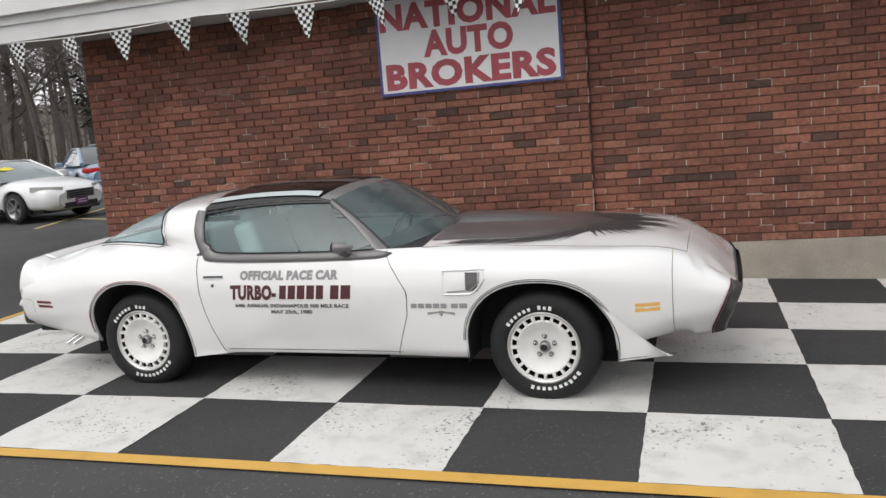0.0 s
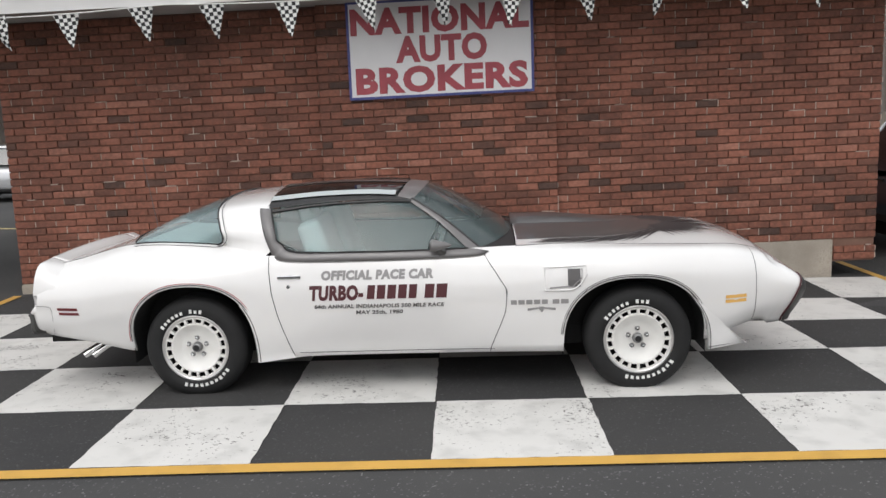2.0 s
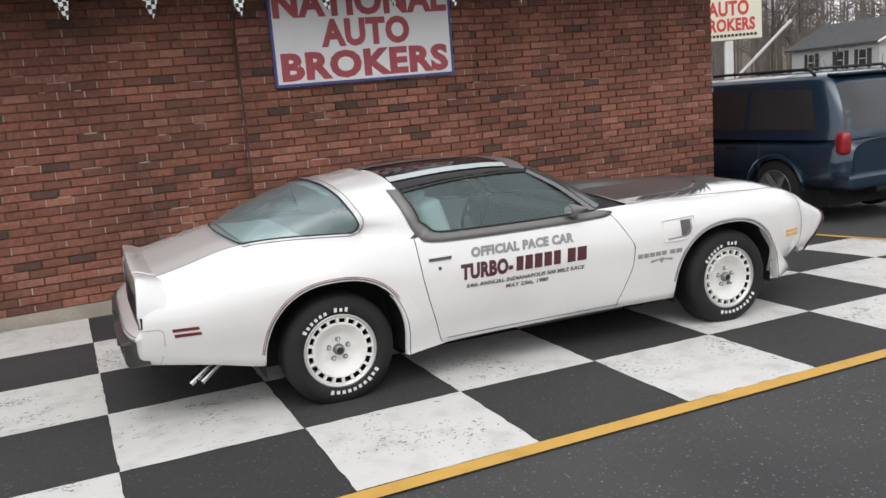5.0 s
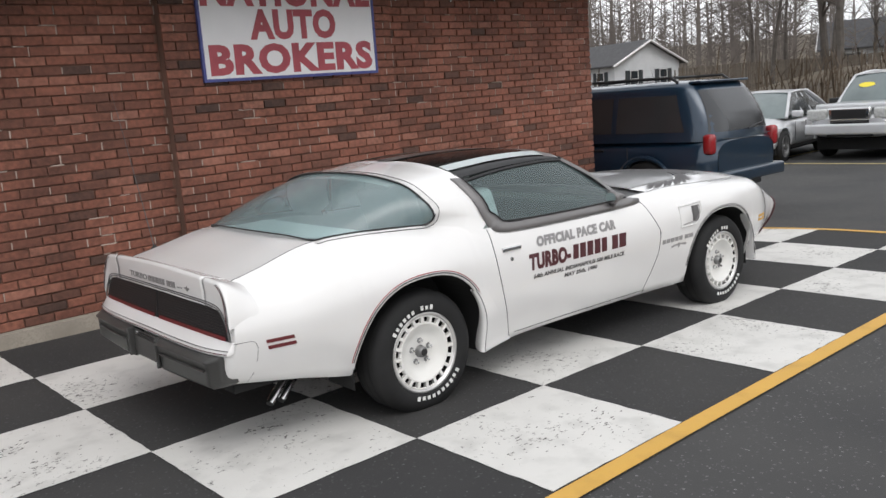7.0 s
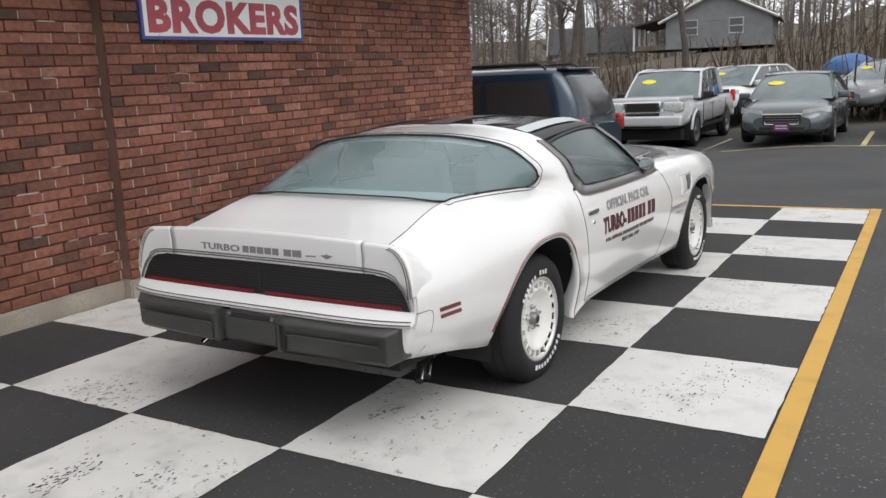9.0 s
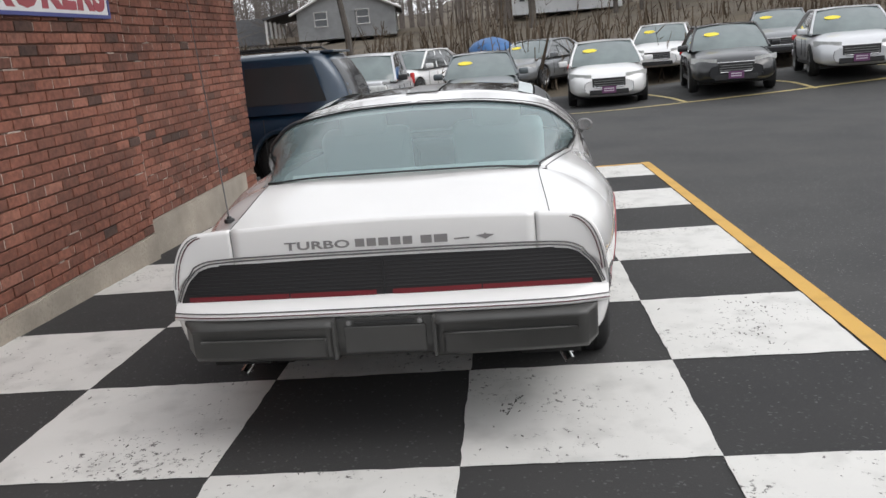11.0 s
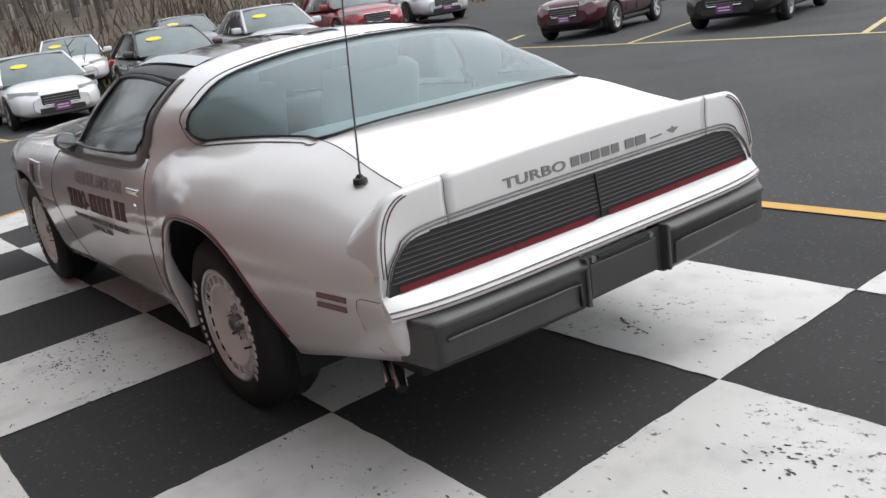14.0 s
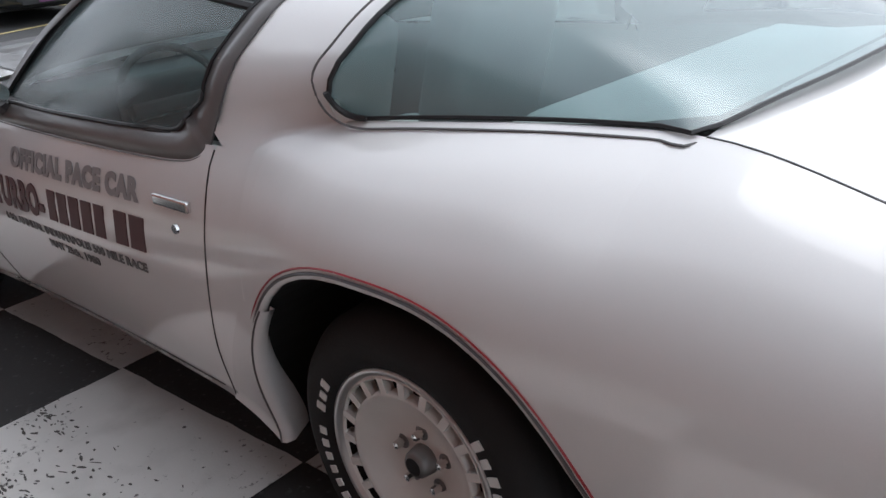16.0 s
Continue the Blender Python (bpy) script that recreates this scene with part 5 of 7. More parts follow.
    ctrl = Vector((c0.x + .030, c0.y + .030, c0.z - .008))
    bend = [line[0] * (1 - t) ** 2 + ctrl * 2 * t * (1 - t) + up[0] * t * t for t in np.linspace(0, 1, 13)]
    path_ = list(reversed(line)) + bend[1:-1] + up
    part("pinstripe", tube([(p.x, sgn * p.y, p.z) for p in path_], .0024, 4), DARK_GREY, car)

# underside, wheel wells, floor
# Low underbody, axle and unseen blocks added to darken the ground below.
part("underbody", box(-.40, -.56, .22, 3.30, .56, .33), WELL_BLACK, car)
part("fuel_tank", cushion(-.90, -.48, .31, -.42, .48, .42, .04), WELL_BLACK, car, "unseen black block added to deepen the shade under the tail", True)
part("rear_axle", tube([(0, -.62, .30), (0, -.12, .30), (0, 0, .30), (0, .12, .30), (0, .62, .30)], [.045, .05, .12, .05, .045], 12), WELL_BLACK, car)
for sgn in (1, -1):
    part("inner_sill", box(.42, min(sgn * .56, sgn * .80), .225, 2.28, max(sgn * .56, sgn * .80), .30), WELL_BLACK, car)
    part("tail_baffle", box(-1.0, min(sgn * .48, sgn * .70), .33, -.45, max(sgn * .48, sgn * .70), .38), WELL_BLACK, car)
for c, a, z0, h in ARCHES:
    for sgn in (1, -1):
        line = [(c - a - .004, .20)]
        for k in range(33):
            x = c - (a + .004) * math.cos(math.pi * k / 32)
            d = abs(x - c) / (a + .004)
            line.append((x, z0 + (h + .004) * max(0, 1 - d ** 2.3) ** (1 / 2.3)))
        line.append((c + a + .004, .20))
        b = grid_mesh([[(x, sgn * .555, z) for x, z in line], [(x, sgn * (flank_y(x, max(z, .34)) - .012), z) for x, z in line]])
        b.faces.new([b.verts.new((x, sgn * .555, z)) for x, z in line])
        part("wheel_well", tidy(b), WELL_BLACK, car)

# ---------------------------------------------------------------- wheels
R_T, R_R = .324, .205


def make_wheel(at, sgn, width=.235, spin=0):
    """A white slotted alloy with raised white tyre lettering; its outer face looks along -y, then it is turned."""
    turn = Matrix.Translation(at) @ (Matrix() if sgn < 0 else pose(0, 0, 0, 0, 0, 180)) @ pose(0, 0, 0, 0, -spin, 0)
    hw = width / 2
    tyre = part("tyre", moved(tidy(lathe(((.20, hw * .7), (.235, hw * .98), (.272, hw), (.308, hw * .84), (R_T, hw * .62), (R_T + .003, 0), (R_T, -hw * .62), (.308, -hw * .84), (.272, -hw), (.235, -hw * .98), (.213, -hw * .90), (.203, -hw * .82)), 56)), turn), RUBBER, wheel_empty, "", True)
    # tread grooves
    for yy in (-.05, 0, .05):
        part("tread_groove", moved(lathe(((R_T + .0045, yy - .006), (R_T + .0045, yy + .006)), 56), turn), WELL_BLACK, tyre)
    # raised white lettering as plain blocks
    def blocks(a0, a1, n, skip, hgt):
        for k in range(n):
            if k in skip:
                continue
            a = math.radians(a0 + (a1 - a0) * (k + .5) / n)
            w = math.radians(abs(a1 - a0) / n) * .27
            r0, r1 = .229, .229 + hgt * (1.0 if k in (0, 7, 9) else .8)
            q = [(r * math.cos(t), -hw * .985 - .0025, r * math.sin(t)) for r, t in ((r0, a - w), (r0, a + w), (r1, a + w), (r1, a - w))]
            part("sidewall_block", moved(poly(q, (0, .003, 0)), turn), TYRE_WHITE, tyre)
    blocks(148, 74, 10, (6,), .024)
    blocks(248, 328, 10, (), .024)
    # rim: lip, slotted band, dish
    rim = part("rim", moved(tidy(lathe(((.207, -hw * .84), (.214, -hw * .90), (.208, -hw * .93), (.198, -hw * .90), (.192, -hw * .80)), 60)), turn), WHEEL_RIM, wheel_empty, "machined bright rim lip", True)
    part("barrel", moved(tidy(lathe(((.195, -hw * .80), (.190, 0), (.14, .02), (0.0, .02)), 40)), turn), WELL_BLACK, rim)
    y0 = -hw * .80
    part("slot_ring", moved(tidy(lathe(((.197, y0 - .004), (.190, y0 - .008), (.186, y0 - .002)), 60)), turn), WHEEL_WHITE, rim)
    dish = part("dish", moved(tidy(lathe(((.161, y0 + .014), (.159, y0 - .004), (.154, y0 - .006), (.146, y0 - .001), (.115, y0 + .020), (.085, y0 + .032), (.05, y0 + .036), (.0, y0 + .036)), 60)), turn), WHEEL_WHITE, wheel_empty, "white dished wheel centre", True)
    for k in range(20):
        m_ = pose(0, 0, 0, 0, 18 * k, 0)
        b = box(.157, y0 - .007, -.0085, .192, y0 + .016, .0085)
        part("spoke_fin", moved(moved(b, m_), turn), WHEEL_WHITE, dish)
    yc = y0 + .036
    part("centre_cap", moved(tidy(lathe(((0, yc - .034), (.024, yc - .034), (.029, yc - .027), (.033, yc)), 20)), turn), DULL_METAL, dish, "dark chrome centre cap", True)
    part("cap_emblem", moved(lathe(((0, yc - .0355), (.019, yc - .0352)), 16), turn), BLACK_TRIM, dish)
    for k in range(5):
        a = math.radians(90 + 72 * k)
        part("lug_nut", moved(tidy(lathe(((0, yc - .026), (.008, yc - .024), (.010, yc)), 6)), turn @ Matrix.Translation((.060 * math.cos(a), 0, .060 * math.sin(a)))), CHROME, dish)
        part("lug_pocket", moved(lathe(((0, yc - .0025), (.0165, yc - .0025)), 12), turn @ Matrix.Translation((.060 * math.cos(a), 0, .060 * math.sin(a)))), DULL_METAL, dish)
    part("valve_stem", moved(tube([(.012, y0 - .004, -.172), (.012, y0 - .030, -.166)], .004, 6), turn), BLACK_TRIM, rim)


for x in (0, WHEELBASE):
    for sgn in (-1, 1):
        wheel_empty = new("wheel")
        wheel_empty.parent = car
        make_wheel((x if x < 1 else x + .022, sgn * (.748 if x < 1 else .768), .303 if x < 1 else .300), sgn, spin=0 if sgn < 0 else 72)

# ---------------------------------------------------------------- door lettering
for sgn in (-1, 1):
    dr = door_l if sgn > 0 else door_r

    def door_text(words, x0, z, w, h, m_, label, shear=.12, bold=0.0, mid=2.37):
        """Letters laid on the flank, following its curve."""
        ob = lettering("lettering", words, h, Matrix(), m_, dr, w, .0015, label, shear, bold)
        for v in ob.data.vertices:
            u, s, d = v.co
            x = x0 + u if sgn < 0 else mid - x0 - u
            zz = z + s
            v.co = (x, sgn * (flank_y(x, zz) + .0022 + d), zz)
        return ob

    door_text("OFFICIAL PACE CAR", 0.832, .728, .690, .052, SILVER_GREY, "silver-grey slanted capitals", bold=.0045, mid=2.30)
    door_text("TURBO-", 0.755, .605, .335, .085, MAROON, "dark maroon slanted capitals", bold=.0065)
    door_text("64th ANNUAL INDIANAPOLIS 500 MILE RACE", 0.782, .550, .800, .024, DARK_GREY, "small dark grey capitals", .1, .001)
    door_text("MAY 25th, 1980", 1.037, .510, .290, .024, DARK_GREY, "small dark grey capitals", .1, .001)

    def name_blocks(x0, z0, h, widths, gap, m_, owner, lean, mid):
        """A maker's name drawn as plain slanted blocks, one for each letter."""
        u = 0
        for w in widths:
            if w < 0:
                u -= w
                continue
            q = []
            for a, s in ((0, 0), (w, 0), (w, h), (0, h)):
                x = x0 + u + a + lean * s
                x = x if sgn < 0 else mid - x
                q.append((x, sgn * (flank_y(x, z0 + s) + .003), z0 + s))
            part("emblem_block", poly(q, (0, -sgn * .002, 0)), m_, owner)
            u += w + gap

    name_blocks(1.109, .605, .085, (.046, .050, .052, .052, .048, -.035, .056, .065), .014, MAROON, dr, .12, 2.37)

    def put_f(x0, z0, u, s, off=.0035):
        x = x0 + u if sgn < 0 else x0 + .36 - u
        return (x, sgn * (flank_y(x, z0 + s) + off), z0 + s)
    fo = fender_l if sgn > 0 else fender_r
    name_blocks(1.985, .547, .028, (.036, .038, .038, .038, .036, -.02, .041, .046), .009, SILVER_GREY, fo, 0, 4.33)
    bb = bmesh.new()
    for q in ([(0, 0), (.07, .012), (.07, .022), (-.0, .016)], [(.07, .008), (.085, -.012), (.1, .008), (.1, .026), (.07, .026)], [(.17, 0), (.1, .012), (.1, .022), (.17, .016)]):
        bb.faces.new([bb.verts.new(put_f(2.085, .505, *p)) for p in q])
    part("bird_emblem", bb, SILVER_GREY, fo, "small grey bird emblem")


def put_tail(x0, z0, u, s, off=0):
    y, z = x0 - u, z0 + s
    x = float(np.interp(z, [q[2] for q in spoiler_row(y)[:4]], [q[0] for q in spoiler_row(y)[:4]]))
    return (x - .0015 - off, y, z)


TAIL_GREY = mat("mid_grey_decal", (0.20, 0.19, 0.19), .5)
spc = [o for o in car.children if o.name == "spoiler_centre"][0]


def tail_plate(pts, name="emblem_block"):
    part(name, poly([put_tail(.36, .777, *p) for p in pts], (-.002, 0, 0)), TAIL_GREY, spc)


lettering_line = lettering("lettering", "TURBO", .029, Matrix(), TAIL_GREY, spc, .245, .002, "grey outlined capitals", bold=.001)
for v in lettering_line.data.vertices:
    v.co = put_tail(.36, .777, v.co.x, v.co.y, v.co.z)
u = .266
for w in (.034, .034, .036, .036, .034, -.022, .040, .048):
    if w < 0:
        u -= w
        continue
    tail_plate([(u, 0), (u + w, 0), (u + w, .029), (u, .029)])
    u += w + .009
tail_plate([(u + .015, .011), (u + .07, .013), (u + .07, .008), (u + .015, .006)])
u += .095
tail_plate([(u, .017), (u + .032, .002), (u + .064, .017), (u + .036, .020), (u + .032, .026), (u + .028, .020)], "bird_emblem")

# ---------------------------------------------------------------- cabin
part("cabin_floor", box(.45, -.74, .30, 2.0, .74, .36), CARPET, car)
part("firewall", box(1.86, -.74, .34, 1.92, .74, .86), DASH, car)
for sgn in (1, -1):
    b = grid_mesh([[(x, sgn * (flank_y(x, z) - .07 if z < .8 else flank_y(x, z) - .055), z) for z in (.36, .60, .80, .865)] for x in np.linspace(.45, 1.86, 10)])
    part("door_lining", tidy(b), SEAT, car, "oyster vinyl door lining", True)
    b = grid_mesh([[(x, sgn * (_fy[2](x) - .05), z) for z in (.745, .85, _fz[2](x) - .03)] for x in np.linspace(-.35, .45, 8)])
    part("side_lining", tidy(b), SEAT, car, "", True)


for yy in (.37, -.37):
    st = new("front_seat")
    st.parent = car
    st["label"] = "oyster vinyl bucket seat"
    part("cushion", cushion(.88, yy - .25, .38, 1.42, yy + .25, .55), SEAT, st, "", True)
    b = cushion(-.08, -.25, 0, .08, .25, .62, .06)
    part("backrest", moved(b, Matrix.Translation((.88, yy, .46)) @ pose(0, 0, 0, 0, -17, 0)), SEAT, st, "", True)
    b = cushion(-.05, -.13, 0, .05, .13, .16, .04)
    part("headrest", moved(b, Matrix.Translation((.685, yy, 1.03)) @ pose(0, 0, 0, 0, -10, 0)), SEAT, st, "", True)
part("rear_seat", cushion(.02, -.54, .40, .42, .54, .62, .07), SEAT, car, "oyster vinyl rear bench", True)
b = cushion(-.07, -.54, 0, .07, .54, .45, .06)
part("rear_backrest", moved(b, Matrix.Translation((.05, 0, .50)) @ pose(0, 0, 0, 0, -22, 0)), SEAT, car, "oyster vinyl rear backrest", True)
part("parcel_shelf", tidy(grid_mesh([[(x, y, .925 + .02 * (x < -.3)) for y in np.linspace(-.48 - .3 * (x + .42), .48 + .3 * (x + .42), 5)] for x in (-.42, -.25, -.08)])), SEAT, car, "pale parcel shelf")
part("dashboard", cushion(1.55, -.72, .66, 1.92, .72, .875, .05), DASH, car, "dark padded dashboard", True)
part("centre_console", cushion(.85, -.11, .36, 1.6, .11, .56, .03), DASH, car, "", True)
sw = part("steering_wheel", moved(tube([(0, .185 * math.cos(k * math.tau / 28), .185 * math.sin(k * math.tau / 28)) for k in range(28)], .014, 8, closed=True), Matrix.Translation((1.45, .37, .79)) @ pose(0, 0, 0, 0, 22, 0)), DASH, car, "dark steering wheel", True)
part("hub", moved(box(-.03, -.16, -.025, .03, .16, .025, .012), Matrix.Translation((1.46, .37, .785)) @ pose(0, 0, 0, 0, 22, 0)), DASH, sw)
part("rear_view_mirror", cushion(1.43, -.12, 1.10, 1.455, .12, 1.155, .01), DASH, car)
# ---------------------------------------------------------------- parked vehicles
# Each is built nose towards +x, middle at the origin, wheels on z = 0.


def ring(hw, z0, z1, n=18, p=3.2, tuck=0.0):
    """A rounded-box section, full width."""
    out = []
    zc, hh = (z0 + z1) / 2, (z1 - z0) / 2
    for k in range(n):
        a = math.tau * k / n
        c, s = math.cos(a), math.sin(a)
        y = hw * math.copysign(abs(c) ** (2 / p), c)
        z = zc + hh * math.copysign(abs(s) ** (2 / p), s)
        y *= 1 - tuck * max(0, (z - zc) / hh) ** 2
        out.append((y, z))
    return out


def arch_cut(bm, xs, r, hw):
    """Lifts the lower edge of the body over the wheels."""
    for v in bm.verts:
        for c in xs:
            d = v.co.x - c
            if abs(d) < r and abs(v.co.y) > hw * .72:
                lim = .33 + math.sqrt(max(0, r * r - d * d))
                if v.co.z < lim:
                    v.co.z = lim


def bg_wheel(owner, x, y, r, sgn, rim_mat, spokes=5):
    w = new("wheel")
    w.parent = owner
    m = Matrix.Translation((x, y, r))
    tyre = part("tyre", moved(tidy(lathe(((r * .6, .10), (r * .93, .10), (r, .06), (r, -.06), (r * .93, -.10), (r * .66, -.10)), 28)), m @ pose(0, 0, 0, 0, 0, 0 if sgn < 0 else 180)), RUBBER, w, "", True)
    turn = m @ (Matrix() if sgn < 0 else pose(0, 0, 0, 0, 0, 180))
    part("rim", moved(tidy(lathe(((r * .67, -.098), (r * .69, -.104), (r * .64, -.10), (r * .60, -.05), (0, -.04)), 24)), turn), DULL_METAL, w, "", True)
    for k in range(spokes):
        b = poly([(r * .10, -.075, -r * .10), (r * .62, -.090, -r * .07), (r * .62, -.090, r * .07), (r * .10, -.075, r * .10)], (0, .02, 0))
        part("spoke", moved(b, turn @ pose(0, 0, 0, 0, 360 / spokes * k + 18, 0)), rim_mat, w)
    part("hub", moved(lathe(((0, -.095), (r * .13, -.09), (r * .16, -.06)), 14), turn), rim_mat, w)


SPECS = {
    # length, half width, body stations (x, half width share, low, high), cabin: (x, z) of screen base, roof front, roof rear, rear glass base
    "sedan": dict(L=4.7, W=.90, wb=2.75, r=.33,
                  body=((-2.35, .70, .42, .80), (-2.30, .84, .30, .90), (-2.05, .95, .24, .98), (-1.4, 1.0, .22, 1.00), (-.3, 1.0, .20, .96), (.8, 1.0, .20, .95), (1.25, .99, .20, .92), (1.8, .96, .22, .84), (2.12, .88, .22, .76), (2.28, .78, .25, .68), (2.35, .60, .30, .60)),
                  cabin=((1.15, .90), (.35, 1.40), (-.75, 1.42), (-1.75, .98)), top=.72),
    "coupe": dict(L=4.6, W=.90, wb=2.57, r=.33,
                  body=((-2.30, .72, .42, .82), (-2.24, .86, .30, .92), (-2.0, .95, .26, .97), (-1.3, 1.0, .22, .98), (-.3, 1.0, .20, .92), (.6, 1.0, .20, .92), (1.1, .99, .20, .92), (1.7, .97, .22, .86), (2.05, .90, .22, .78), (2.22, .80, .25, .70), (2.30, .62, .30, .62)),
                  cabin=((.85, .90), (.05, 1.30), (-.85, 1.30), (-1.65, .96)), top=.68),
    "suv": dict(L=4.9, W=.91, wb=2.95, r=.375,
                body=((-2.45, .80, .50, .98), (-2.42, .93, .42, 1.05), (-2.2, .99, .36, 1.08), (-1.3, 1.0, .32, 1.08), (0, 1.0, .30, 1.06), (1.0, 1.0, .30, 1.06), (1.4, .98, .32, 1.04), (1.9, .95, .34, 1.00), (2.25, .88, .36, .94), (2.40, .80, .40, .84), (2.45, .70, .44, .74)),
                cabin=((1.25, 1.04), (.55, 1.68), (-2.05, 1.76), (-2.40, 1.05)), top=.80),
    "crossover": dict(L=4.3, W=.89, wb=2.6, r=.35,
                      body=((-2.15, .75, .48, .92), (-2.10, .90, .38, 1.0), (-1.8, .98, .30, 1.04), (-1.0, 1.0, .26, 1.04), (0, 1.0, .25, 1.0), (.7, 1.0, .25, 1.0), (1.1, .98, .26, .98), (1.6, .95, .28, .92), (1.95, .87, .28, .84), (2.10, .78, .32, .74), (2.15, .62, .38, .64)),
                      cabin=((1.05, .97), (.25, 1.48), (-1.25, 1.50), (-2.0, 1.02)), top=.74),
    "pickup": dict(L=5.3, W=.94, wb=3.25, r=.38,
                   body=((-2.65, .85, .55, 1.10), (-2.62, .95, .50, 1.14), (-2.2, .98, .46, 1.15), (-1.0, 1.0, .42, 1.15), (.2, 1.0, .40, 1.10), (.8, 1.0, .40, 1.10), (1.2, .98, .42, 1.08), (1.8, .97, .44, 1.06), (2.3, .92, .44, 1.02), (2.55, .86, .46, .95), (2.65, .76, .50, .85)),
                   cabin=((1.15, 1.07), (.50, 1.66), (-1.05, 1.72), (-1.25, 1.12)), top=.80),
}


def suv_cabin(v, W, colour):
    """The closed upper body of the sport utility: one rounded shell with dark glass let into it."""
    def rear(t):
        return -2.43 + .05 * t + .30 * t ** 2

    def nose(t):
        return 1.32 - .80 * t

    def half(t):
        return W * (.955 - .155 * max(0.0, t) ** 1.25)

    def zz(t):
        return 1.03 + .70 * t

    def side_y(x, t):
        c, h = (rear(t) + nose(t)) / 2, (nose(t) - rear(t)) / 2
        return half(t) * max(0.0, 1 - min(1.0, abs(x - c) / h) ** 10) ** .18

    def end_x(y, t, sign):
        c, h = (rear(t) + nose(t)) / 2, (nose(t) - rear(t)) / 2
        return c + sign * h * max(0.0, 1 - min(1.0, abs(y) / half(t)) ** 5.556) ** .10

    def outline(t, shrink, z):
        c, h = (rear(t) + nose(t)) / 2, (nose(t) - rear(t)) / 2
        row = []
        for k in range(56):
            a = math.tau * k / 56
            ca, sa = math.cos(a), math.sin(a)
            row.append((c + (h - shrink) * math.copysign(abs(ca) ** .20, ca), (half(t) - shrink) * math.copysign(abs(sa) ** .36, sa), z))
        return row

    rows = [outline(t, 0, zz(t)) for t in (-.05, .1, .25, .4, .55, .7, .84, .93)]
    rows += [outline(.97, .03, zz(.985)), outline(1, .09, zz(1.02)), outline(1, .22, zz(1.045)), outline(1, .50, zz(1.06)), [(rows[0][k][0] * .3 - .2, 0, zz(1.07)) for k in range(56)]]
    shell = part("upper_body", tidy(grid_mesh(rows, close_v=True), .0005), colour, v, "", True)
    for sgn in (1, -1):
        for lo_r, lo_f, up_r, up_f in ((-2.06, -1.02, -1.90, -1.02), (-.94, .04, -.94, .02), (.12, .95, .10, .56)):
            glass_rows = []
            for t in np.linspace(.13, .80, 7):
                q = (t - .13) / .67
                a, c = lo_r + (up_r - lo_r) * q, lo_f + (up_f - lo_f) * q
                glass_rows.append([(x, sgn * (side_y(x, t) * 1.005 + .003), zz(t)) for x in np.linspace(a, c, 9)])
            part("side_window", tidy(grid_mesh(glass_rows)), SUV_GLASS, v, "deep tinted side glass", True)
        part("roof_rack", tube([(-1.85, sgn * W * .70, zz(1.02)), (-1.75, sgn * W * .70, zz(1.12)), (-.4, sgn * W * .70, zz(1.13)), (.25, sgn * W * .70, zz(1.11)), (.38, sgn * W * .70, zz(1.02))], .020, 6), BLACK_TRIM, v)
        part("arch_flare", tube([(-1.475 + .45 * math.cos(t), sgn * (W + .002), .36 + .45 * math.sin(t)) for t in np.linspace(.1, math.pi - .1, 14)], .026, 6), colour, v)
    for x in (-1.35, -.1):
        part("roof_crossbar", tube([(x, -W * .70, zz(1.13)), (x, W * .70, zz(1.13))], .016, 6), BLACK_TRIM, v)
    gl = []
    for t in np.linspace(.10, .86, 7):
        w = half(t) * (.86 - .05 * t)
        gl.append([(end_x(y, t, -1) - .006, y, zz(t)) for y in np.linspace(-w, w, 13)])
    part("rear_window", tidy(grid_mesh(gl)), SUV_GLASS, v, "wide dark rear glass", True)
    gl = []
    for t in np.linspace(.10, .88, 6):
        w = half(t) * .86
        gl.append([(end_x(y, t, 1) + .006, y, zz(t)) for y in np.linspace(-w, w, 11)])
    part("windscreen", tidy(grid_mesh(gl)), BG_SCREEN, v, "windscreen with the sky's pale reflection in its colour", True)
    part("roof_lip", cushion(-2.16, -W * .66, zz(.985), -1.98, W * .66, zz(1.03), .014), colour, v, "", True)
    part("tow_bar", box(-2.47, -.35, .36, -2.30, .35, .43, .02), BLACK_TRIM, v)
    part("tailgate_wiper", tube([(-2.445, -.05, 1.10), (-2.425, -.45, 1.16)], .012, 5), BLACK_TRIM, v)
    part("tailgate_seam", tube([(-2.452, y, .98 + .06 * abs(y)) for y in np.linspace(-.62, .62, 9)], .006, 4), BLACK_TRIM, v)
    return shell


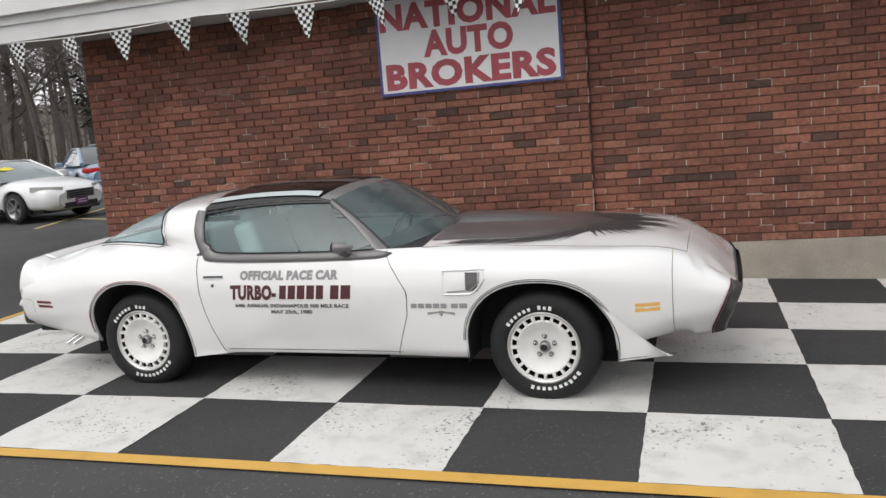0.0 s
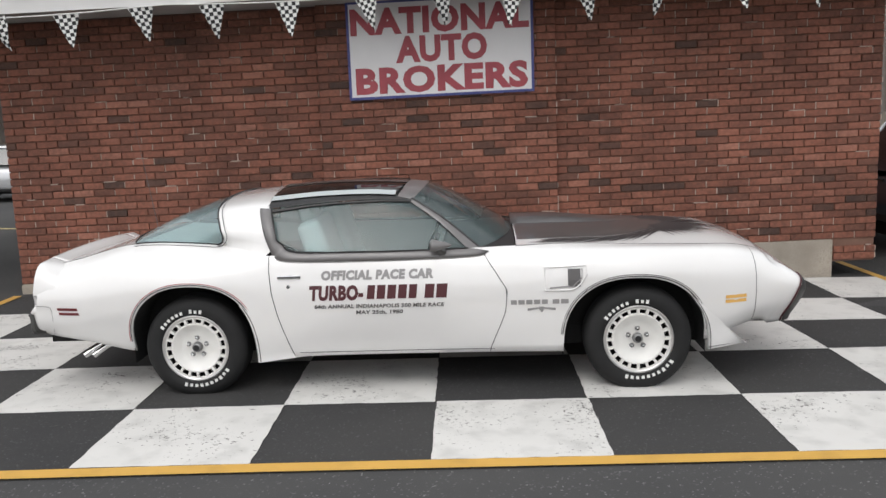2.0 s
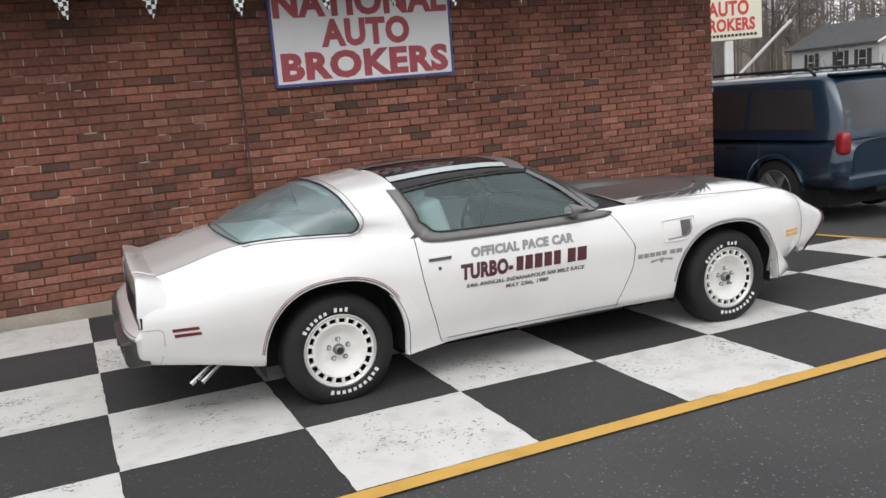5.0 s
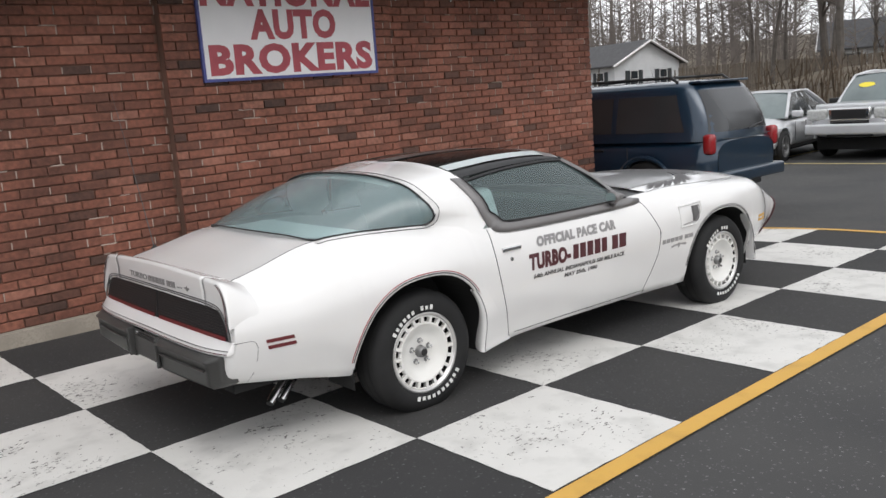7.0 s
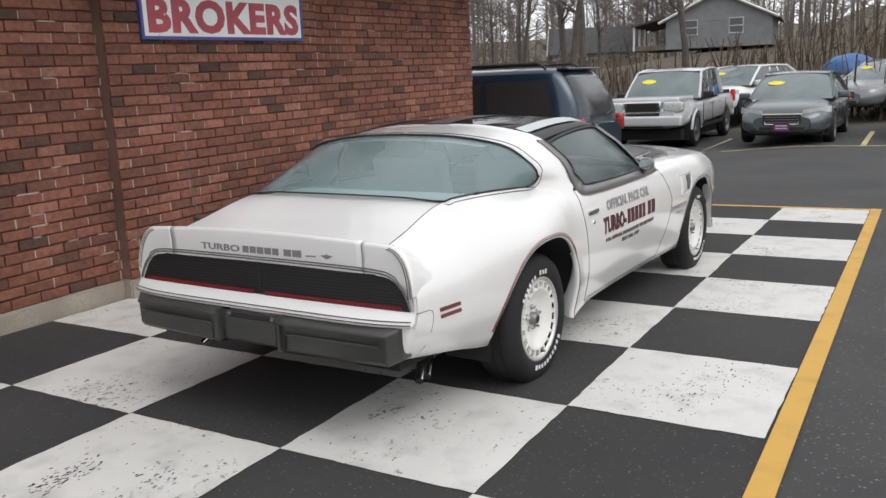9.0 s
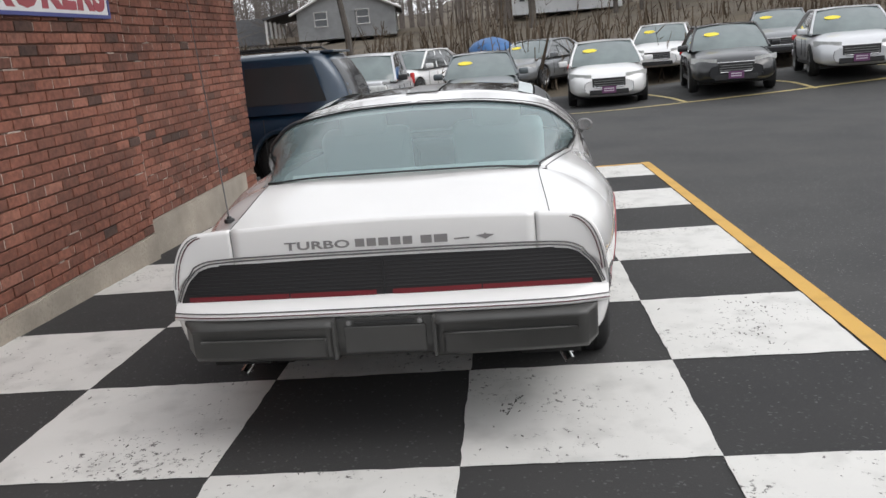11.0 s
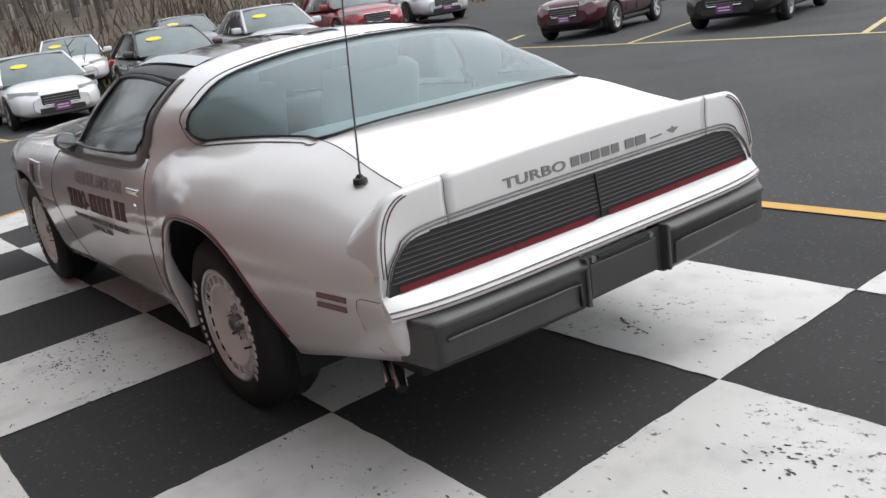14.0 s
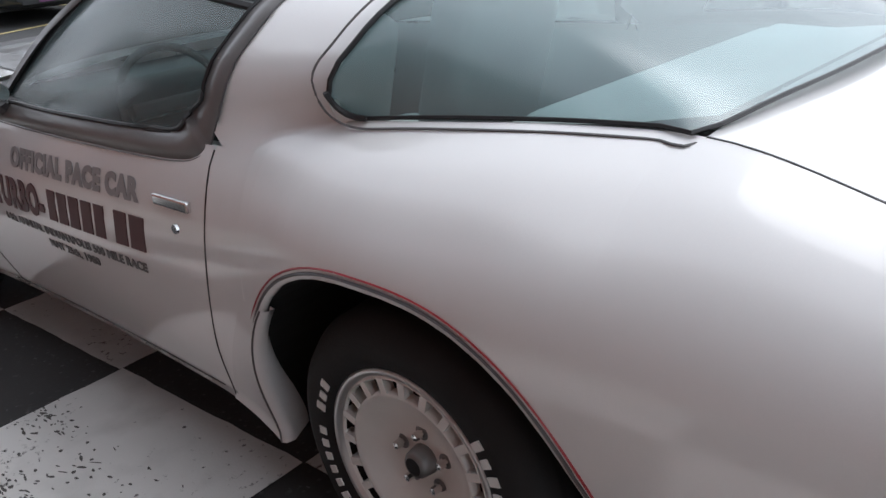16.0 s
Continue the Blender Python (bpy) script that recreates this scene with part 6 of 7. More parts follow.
def vehicle(name, kind, at, yaw, colour, label, category, sticker=True, plate=True, tail=LENS_RED_BRIGHT, wheels=DULL_METAL, trim=None):
    sp = SPECS[kind]
    x, y = at
    v = thing(name, pose(x, y, ground_z(x, y), 0, 0, yaw), label, category, "parked vehicles on the lot")
    W, ax = sp["W"], sp["wb"] / 2
    fx = [s[0] for s in sp["body"]]
    f1, f2, f3 = (pchip(fx, [s[k] for s in sp["body"]]) for k in (1, 2, 3))
    xs = sorted(set(np.round(np.linspace(fx[0], fx[-1], 44), 3)) | {round(c + sp["r"] * 1.18 * math.cos(math.pi * k / 12), 3) for c in (-ax, ax) for k in range(13)})
    b = grid_mesh([[(q, yy, zz) for yy, zz in ring(W * f1(q), f2(q), f3(q), 26, 4.0, .06)] for q in xs], close_v=True)
    for e in (0, -1):
        pts = [(xs[e], yy * .98, zz) for yy, zz in ring(W * f1(xs[e]), f2(xs[e]), f3(xs[e]), 26, 4.0, .06)]
        b.faces.new([b.verts.new(p) for p in pts])
    tidy(b, .0005)
    arch_cut(b, (-ax, ax), sp["r"] * 1.17, W)
    body = part("body", b, colour, v, "", True)
    for c in (-ax, ax):
        part("wheel_well", box(c - sp["r"] * 1.12, -W * .90, .18, c + sp["r"] * 1.12, W * .90, .33 + sp["r"] * 1.02), WELL_BLACK, v)
    part("underside", box(fx[0] + .3, -W * .82, .2, fx[-1] - .3, W * .82, .42), WELL_BLACK, v)
    # cabin: side glass, screens, roof, pillars
    (x0, z0), (x1, z1), (x2, z2), (x3, z3) = sp["cabin"]
    tw, bw = W * sp["top"], W * .93
    P = [(x0, bw, z0), (x1, tw, z1), (x2, tw, z2), (x3, bw * .96, z3)]
    for sgn in (1, -1):
        if kind != "suv":
            side = [(a, sgn * c, d) for a, c, d in P]
            low = [(x3 + (x0 - x3) * k / 8, sgn * (bw + .012 * math.sin(math.pi * k / 8)), z3 + (z0 - z3) * k / 8 - .02) for k in range(9)]
            up = curve3([side[3], tuple(side[2][i] * .85 + side[3][i] * .15 for i in range(3)), side[2], side[1], tuple(side[1][i] * .9 + side[0][i] * .1 for i in range(3)), side[0]], 9)
            part("side_window", tidy(grid_mesh([low, [tuple((p[i] + q[i]) / 2 + (.012 * sgn if i == 1 else 0) for i in range(3)) for p, q in zip(low, up)], up])), BG_GLASS, v, "dark side glass", True)
            for fx_ in ((.40, .64) if kind not in ("coupe",) else (.36,)):
                k = fx_
                lo_p = Vector((x3 + (x0 - x3) * k, sgn * (bw + .02), z3 + (z0 - z3) * k - .02))
                hi_p = Vector((x2 + (x1 - x2) * (k * 1.1 - .05), sgn * (tw + .012), z2 + (z1 - z2) * k - .015))
                d = Vector((.035, 0, 0))
                part("window_pillar", poly([lo_p - d, lo_p + d, hi_p + d * .8, hi_p - d * .8], (0, -sgn * .02, 0)), colour, v)
            part("roof_pillar", tube([side[0], tuple((side[0][i] + side[1][i]) / 2 + (.01 if i == 2 else 0) for i in range(3)), side[1]], .035, 6), colour, v)
            part("roof_pillar", tube([side[3], tuple((side[3][i] + side[2][i]) / 2 + (.02 if i == 2 else 0) for i in range(3)), side[2]], [.07, .06, .045], 6), colour, v)
            part("roof_rail", tube(curve3([side[2], (.5 * (x1 + x2), sgn * (tw + .008), max(z1, z2) + .012), side[1]], 8), .030, 6), colour, v)
        mb = cushion(-.07, -.11, -.07, .07, .11, .07, .04)
        part("door_mirror", moved(mb, Matrix.Translation((x0 - .25, sgn * (W + .09), z0 + .07))), colour if kind != "pickup" else BLACK_TRIM, v, "", True)
        for kx in (.25, -.75):
            part("door_handle", box(kx - .09, sgn * W - .012 * 1, z0 - .16, kx + .09, sgn * W + .012, z0 - .13, .004), colour if kind != "suv" else BLACK_TRIM, v)
        for kx in (ax - .62, .05, -ax + .25 if kind != "coupe" else .06):
            part("shut_line", tube([(kx, sgn * (W * 1.0 + .001), z) for z in np.linspace(.42, z0 - .10, 6)], .006, 4), BLACK_TRIM, v)
        part("sill_trim", box(-ax + .45, sgn * W * .955 - .02, .26 if kind not in ("pickup", "suv") else .40, ax - .45, sgn * W * .955 + .02, .33 if kind not in ("pickup", "suv") else .48, .01), trim or BLACK_TRIM, v)
        # lamps
        fxx = fx[-1]
        hz = f3(fxx - .2) - .10
        hb = grid_mesh([[(fxx - .06 - .42 * s ** 2.2, sgn * W * (.42 + .545 * s), hz + dz + .05 * s) for dz in (.07, .0, -.075 + .03 * s)] for s in np.linspace(0, 1, 8)])
        part("headlamp", tidy(hb), HEAD_GLASS, v, "clear headlamp", True)
        rx = fx[0]
        tz = f3(rx + .25) - .16
        if kind in ("suv", "pickup"):
            tb = cushion(rx - .008, W * .865, tz - .14, rx + .13, W * .998, tz + .17, .045) if kind == "pickup" else cushion(rx - .006, W * .80, .83, rx + .14, W * .955, 1.09, .06)
        else:
            tb = cushion(rx - .006, W * .50, tz - .06, rx + .20, W * .985, tz + .07, .02)
        for q in tb.verts:
            q.co.y *= sgn
            q.co.x += .10 * max(0, abs(q.co.y) / W - .86) / .14 if kind not in ("suv", "pickup") else 0
        part("tail_lamp", tidy(tb), tail, v, "red tail lamp", True)
        part("fog_lamp", moved(lathe(((0, .01), (.05, .0), (.055, -.02)), 14, "x"), Matrix.Translation((fx[-1] - .11, sgn * W * .66, f2(fx[-1] - .2) + .17))), HEAD_GLASS, v)
    if kind == "suv":
        suv_cabin(v, W, colour)
    else:
        sc_lo, sc_hi = [(x0 + .16, 0, z0 + .01), (x0 + .10, bw * .6, z0), (x0, bw * .985, z0 - .005)], [(x1 + .06, 0, z1 + .025), (x1 + .04, tw * .6, z1 + .015), (x1, tw * .985, z1)]
        part("windscreen", mirrored(sheet_between(sc_lo, sc_hi, n=7, m=4, bulge=(.03, 0, .02))), BG_SCREEN, v, "windscreen with the sky's pale reflection in its colour", True)
        rr_lo, rr_hi = [(x3 - .10, 0, z3 + .005), (x3 - .06, bw * .55, z3), (x3, bw * .95, z3 - .005)], [(x2 - .05, 0, z2 + .02), (x2 - .03, tw * .6, z2 + .012), (x2, tw * .985, z2)]
        part("rear_window", mirrored(sheet_between(rr_lo, rr_hi, n=7, m=4, bulge=(-.03, 0, .01))), BG_GLASS, v, "dark rear glass", True)
        rt = [[(x1 + .06 - (.02 + x1 + .04 - x2) * t, tw * s, (z1 + (z2 - z1) * t) + .028 * (1 - s * s) + .035 * math.sin(math.pi * t) + .003) for s in np.linspace(-1, 1, 9)] for t in np.linspace(0, 1, 9)]
        part("roof", tidy(grid_mesh(rt)), colour, v, "", True)
    fxx = fx[-1]
    gz = f3(fxx - .08) - .08
    gr = part("grille", cushion(fxx - .10, -W * .40, gz - .16, fxx + .015, W * .40, gz + .03, .02), BLACK_TRIM, v, "black grille in a bright surround", True)
    part("grille_surround", tube([(fxx + .012, yy * W, zz) for yy, zz in ((-.42, gz + .035), (.42, gz + .035), (.34, gz - .165), (-.34, gz - .165))], .014, 6, closed=True), CHROME if kind != "coupe" else colour, gr)
    for k in range(3):
        part("grille_bar", box(fxx + .008, -W * .36, gz - .13 + .05 * k, fxx + .022, W * .36, gz - .118 + .05 * k), DULL_METAL, gr)
    part("air_intake", cushion(fxx - .12, -W * .48, f2(fxx) - .02, fxx + .005, W * .48, f2(fxx) + .09, .015), BLACK_TRIM, v)
    if plate:
        pl = part("plate", box(fxx + .012, -.155, gz - .30, fxx + .03, .155, gz - .15, .004), PLATE, v, "dark purple dealer plate")
        for k in range(2):
            part("plate_bar", box(fxx + .030, -.11, gz - .205 - .05 * k, fxx + .033, .11, gz - .185 - .05 * k), PLATE_BAR, pl)
    if sticker:
        sx = (x0 * .42 + x1 * .58) + .105
        sz = z0 * .42 + z1 * .58 + .045
        d = Vector((x1 - x0, 0, z1 - z0)).normalized()
        pts = [Vector((sx, -bw * .42, sz)) + Vector((0, .17 * math.cos(a), 0)) + d * (.075 * math.sin(a)) for a in np.linspace(0, math.tau, 14)[:-1]]
        part("price_sticker", poly(pts, (-.012, 0, -.008)), STICKER, v, "yellow oval windscreen sticker")
    part("rear_bumper", cushion(fx[0] - .09 if kind == "suv" else fx[0] - .05, -W * .96, f2(fx[0]) - .06, fx[0] + .16, W * .96, f2(fx[0]) + .10, .04), colour, v, "", True)
    for c in (-ax, ax):
        for sgn in (1, -1):
            bg_wheel(v, c, sgn * (W - .10), sp["r"], sgn, wheels)
    if kind == "pickup":
        part("hood_top", cushion(1.15, -W * .80, .98, 2.50, W * .80, 1.13, .05), colour, v, "", True)
        face = part("grille_panel", cushion(2.52, -W * .44, .80, 2.70, W * .44, 1.06, .04), CHROME, v, "bright grille surround", True)
        part("grille_mesh", cushion(2.66, -W * .36, .84, 2.715, W * .36, 1.02, .02), BLACK_TRIM, face)
        for sgn in (1, -1):
            part("headlamp", cushion(2.40, sgn * W * .70 - W * .22, .82, 2.655, sgn * W * .70 + W * .22, 1.04, .05), HEAD_GLASS, v, "clear wide headlamp", True)
            part("arch_flare", tube([(ax + sp["r"] * 1.2 * math.cos(t), sgn * (W + .004), .36 + sp["r"] * 1.2 * math.sin(t)) for t in np.linspace(.1, math.pi - .1, 14)], .03, 6), colour, v)
        part("bed", box(-2.55, -W * .84, .95, -1.32, W * .84, 1.16), WELL_BLACK, v)
        part("hood_deflector", tube([(2.42 - .1 * abs(s) ** 2, s * W * .85, 1.045 - .02 * abs(s)) for s in np.linspace(-1, 1, 11)], .03, 6), BLACK_TRIM, v)
        part("front_bumper", cushion(2.50, -W * .93, .52, 2.74, W * .93, .74, .05), colour, v, "", True)
    return v


GREY_RIM = mat("dull_grey_alloy", (0.22, 0.22, 0.225), .45, metal=.3)
SUV_GLASS = mat("deep_tinted_glass", (0.035, 0.037, 0.04), .12, coat=.15, var=.2, vscale=2)
SILVER = paint("silver_metallic_paint", (0.62, 0.63, 0.65), .2)
BLUE_SUV = paint("dark_blue_paint", (0.010, 0.030, 0.058), .3)
GREYGREEN = paint("grey_green_paint", (0.105, 0.125, 0.135), .4)
WHITE_BG = paint("white_vehicle_paint", (0.78, 0.78, 0.78), 0)
BLACK_BG = paint("black_vehicle_paint", (0.015, 0.016, 0.018), .2)
RED_BG = paint("red_vehicle_paint", (0.26, 0.018, 0.028), .3)
MAROON_BG = paint("maroon_vehicle_paint", (0.075, 0.012, 0.018), .3)
LIGHTBLUE = paint("light_blue_paint", (0.26, 0.36, 0.47), .4)
GREY_BG = paint("mid_grey_paint", (0.22, 0.23, 0.24), .4)

vehicle("parked_suv", "suv", (6.10, 5.02), 90, BLUE_SUV, "dark blue sport utility vehicle beside the building's end wall", "suv", plate=False, sticker=False, wheels=GREY_RIM, tail=LENS_RED_DEEP)
vehicle("pickup_truck", "pickup", (15.75, 4.15), 180, SILVER, "silver four-door pickup truck with a yellow windscreen sticker", "pickup truck")
vehicle("parked_sedan", "sedan", (15.25, 1.25), 180, GREYGREEN, "dark grey-green sedan with a yellow windscreen sticker", "sedan")
vehicle("parked_sedan", "sedan", (16.05, -1.75), 176, WHITE_BG, "white sedan with a wide hexagonal grille", "sedan", wheels=SILVER)
vehicle("parked_sedan", "sedan", (15.2, -4.45), 172, BLACK_BG, "black sedan with a bright grille surround", "sedan")
vehicle("parked_sedan", "sedan", (15.2, -7.15), 168, SILVER, "silver sedan with a bright hexagonal grille", "sedan")
vehicle("parked_crossover", "crossover", (16.2, -10.3), 165, RED_BG, "red crossover facing the lane", "crossover", sticker=False)
vehicle("parked_sedan", "sedan", (17.4, -13.5), 165, SILVER, "silver sedan at the end of the row", "sedan", sticker=False)
# second row and beyond
vehicle("parked_sedan", "sedan", (13.95, 6.35), 188, SILVER, "pale silver sedan with a yellow windscreen sticker", "sedan")
vehicle("parked_crossover", "crossover", (21.5, 3.6), 160, WHITE_BG, "white hatchback behind the front row", "hatchback", plate=False)
vehicle("parked_sedan", "sedan", (22.0, -.4), 150, GREY_BG, "dark grey sedan in the second row", "sedan", plate=False)
vehicle("parked_sedan", "sedan", (22.0, -4.3), 165, WHITE_BG, "white sedan in the second row", "sedan", plate=False)
vehicle("parked_sedan", "sedan", (21.5, -7.6), 165, GREY_BG, "grey sedan in the second row", "sedan", plate=False)
# across the lane
vehicle("parked_crossover", "crossover", (9.85, -13.4), 107, MAROON_BG, "dark maroon crossover across the lane", "crossover", sticker=False, wheels=SILVER)
vehicle("parked_sedan", "sedan", (5.5, -13.2), 105, BLACK_BG, "black sedan across the lane", "sedan", sticker=False)
# beyond the other end of the building
vehicle("parked_coupe", "coupe", (-12.9, 11.2), -10, WHITE_BG, "white two-door coupe with dark grille", "coupe")
vehicle("parked_coupe", "coupe", (-10.6, 16.0), 5, SILVER, "silver coupe with a yellow windscreen sticker", "coupe")
vehicle("parked_sedan", "sedan", (-15.5, 17.6), 140, LIGHTBLUE, "light blue sedan seen from behind", "sedan", plate=False)
vehicle("parked_sedan", "sedan", (-12.4, 21.0), 170, SILVER, "silver sedan in the back row", "sedan", plate=False)
vehicle("parked_crossover", "crossover", (-17.6, 21.0), 175, GREY_BG, "dark grey crossover in the back row", "crossover", plate=False)

# lot lines
for a, c, w in (((12.35, 6.2), (12.75, -1.2), .10), ((12.75, -1.2), (13.6, -12), .10), ((12.6, 2.75), (16.2, 2.85), .10), ((12.75, -.25), (16.6, -.2), .10),
                ((13.0, -3.1), (17.2, -2.6), .10), ((13.0, -5.8), (17.2, -5.2), .10), ((13.3, -8.6), (17.5, -7.8), .10), ((12.4, 5.7), (16.2, 5.8), .10),
                ((-16, 12.6), (-4.0, 8.3), .10), ((-10.5, 9.2), (-12, 14.0), .10),
                ((11.5, -10.73), (-3.0, -8.0), .11), ((11.46, -10.75), (12.8, -14.9), .10), ((6.2, -9.74), (7.5, -13.9), .10), ((1.4, -8.85), (2.6, -13.0), .10)):
    strip(line_between(a, c, .5), w, .008, PALE_LN, "parking_line", "faded yellow parking line on the asphalt")

# ---------------------------------------------------------------- houses
SIDING_W = mat("white_clapboard", (0.66, 0.67, 0.68), .7, var=.1, vscale=2)
SIDING_G = mat("grey_clapboard", (0.30, 0.305, 0.31), .75, var=.2, vscale=2)
SHINGLE = mat("grey_shingle", (0.10, 0.10, 0.105), .9, var=.3, vscale=3, grain=.4, gscale=14)
DARK_PANE = mat("dark_window_pane", (0.035, 0.04, 0.045), .1, coat=.6)
WOOD = mat("weathered_board", (0.19, 0.16, 0.13), .9, var=.4, vscale=2, grain=.4, gscale=30, rand=.25)
SHUTTER = mat("dark_shutter", (0.03, 0.035, 0.04), .6)


def house(at, yaw, L, D, H, roof_h, siding, label, wins, porch=False, shutters=True):
    """Long side along x; gables at its ends."""
    x, y = at
    h = thing("house", pose(x, y, ground_z(x, y) - .1, 0, 0, yaw), label, "house")
    b = box(-L / 2, -D / 2, 0, L / 2, D / 2, H)
    for s in (-1, 1):
        poly([(s * L / 2, -D / 2, H), (s * L / 2, D / 2, H), (s * L / 2, 0, H + roof_h)], (-s * .1, 0, 0), b)
    w = part("wall", tidy(b), siding, h)
    for k in range(int(H / .22)):
        for s in (-1, 1):
            part("clapboard", box(-L / 2 - .02, s * D / 2 - .015, .05 + .22 * k, L / 2 + .02, s * D / 2 + .03 * s + .015, .07 + .22 * k), siding, w)
            part("clapboard", box(s * L / 2 - .015, -D / 2, .05 + .22 * k, s * L / 2 + .03 * s + .015, D / 2, .07 + .22 * k), siding, w)
    rf = bmesh.new()
    o = .45
    for s in (-1, 1):
        q = [(-L / 2 - o, s * (D / 2 + o), H - o * roof_h / (D / 2)), (L / 2 + o, s * (D / 2 + o), H - o * roof_h / (D / 2)), (L / 2 + o, 0, H + roof_h), (-L / 2 - o, 0, H + roof_h)]
        poly(q, (0, 0, .14), rf)
    part("roof", tidy(rf), SHINGLE, h, "grey shingle roof")
    for s in (-1, 1):
        for t in (-1, 1):
            part("barge_board", tube([(s * (L / 2 + o + .02), t * (D / 2 + o), H - o * roof_h / (D / 2) + .02), (s * (L / 2 + o + .02), 0, H + roof_h + .02)], .09, 4), FASCIA, h)
    for sx, sy, u, z, ww, hh in wins:
        win = new("window")
        win.parent = h
        win.matrix_local = pose(sx * L / 2 if sx else u, sy * D / 2 if sy else u, z, 0, 0, {(1, 0): 90, (-1, 0): -90, (0, -1): 0, (0, 1): 180}[(sx, sy)])
        part("pane", box(-ww / 2, -.05, 0, ww / 2, .05, hh), DARK_PANE, win)
        part("window_frame", tube([(-ww / 2, -.06, 0), (ww / 2, -.06, 0), (ww / 2, -.06, hh), (-ww / 2, -.06, hh)], .055, 4, closed=True), FASCIA, win)
        part("glazing_bar", box(-ww / 2, -.08, hh / 2 - .025, ww / 2, -.05, hh / 2 + .025), FASCIA, win)
        if shutters:
            for s in (-1, 1):
                part("shutter", box(s * (ww / 2 + .26) - .2, -.07, -.03, s * (ww / 2 + .26) + .2, -.02, hh + .03), SHUTTER, win)
    if porch:
        part("porch_roof", poly([(-L / 2 - .3, -D / 2 - 2.4, H - .35), (L / 2 + .3, -D / 2 - 2.4, H - .35), (L / 2 + .3, -D / 2, H + .15), (-L / 2 - .3, -D / 2, H + .15)], (0, 0, .12)), SHINGLE, h)
        for k in range(5):
            xx = -L / 2 + k * L / 4
            part("porch_post", box(xx - .07, -D / 2 - 2.3, 0, xx + .07, -D / 2 - 2.16, H - .3), FASCIA, h)
        part("porch_floor", box(-L / 2, -D / 2 - 2.4, 0, L / 2, -D / 2, .35), WOOD, h)
    return h


house((51.7, 39.1), 75, 10, 6.2, 2.75, 1.55, SIDING_W, "small white clapboard house with a grey gable roof", [(-1, 0, -1.5, 1.0, .7, 1.2), (-1, 0, 1.3, 1.0, .7, 1.2), (0, 1, -3.4, 1.0, .8, 1.2), (0, 1, -1.0, 1.0, .8, 1.2), (0, 1, 2.4, 1.0, .8, 1.2)])
house((60, 12.2), 186, 8.2, 7.0, 2.0, 1.7, SIDING_G, "low grey house with a porch behind bare bushes", [(0, -1, -2.4, .8, 1.0, 1.0), (0, -1, 2.4, .8, 1.0, 1.0), (1, 0, 1.2, .9, .9, 1.0), (1, 0, -1.8, .9, .9, 1.0)], porch=True, shutters=False)
house((66, -4.4), -92, 8.4, 8, 5.4, 2.4, SIDING_W, "tall white clapboard house with dark shutters", [(0, -1, -2.6, 1.0, 1.0, 1.5), (0, -1, 1.2, 1.0, 1.0, 1.5), (0, -1, -2.6, 3.6, 1.0, 1.4), (0, -1, 2.4, 3.6, 1.0, 1.4), (-1, 0, 0, 1.0, 1, 1.5)])
house((74, 27), -70, 8, 7, 2.8, 2.2, SIDING_W, "distant white house among bare trees", [(0, -1, -2, 1, 1, 1.2), (0, -1, 2, 1, 1, 1.2)])

# board fence behind the lot
fence = thing("board_fence", pose(46.0, 20.5, ground_z(46.0, 20.5) + .05, 0, 0, -58), "weathered brown board fence at the back of the lot", "fence")
bm0 = box(-.07, -.012, 0, .07, .012, 1.9, .006)
me0 = bpy.data.meshes.new("fence_board")
bm0.to_mesh(me0)
bm0.free()
me0.materials.append(WOOD)
rf = random.Random(5)
for k in range(90):
    ob = new("fence_board", me0)
    ob.parent = fence
    ob.matrix_local = pose(-7 + .15 * k, rf.uniform(-.01, .01), rf.uniform(-.04, .03), rf.uniform(-1, 1), rf.uniform(-1, 1), 0)
for z in (.4, 1.4):
    part("fence_rail", box(-7, .02, z, 6.6, .06, z + .09), WOOD, fence)

# pole sign
ps = thing("pole_sign", pose(16.0, 16.8, ground_z(16.0, 16.8) + .08, 0, 0, 0), "cream pole sign with red letters on a white post", "sign")
PD = pose(0, 0, 0, 0, 0, -38)
part("sign_box", moved(box(-.2, -.16, 2.85, 1.75, .16, 5.4, .02), PD), CREAM_SIGN, ps)
part("sign_end", moved(box(-.23, -.18, 2.83, -.20, .18, 5.42), PD), WHITE_SIGN, ps)
part("post", moved(box(.66, -.13, 0, .92, .13, 2.85, .02), PD), FASCIA, ps, "square white post")
for words, z, h, w in (("BROKERS", 3.14, .36, 1.55), ("AUTO", 3.60, .42, 1.20), ("NATIONAL", 4.12, .36, 1.6)):
    lettering("lettering", words, h, PD @ pose(.78 - w / 2, -.165, z) @ STAND, POLE_RED, ps, w, .01, "red block letters", bold=.02)
for k in range(15):
    part("small_bar", moved(box(-.02 + .11 * k, -.168, 2.95, .06 + .11 * k, -.16, 3.03), PD), BLACK_TRIM, ps)
part("brace", moved(tube([(1.0, -.1, 1.7), (2.6, -.1, 3.3)], .05, 6), PD), FASCIA, ps)

# blue covered thing at the foot of the bank
b = bmesh.new()
bmesh.ops.create_icosphere(b, subdivisions=3, radius=1)
for q in b.verts:
    k = 1 + .12 * noise.noise(q.co * 2.2)
    q.co = Vector((q.co.x * 1.2 * k, q.co.y * .9 * k, max(-.2, q.co.z * .55 * k)))
tarp = link_mesh("tarpaulin", b, mat("blue_tarpaulin", (0.03, 0.13, 0.34), .45, var=.2, vscale=3, bump=.4, bscale=5), None, "", True)
tarp.matrix_world = pose(27.5, 1.2, ground_z(27.5, 1.2) + .35)
tagged(tarp, "blue tarpaulin over a heap on the bank", "tarpaulin")

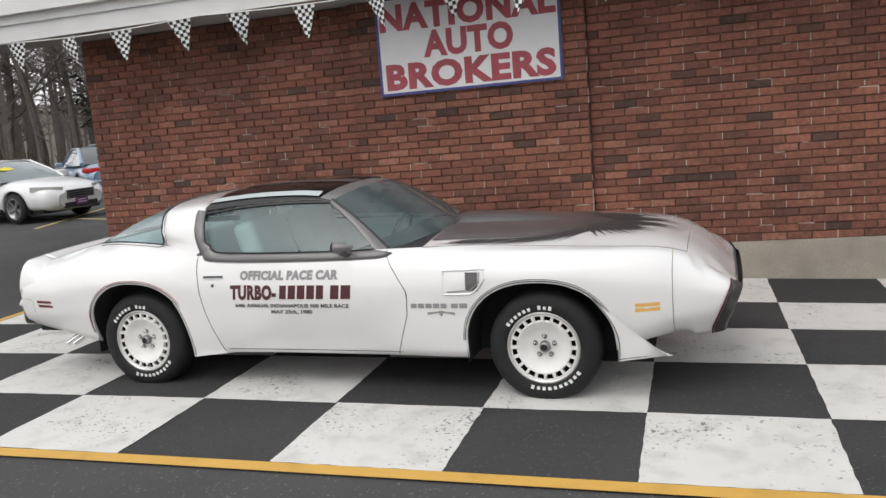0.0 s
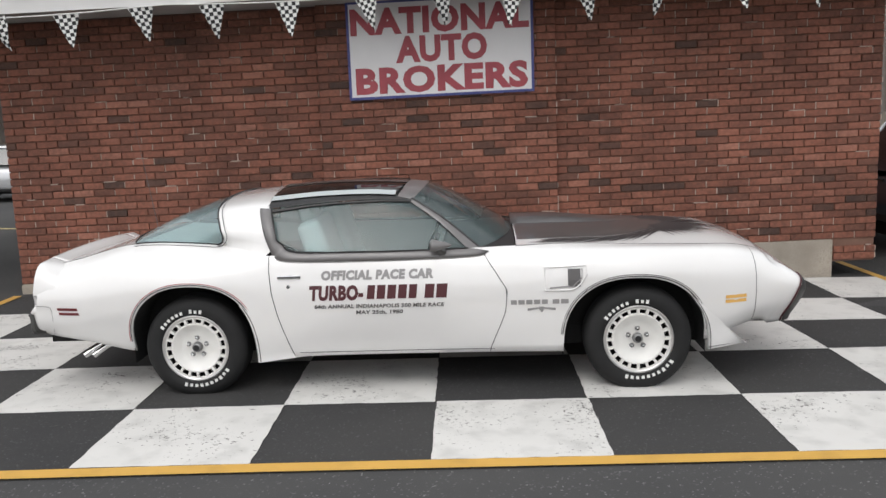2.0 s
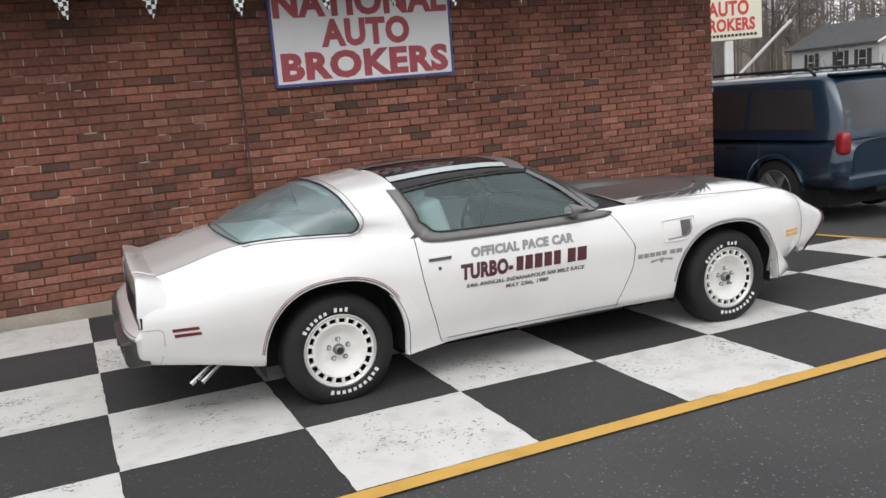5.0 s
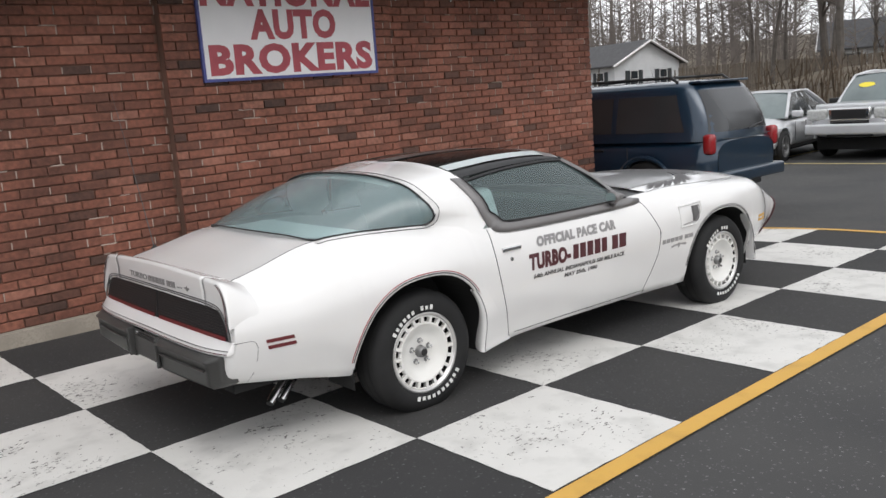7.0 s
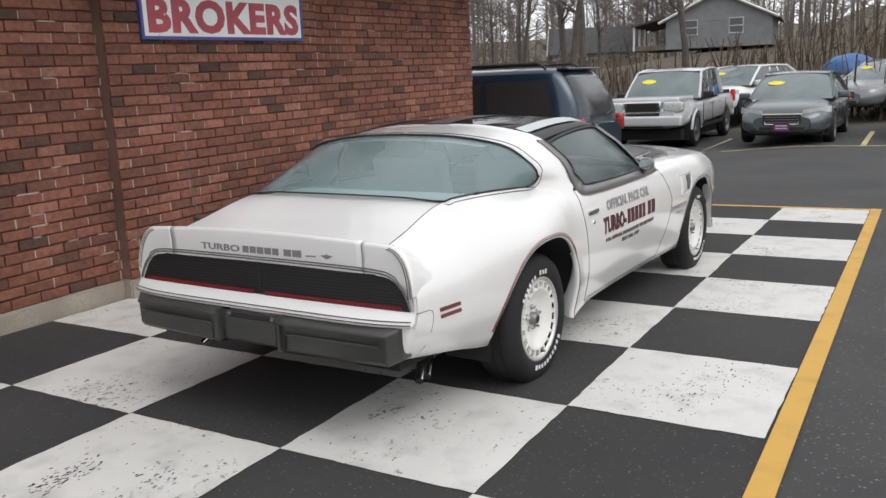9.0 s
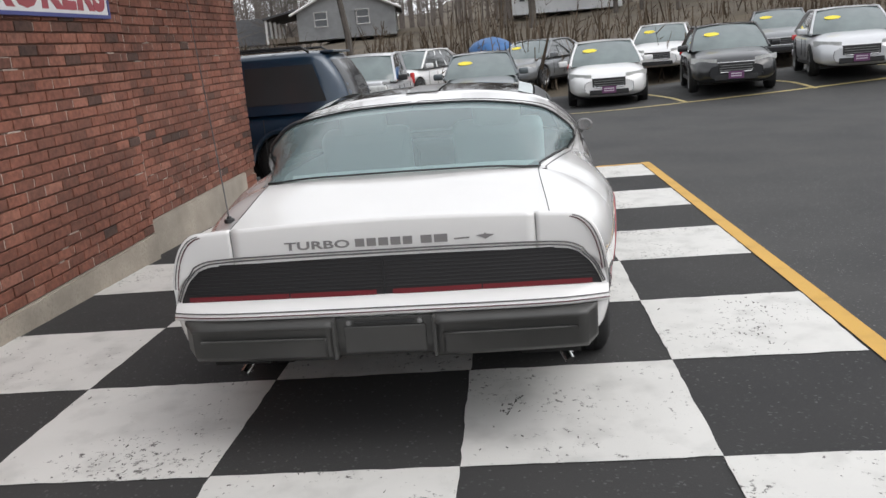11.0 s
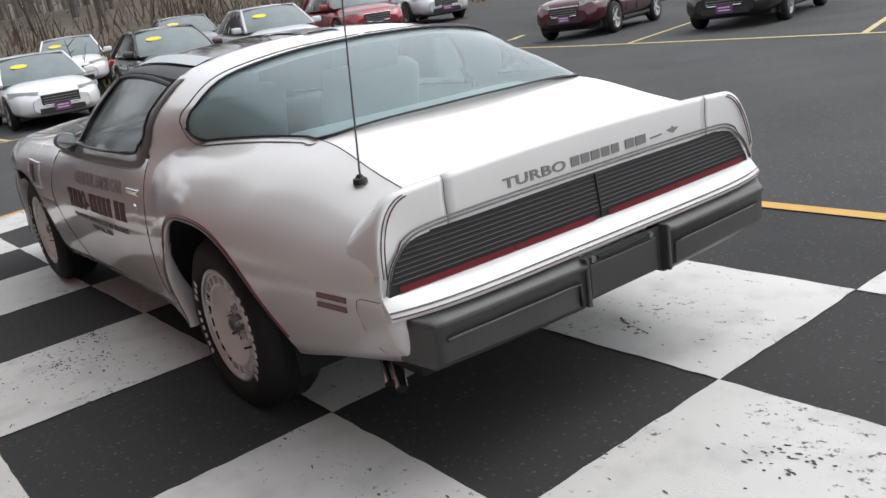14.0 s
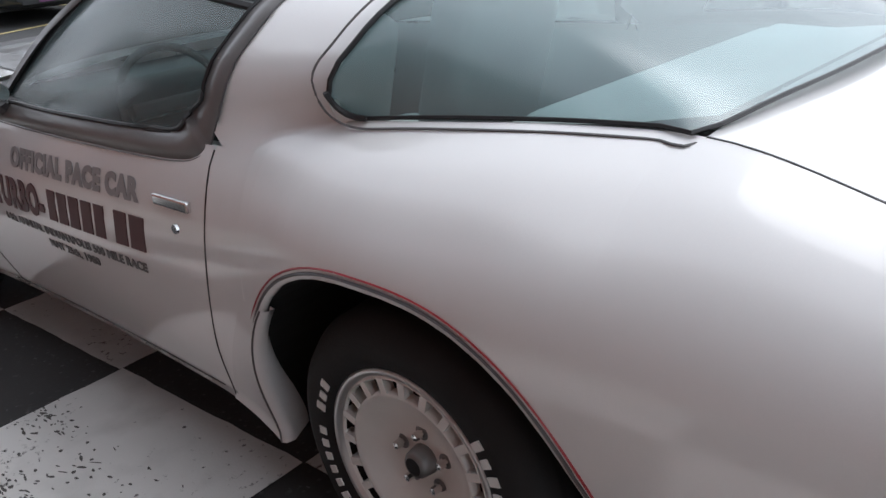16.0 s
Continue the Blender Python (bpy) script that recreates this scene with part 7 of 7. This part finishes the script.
# ---------------------------------------------------------------- bare trees and brush
BARK = mat("grey_brown_bark", (0.12, 0.105, 0.092), .95, var=.4, vscale=3, bump=.5, bscale=20)
TWIG = mat("bare_twigs", (0.19, 0.165, 0.15), .95, var=.3, vscale=2)
NEEDLE = mat("dark_pine_needles", (0.030, 0.042, 0.026), .9, var=.4, vscale=3)
BRUSH = mat("dry_brush", (0.115, 0.085, 0.058), .95, var=.4, vscale=2)


def bare_tree(seed, height, thick):
    """Trunk with tapered limbs, and a crown of many fine branches."""
    r = random.Random(seed)
    tb, cb = bmesh.new(), bmesh.new()
    trunk = [Vector((0, 0, -.3))]
    d = Vector((r.uniform(-.06, .06), r.uniform(-.06, .06), 1))
    n = 9
    for k in range(n):
        d = (d + Vector((r.uniform(-.12, .12), r.uniform(-.12, .12), .05))).normalized()
        trunk.append(trunk[-1] + d * height / n)
    tube(trunk, [thick * (1 - .9 * k / n) + .01 for k in range(n + 1)], 7, tb)

    def branch(p, d, length, rad, depth):
        pts = [p]
        m = 4 if depth < 2 else 2
        for k in range(m):
            d = (d + Vector((r.uniform(-.28, .28), r.uniform(-.28, .28), r.uniform(-.05, .22)))).normalized()
            pts.append(pts[-1] + d * length / m)
        rr = [rad * (1 - .75 * k / m) for k in range(m + 1)]
        tube(pts, rr, 5 if depth == 0 else 3, tb if depth == 0 else cb, caps=False)
        if depth == 2:
            for _ in range(6):
                p0 = pts[r.randrange(1, m + 1)]
                e = Vector((r.uniform(-1, 1), r.uniform(-1, 1), r.uniform(-.3, 1))).normalized() * length * r.uniform(.3, .7)
                w = e.cross(Vector((r.uniform(-1, 1), r.uniform(-1, 1), .3))).normalized() * .014
                cb.faces.new([cb.verts.new(p0 - w), cb.verts.new(p0 + w), cb.verts.new(p0 + e)])
        if depth < 2:
            for k in range(1, m + 1):
                for _ in range(2):
                    a = r.uniform(0, math.tau)
                    e = (d + Vector((math.cos(a), math.sin(a), r.uniform(-.2, .7))) * r.uniform(.6, 1.1)).normalized()
                    branch(pts[k], e, length * r.uniform(.42, .62), rr[k] * .6, depth + 1)

    for k in range(3, n + 1):
        for _ in range(2):
            a = r.uniform(0, math.tau)
            branch(trunk[k], Vector((math.cos(a), math.sin(a), r.uniform(.3, 1.1))).normalized(), height * r.uniform(.16, .30) * (1.15 - .5 * k / n), thick * .33 * (1.1 - k / n) + .012, 0)
    return tb, cb


def pine(seed, height):
    r = random.Random(seed)
    tb, cb = bmesh.new(), bmesh.new()
    tube([(0, 0, -.3), (.1, 0, height * .5), (0, .1, height)], [.24, .17, .03], 7, tb)
    for k in range(34):
        z = height * (.22 + .76 * k / 34)
        a = r.uniform(0, math.tau)
        ln = height * .24 * (1.15 - k / 34) * r.uniform(.6, 1.1)
        p, q = Vector((0, 0, z)), Vector((ln * math.cos(a), ln * math.sin(a), z + ln * r.uniform(-.25, .2)))
        tube([p, q], [.035, .01], 4, tb, caps=False)
        for _ in range(46):
            c = p.lerp(q, r.uniform(.3, 1.05)) + Vector((r.gauss(0, .18), r.gauss(0, .18), r.gauss(0, .12)))
            u = Vector((r.uniform(-1, 1), r.uniform(-1, 1), r.uniform(-.6, .6))).normalized() * .20
            w = Vector((r.uniform(-1, 1), r.uniform(-1, 1), r.uniform(-1, 1))).normalized() * .045
            cb.faces.new([cb.verts.new(c - u - w), cb.verts.new(c + u - w), cb.verts.new(c + u * 1.1 + w), cb.verts.new(c - u + w)])
    return tb, cb


def plant(name, made, label, cat, crown_mat):
    tb, cb = made
    t = thing(name, pose(0, 0, -50), label, cat, "trees round the lot")
    part("trunk", tb, BARK, t)
    part("crown", cb, crown_mat, t)
    return t


protos = [plant("tree", bare_tree(s, h, w), "bare grey-brown winter tree with fine branches", "tree", TWIG) for s, h, w in ((1, 12, .17), (2, 14, .20), (3, 10, .13), (6, 13, .26))]
pines = [plant("pine_tree", pine(s, h), "dark green pine with sparse drooping boughs", "pine tree", NEEDLE) for s, h in ((4, 12), (5, 14))]
rt = random.Random(11)
spots = []
for k in range(46):          # woods behind the houses
    a = rt.uniform(-.42, .95)
    d = rt.uniform(48, 88)
    spots.append((d * math.cos(a) * 1.0, d * math.sin(a), 0))
for k in range(6):
    spots.append((rt.uniform(34, 46), rt.uniform(14, 24), 0))
for k in range(18):          # beyond the other end
    spots.append((rt.uniform(-34, -9), rt.uniform(29, 42), 0))
spots += [(-19.5, 30, 0), (-24, 33, 1), (-28, 36, 1), (-31, 38, 1), (-26, 40, 1), (-17.5, 29, 0), (17.5, 24, 0), (21, 27, 0), (24.5, 6.0, 0)]
used = set()
for x, y, kind_ in spots:
    if math.hypot(x - 51.7, y - 39.1) < 10 or (math.hypot(x + 4, y + 3) < 68 and abs(math.atan2(y + 3, x + 4) - math.radians(36)) < .14) or math.hypot(x - 59, y - 12) < 7 or math.hypot(x - 66, y + 4.4) < 8 or (44 < x < 66 and 2 < y < 17):
        continue
    src = (pines if kind_ else protos)[rt.randrange(2 if kind_ else 4)]
    m = pose(x, y, ground_z(x, y), 0, 0, rt.uniform(0, 360))
    if src.name not in used:
        used.add(src.name)
        src.matrix_world = m
    else:
        copy_thing(src, m)

# brush along the bank: too many stems to count
verts, faces = [], []
rb = random.Random(21)
for k in range(5200):
    if k % 5:
        x, y = rb.uniform(20, 34) , rb.uniform(-24, 30)
    else:
        x, y = rb.uniform(-38, -6), rb.uniform(25, 34)
    if noise.noise(Vector((x * .16, y * .16, 0))) < -.12 or (y > 12 and x > 0 and rb.random() < .8):
        continue
    z = ground_z(x, y) - .06
    h = rb.uniform(.4, 1.7) * (1 + noise.noise(Vector((x * .3, y * .3, 4))))
    a = rb.uniform(0, math.tau)
    lean = rb.uniform(0, .6)
    o = len(verts)
    w = rb.uniform(.015, .05)
    c, s = math.cos(a), math.sin(a)
    verts += [(x - w * s, y + w * c, z), (x + w * s, y - w * c, z), (x + c * lean * h + w * .4 * s, y + s * lean * h - w * .4 * c, z + h), (x + c * lean * h - w * .4 * s, y + s * lean * h + w * .4 * c, z + h)]
    faces.append((o, o + 1, o + 2, o + 3))
    for _ in range(3):
        t = rb.uniform(.3, .9)
        p = Vector((x + c * lean * h * t, y + s * lean * h * t, z + h * t))
        q = p + Vector((rb.uniform(-.5, .5), rb.uniform(-.5, .5), rb.uniform(.1, .5))) * h * .5
        o = len(verts)
        verts += [tuple(p), tuple(p + Vector((0, .03, .02))), tuple(q)]
        faces.append((o, o + 1, o + 2))
me = bpy.data.meshes.new("brush")
me.from_pydata(verts, [], faces)
me.materials.append(BRUSH)
tagged(new("brush", me), "dry brown brush and stems along the bank", "brush", kind="stuff")

# far woods: stems and twigs past counting
verts, faces = [], []
rw = random.Random(33)
for k in range(820):
    if k % 5:
        a, d = rw.uniform(-.55, 1.15), rw.uniform(72, 120)
    else:
        a, d = rw.uniform(1.75, 2.45), rw.uniform(42, 75)
    x, y = d * math.cos(a), d * math.sin(a)
    z, h, w = ground_z(x, y) - .2, rw.uniform(7, 15), rw.uniform(.06, .17)
    px, py = -math.sin(a), math.cos(a)
    lx_, ly_ = rw.uniform(-.6, .6), rw.uniform(-.6, .6)
    o = len(verts)
    verts += [(x - px * w, y - py * w, z), (x + px * w, y + py * w, z), (x + lx_ + px * w * .3, y + ly_ + py * w * .3, z + h), (x + lx_ - px * w * .3, y + ly_ - py * w * .3, z + h)]
    faces.append((o, o + 1, o + 2, o + 3))
    for _ in range(44):
        t = rw.uniform(.22, 1.0)
        p = Vector((x + lx_ * t, y + ly_ * t, z + h * t))
        g = rw.uniform(-1, 1)
        q = p + Vector((px * g, py * g, rw.uniform(.1, .9))).normalized() * h * rw.uniform(.08, .26) * (1.2 - t * .6)
        o = len(verts)
        u = Vector((0, 0, rw.uniform(.03, .07)))
        verts += [tuple(p - u), tuple(p + u), tuple(q)]
        faces.append((o, o + 1, o + 2))
        for _ in range(2):
            s = p.lerp(q, rw.uniform(.3, .9))
            e = s + Vector((px * rw.uniform(-.8, .8), py * rw.uniform(-.8, .8), rw.uniform(-.1, .9)))
            o = len(verts)
            verts += [tuple(s - u * .5), tuple(s + u * .5), tuple(e)]
            faces.append((o, o + 1, o + 2))
me = bpy.data.meshes.new("woods")
me.from_pydata(verts, [], faces)
me.materials.append(TWIG)
tagged(new("woods", me), "grey-brown bare winter woods behind the houses", "woods", kind="stuff")
# ---------------------------------------------------------------- bricks, last
places = brick_places(WX0, -PIL, WY + 0.012, 0.235 - COURSE, 2.84, 1) + brick_places(PIL, WX1, WY + 0.012, 0.235, 2.84, 2)
places += brick_places(3.99, WX1, WY + 0.012, 0.015, 0.235, 5)
places_p = brick_places(-PIL, PIL, WY - 0.078, 0.235 - COURSE, 2.84, 3)
shared_bricks = {}


def brick_data(length):
    key = round(length, 2)
    if key not in shared_bricks:
        b = brick_mesh(length)
        me = bpy.data.meshes.new("brick")
        b.to_mesh(me)
        b.free()
        me.materials.append(BRICK)
        shared_bricks[key] = me
    return shared_bricks[key]


def lay(places, owner, near, name):
    verts, faces = [], []
    count = 0
    for x, y, z, length, tip in places:
        z += SHEAR * x
        me = brick_data(length)
        m = pose(x, y, z, 0, tip - math.degrees(SHEAR), 0)
        if near(x, z) and count < 300:
            ob = new("brick", me)
            ob.parent = owner
            ob.matrix_local = m
            count += 1
        else:
            o = len(verts)
            verts += [tuple(m @ v.co) for v in me.vertices]
            faces += [tuple(o + i for i in p.vertices) for p in me.polygons]
    me = bpy.data.meshes.new(name)
    me.from_pydata(verts, [], faces)
    me.materials.append(BRICK_FAR)
    ob = new(name, me)
    ob.parent = owner
    tagged(ob, kind="stuff")


def head_joints(places, owner, seed):
    """Pale mortar left in some of the upright joints, and smeared over a few bed joints."""
    r = random.Random(seed)
    verts, faces = [], []
    for x, y, z, length, tip in places:
        n = noise.noise(Vector((x * .9, z * 1.6, seed)))
        if r.random() < .34 + .55 * n:
            h = (COURSE - JOINT) / 2 * r.uniform(.7, 1.15)
            w = JOINT * r.uniform(.42, .62)
            spots_ = [(x + length / 2 + JOINT / 2, w, h)]
            if r.random() < .16:
                spots_.append((x + r.uniform(-.3, .3) * length, length * r.uniform(.12, .4), JOINT * .5))
            for k, (cx, hw, hh) in enumerate(spots_):
                zz = z + SHEAR * cx + (COURSE / 2 if k else 0)
                o = len(verts)
                for dy in (0.0, -.0175):
                    verts += [(cx - hw, y + dy, zz - hh), (cx + hw * r.uniform(.7, 1), y + dy, zz - hh), (cx + hw, y + dy, zz + hh), (cx - hw * r.uniform(.7, 1), y + dy, zz + hh)]
                faces.extend([(o + 4, o + 5, o + 6, o + 7), (o, o + 1, o + 5, o + 4), (o + 1, o + 2, o + 6, o + 5), (o + 2, o + 3, o + 7, o + 6), (o + 3, o, o + 4, o + 7)])
    me = bpy.data.meshes.new("pale_mortar")
    me.from_pydata(verts, [], faces)
    me.materials.append(MORTAR_PALE)
    ob = new("pale_mortar", me)
    ob.parent = owner
    tagged(ob, kind="stuff")


head_joints(places, wall, 3)
head_joints(places_p, pilaster, 8)
lay(places, wall, lambda x, z: -3.0 < x < -PIL, "brickwork")
lay(places_p, pilaster, lambda x, z: True, "brickwork")


# ---------------------------------------------------------------- each letter a piece of its own
def split_letters(ob):
    """Puts every separate letter of a line into its own mesh under the same owner."""
    me = ob.data
    root = list(range(len(me.vertices)))

    def find(i):
        while root[i] != i:
            root[i] = root[root[i]]
            i = root[i]
        return i

    for p in me.polygons:
        a = find(p.vertices[0])
        for k in p.vertices[1:]:
            root[find(k)] = a
    span = {}
    for p in me.polygons:
        span.setdefault(find(p.vertices[0]), []).append(p)
    for polys in span.values():
        ids = {}
        for p in polys:
            for k in p.vertices:
                ids.setdefault(k, len(ids))
        m2 = bpy.data.meshes.new("letter")
        m2.from_pydata([tuple(me.vertices[k].co) for k in ids], [], [[ids[k] for k in p.vertices] for p in polys])
        m2.materials.append(me.materials[0])
        piece = new("letter", m2)
        piece.parent = ob.parent
        piece.matrix_local = ob.matrix_local.copy()
    bpy.data.objects.remove(ob)


for ob in [o for o in bpy.data.objects if o.name.split(".")[0] == "lettering"]:
    split_letters(ob)
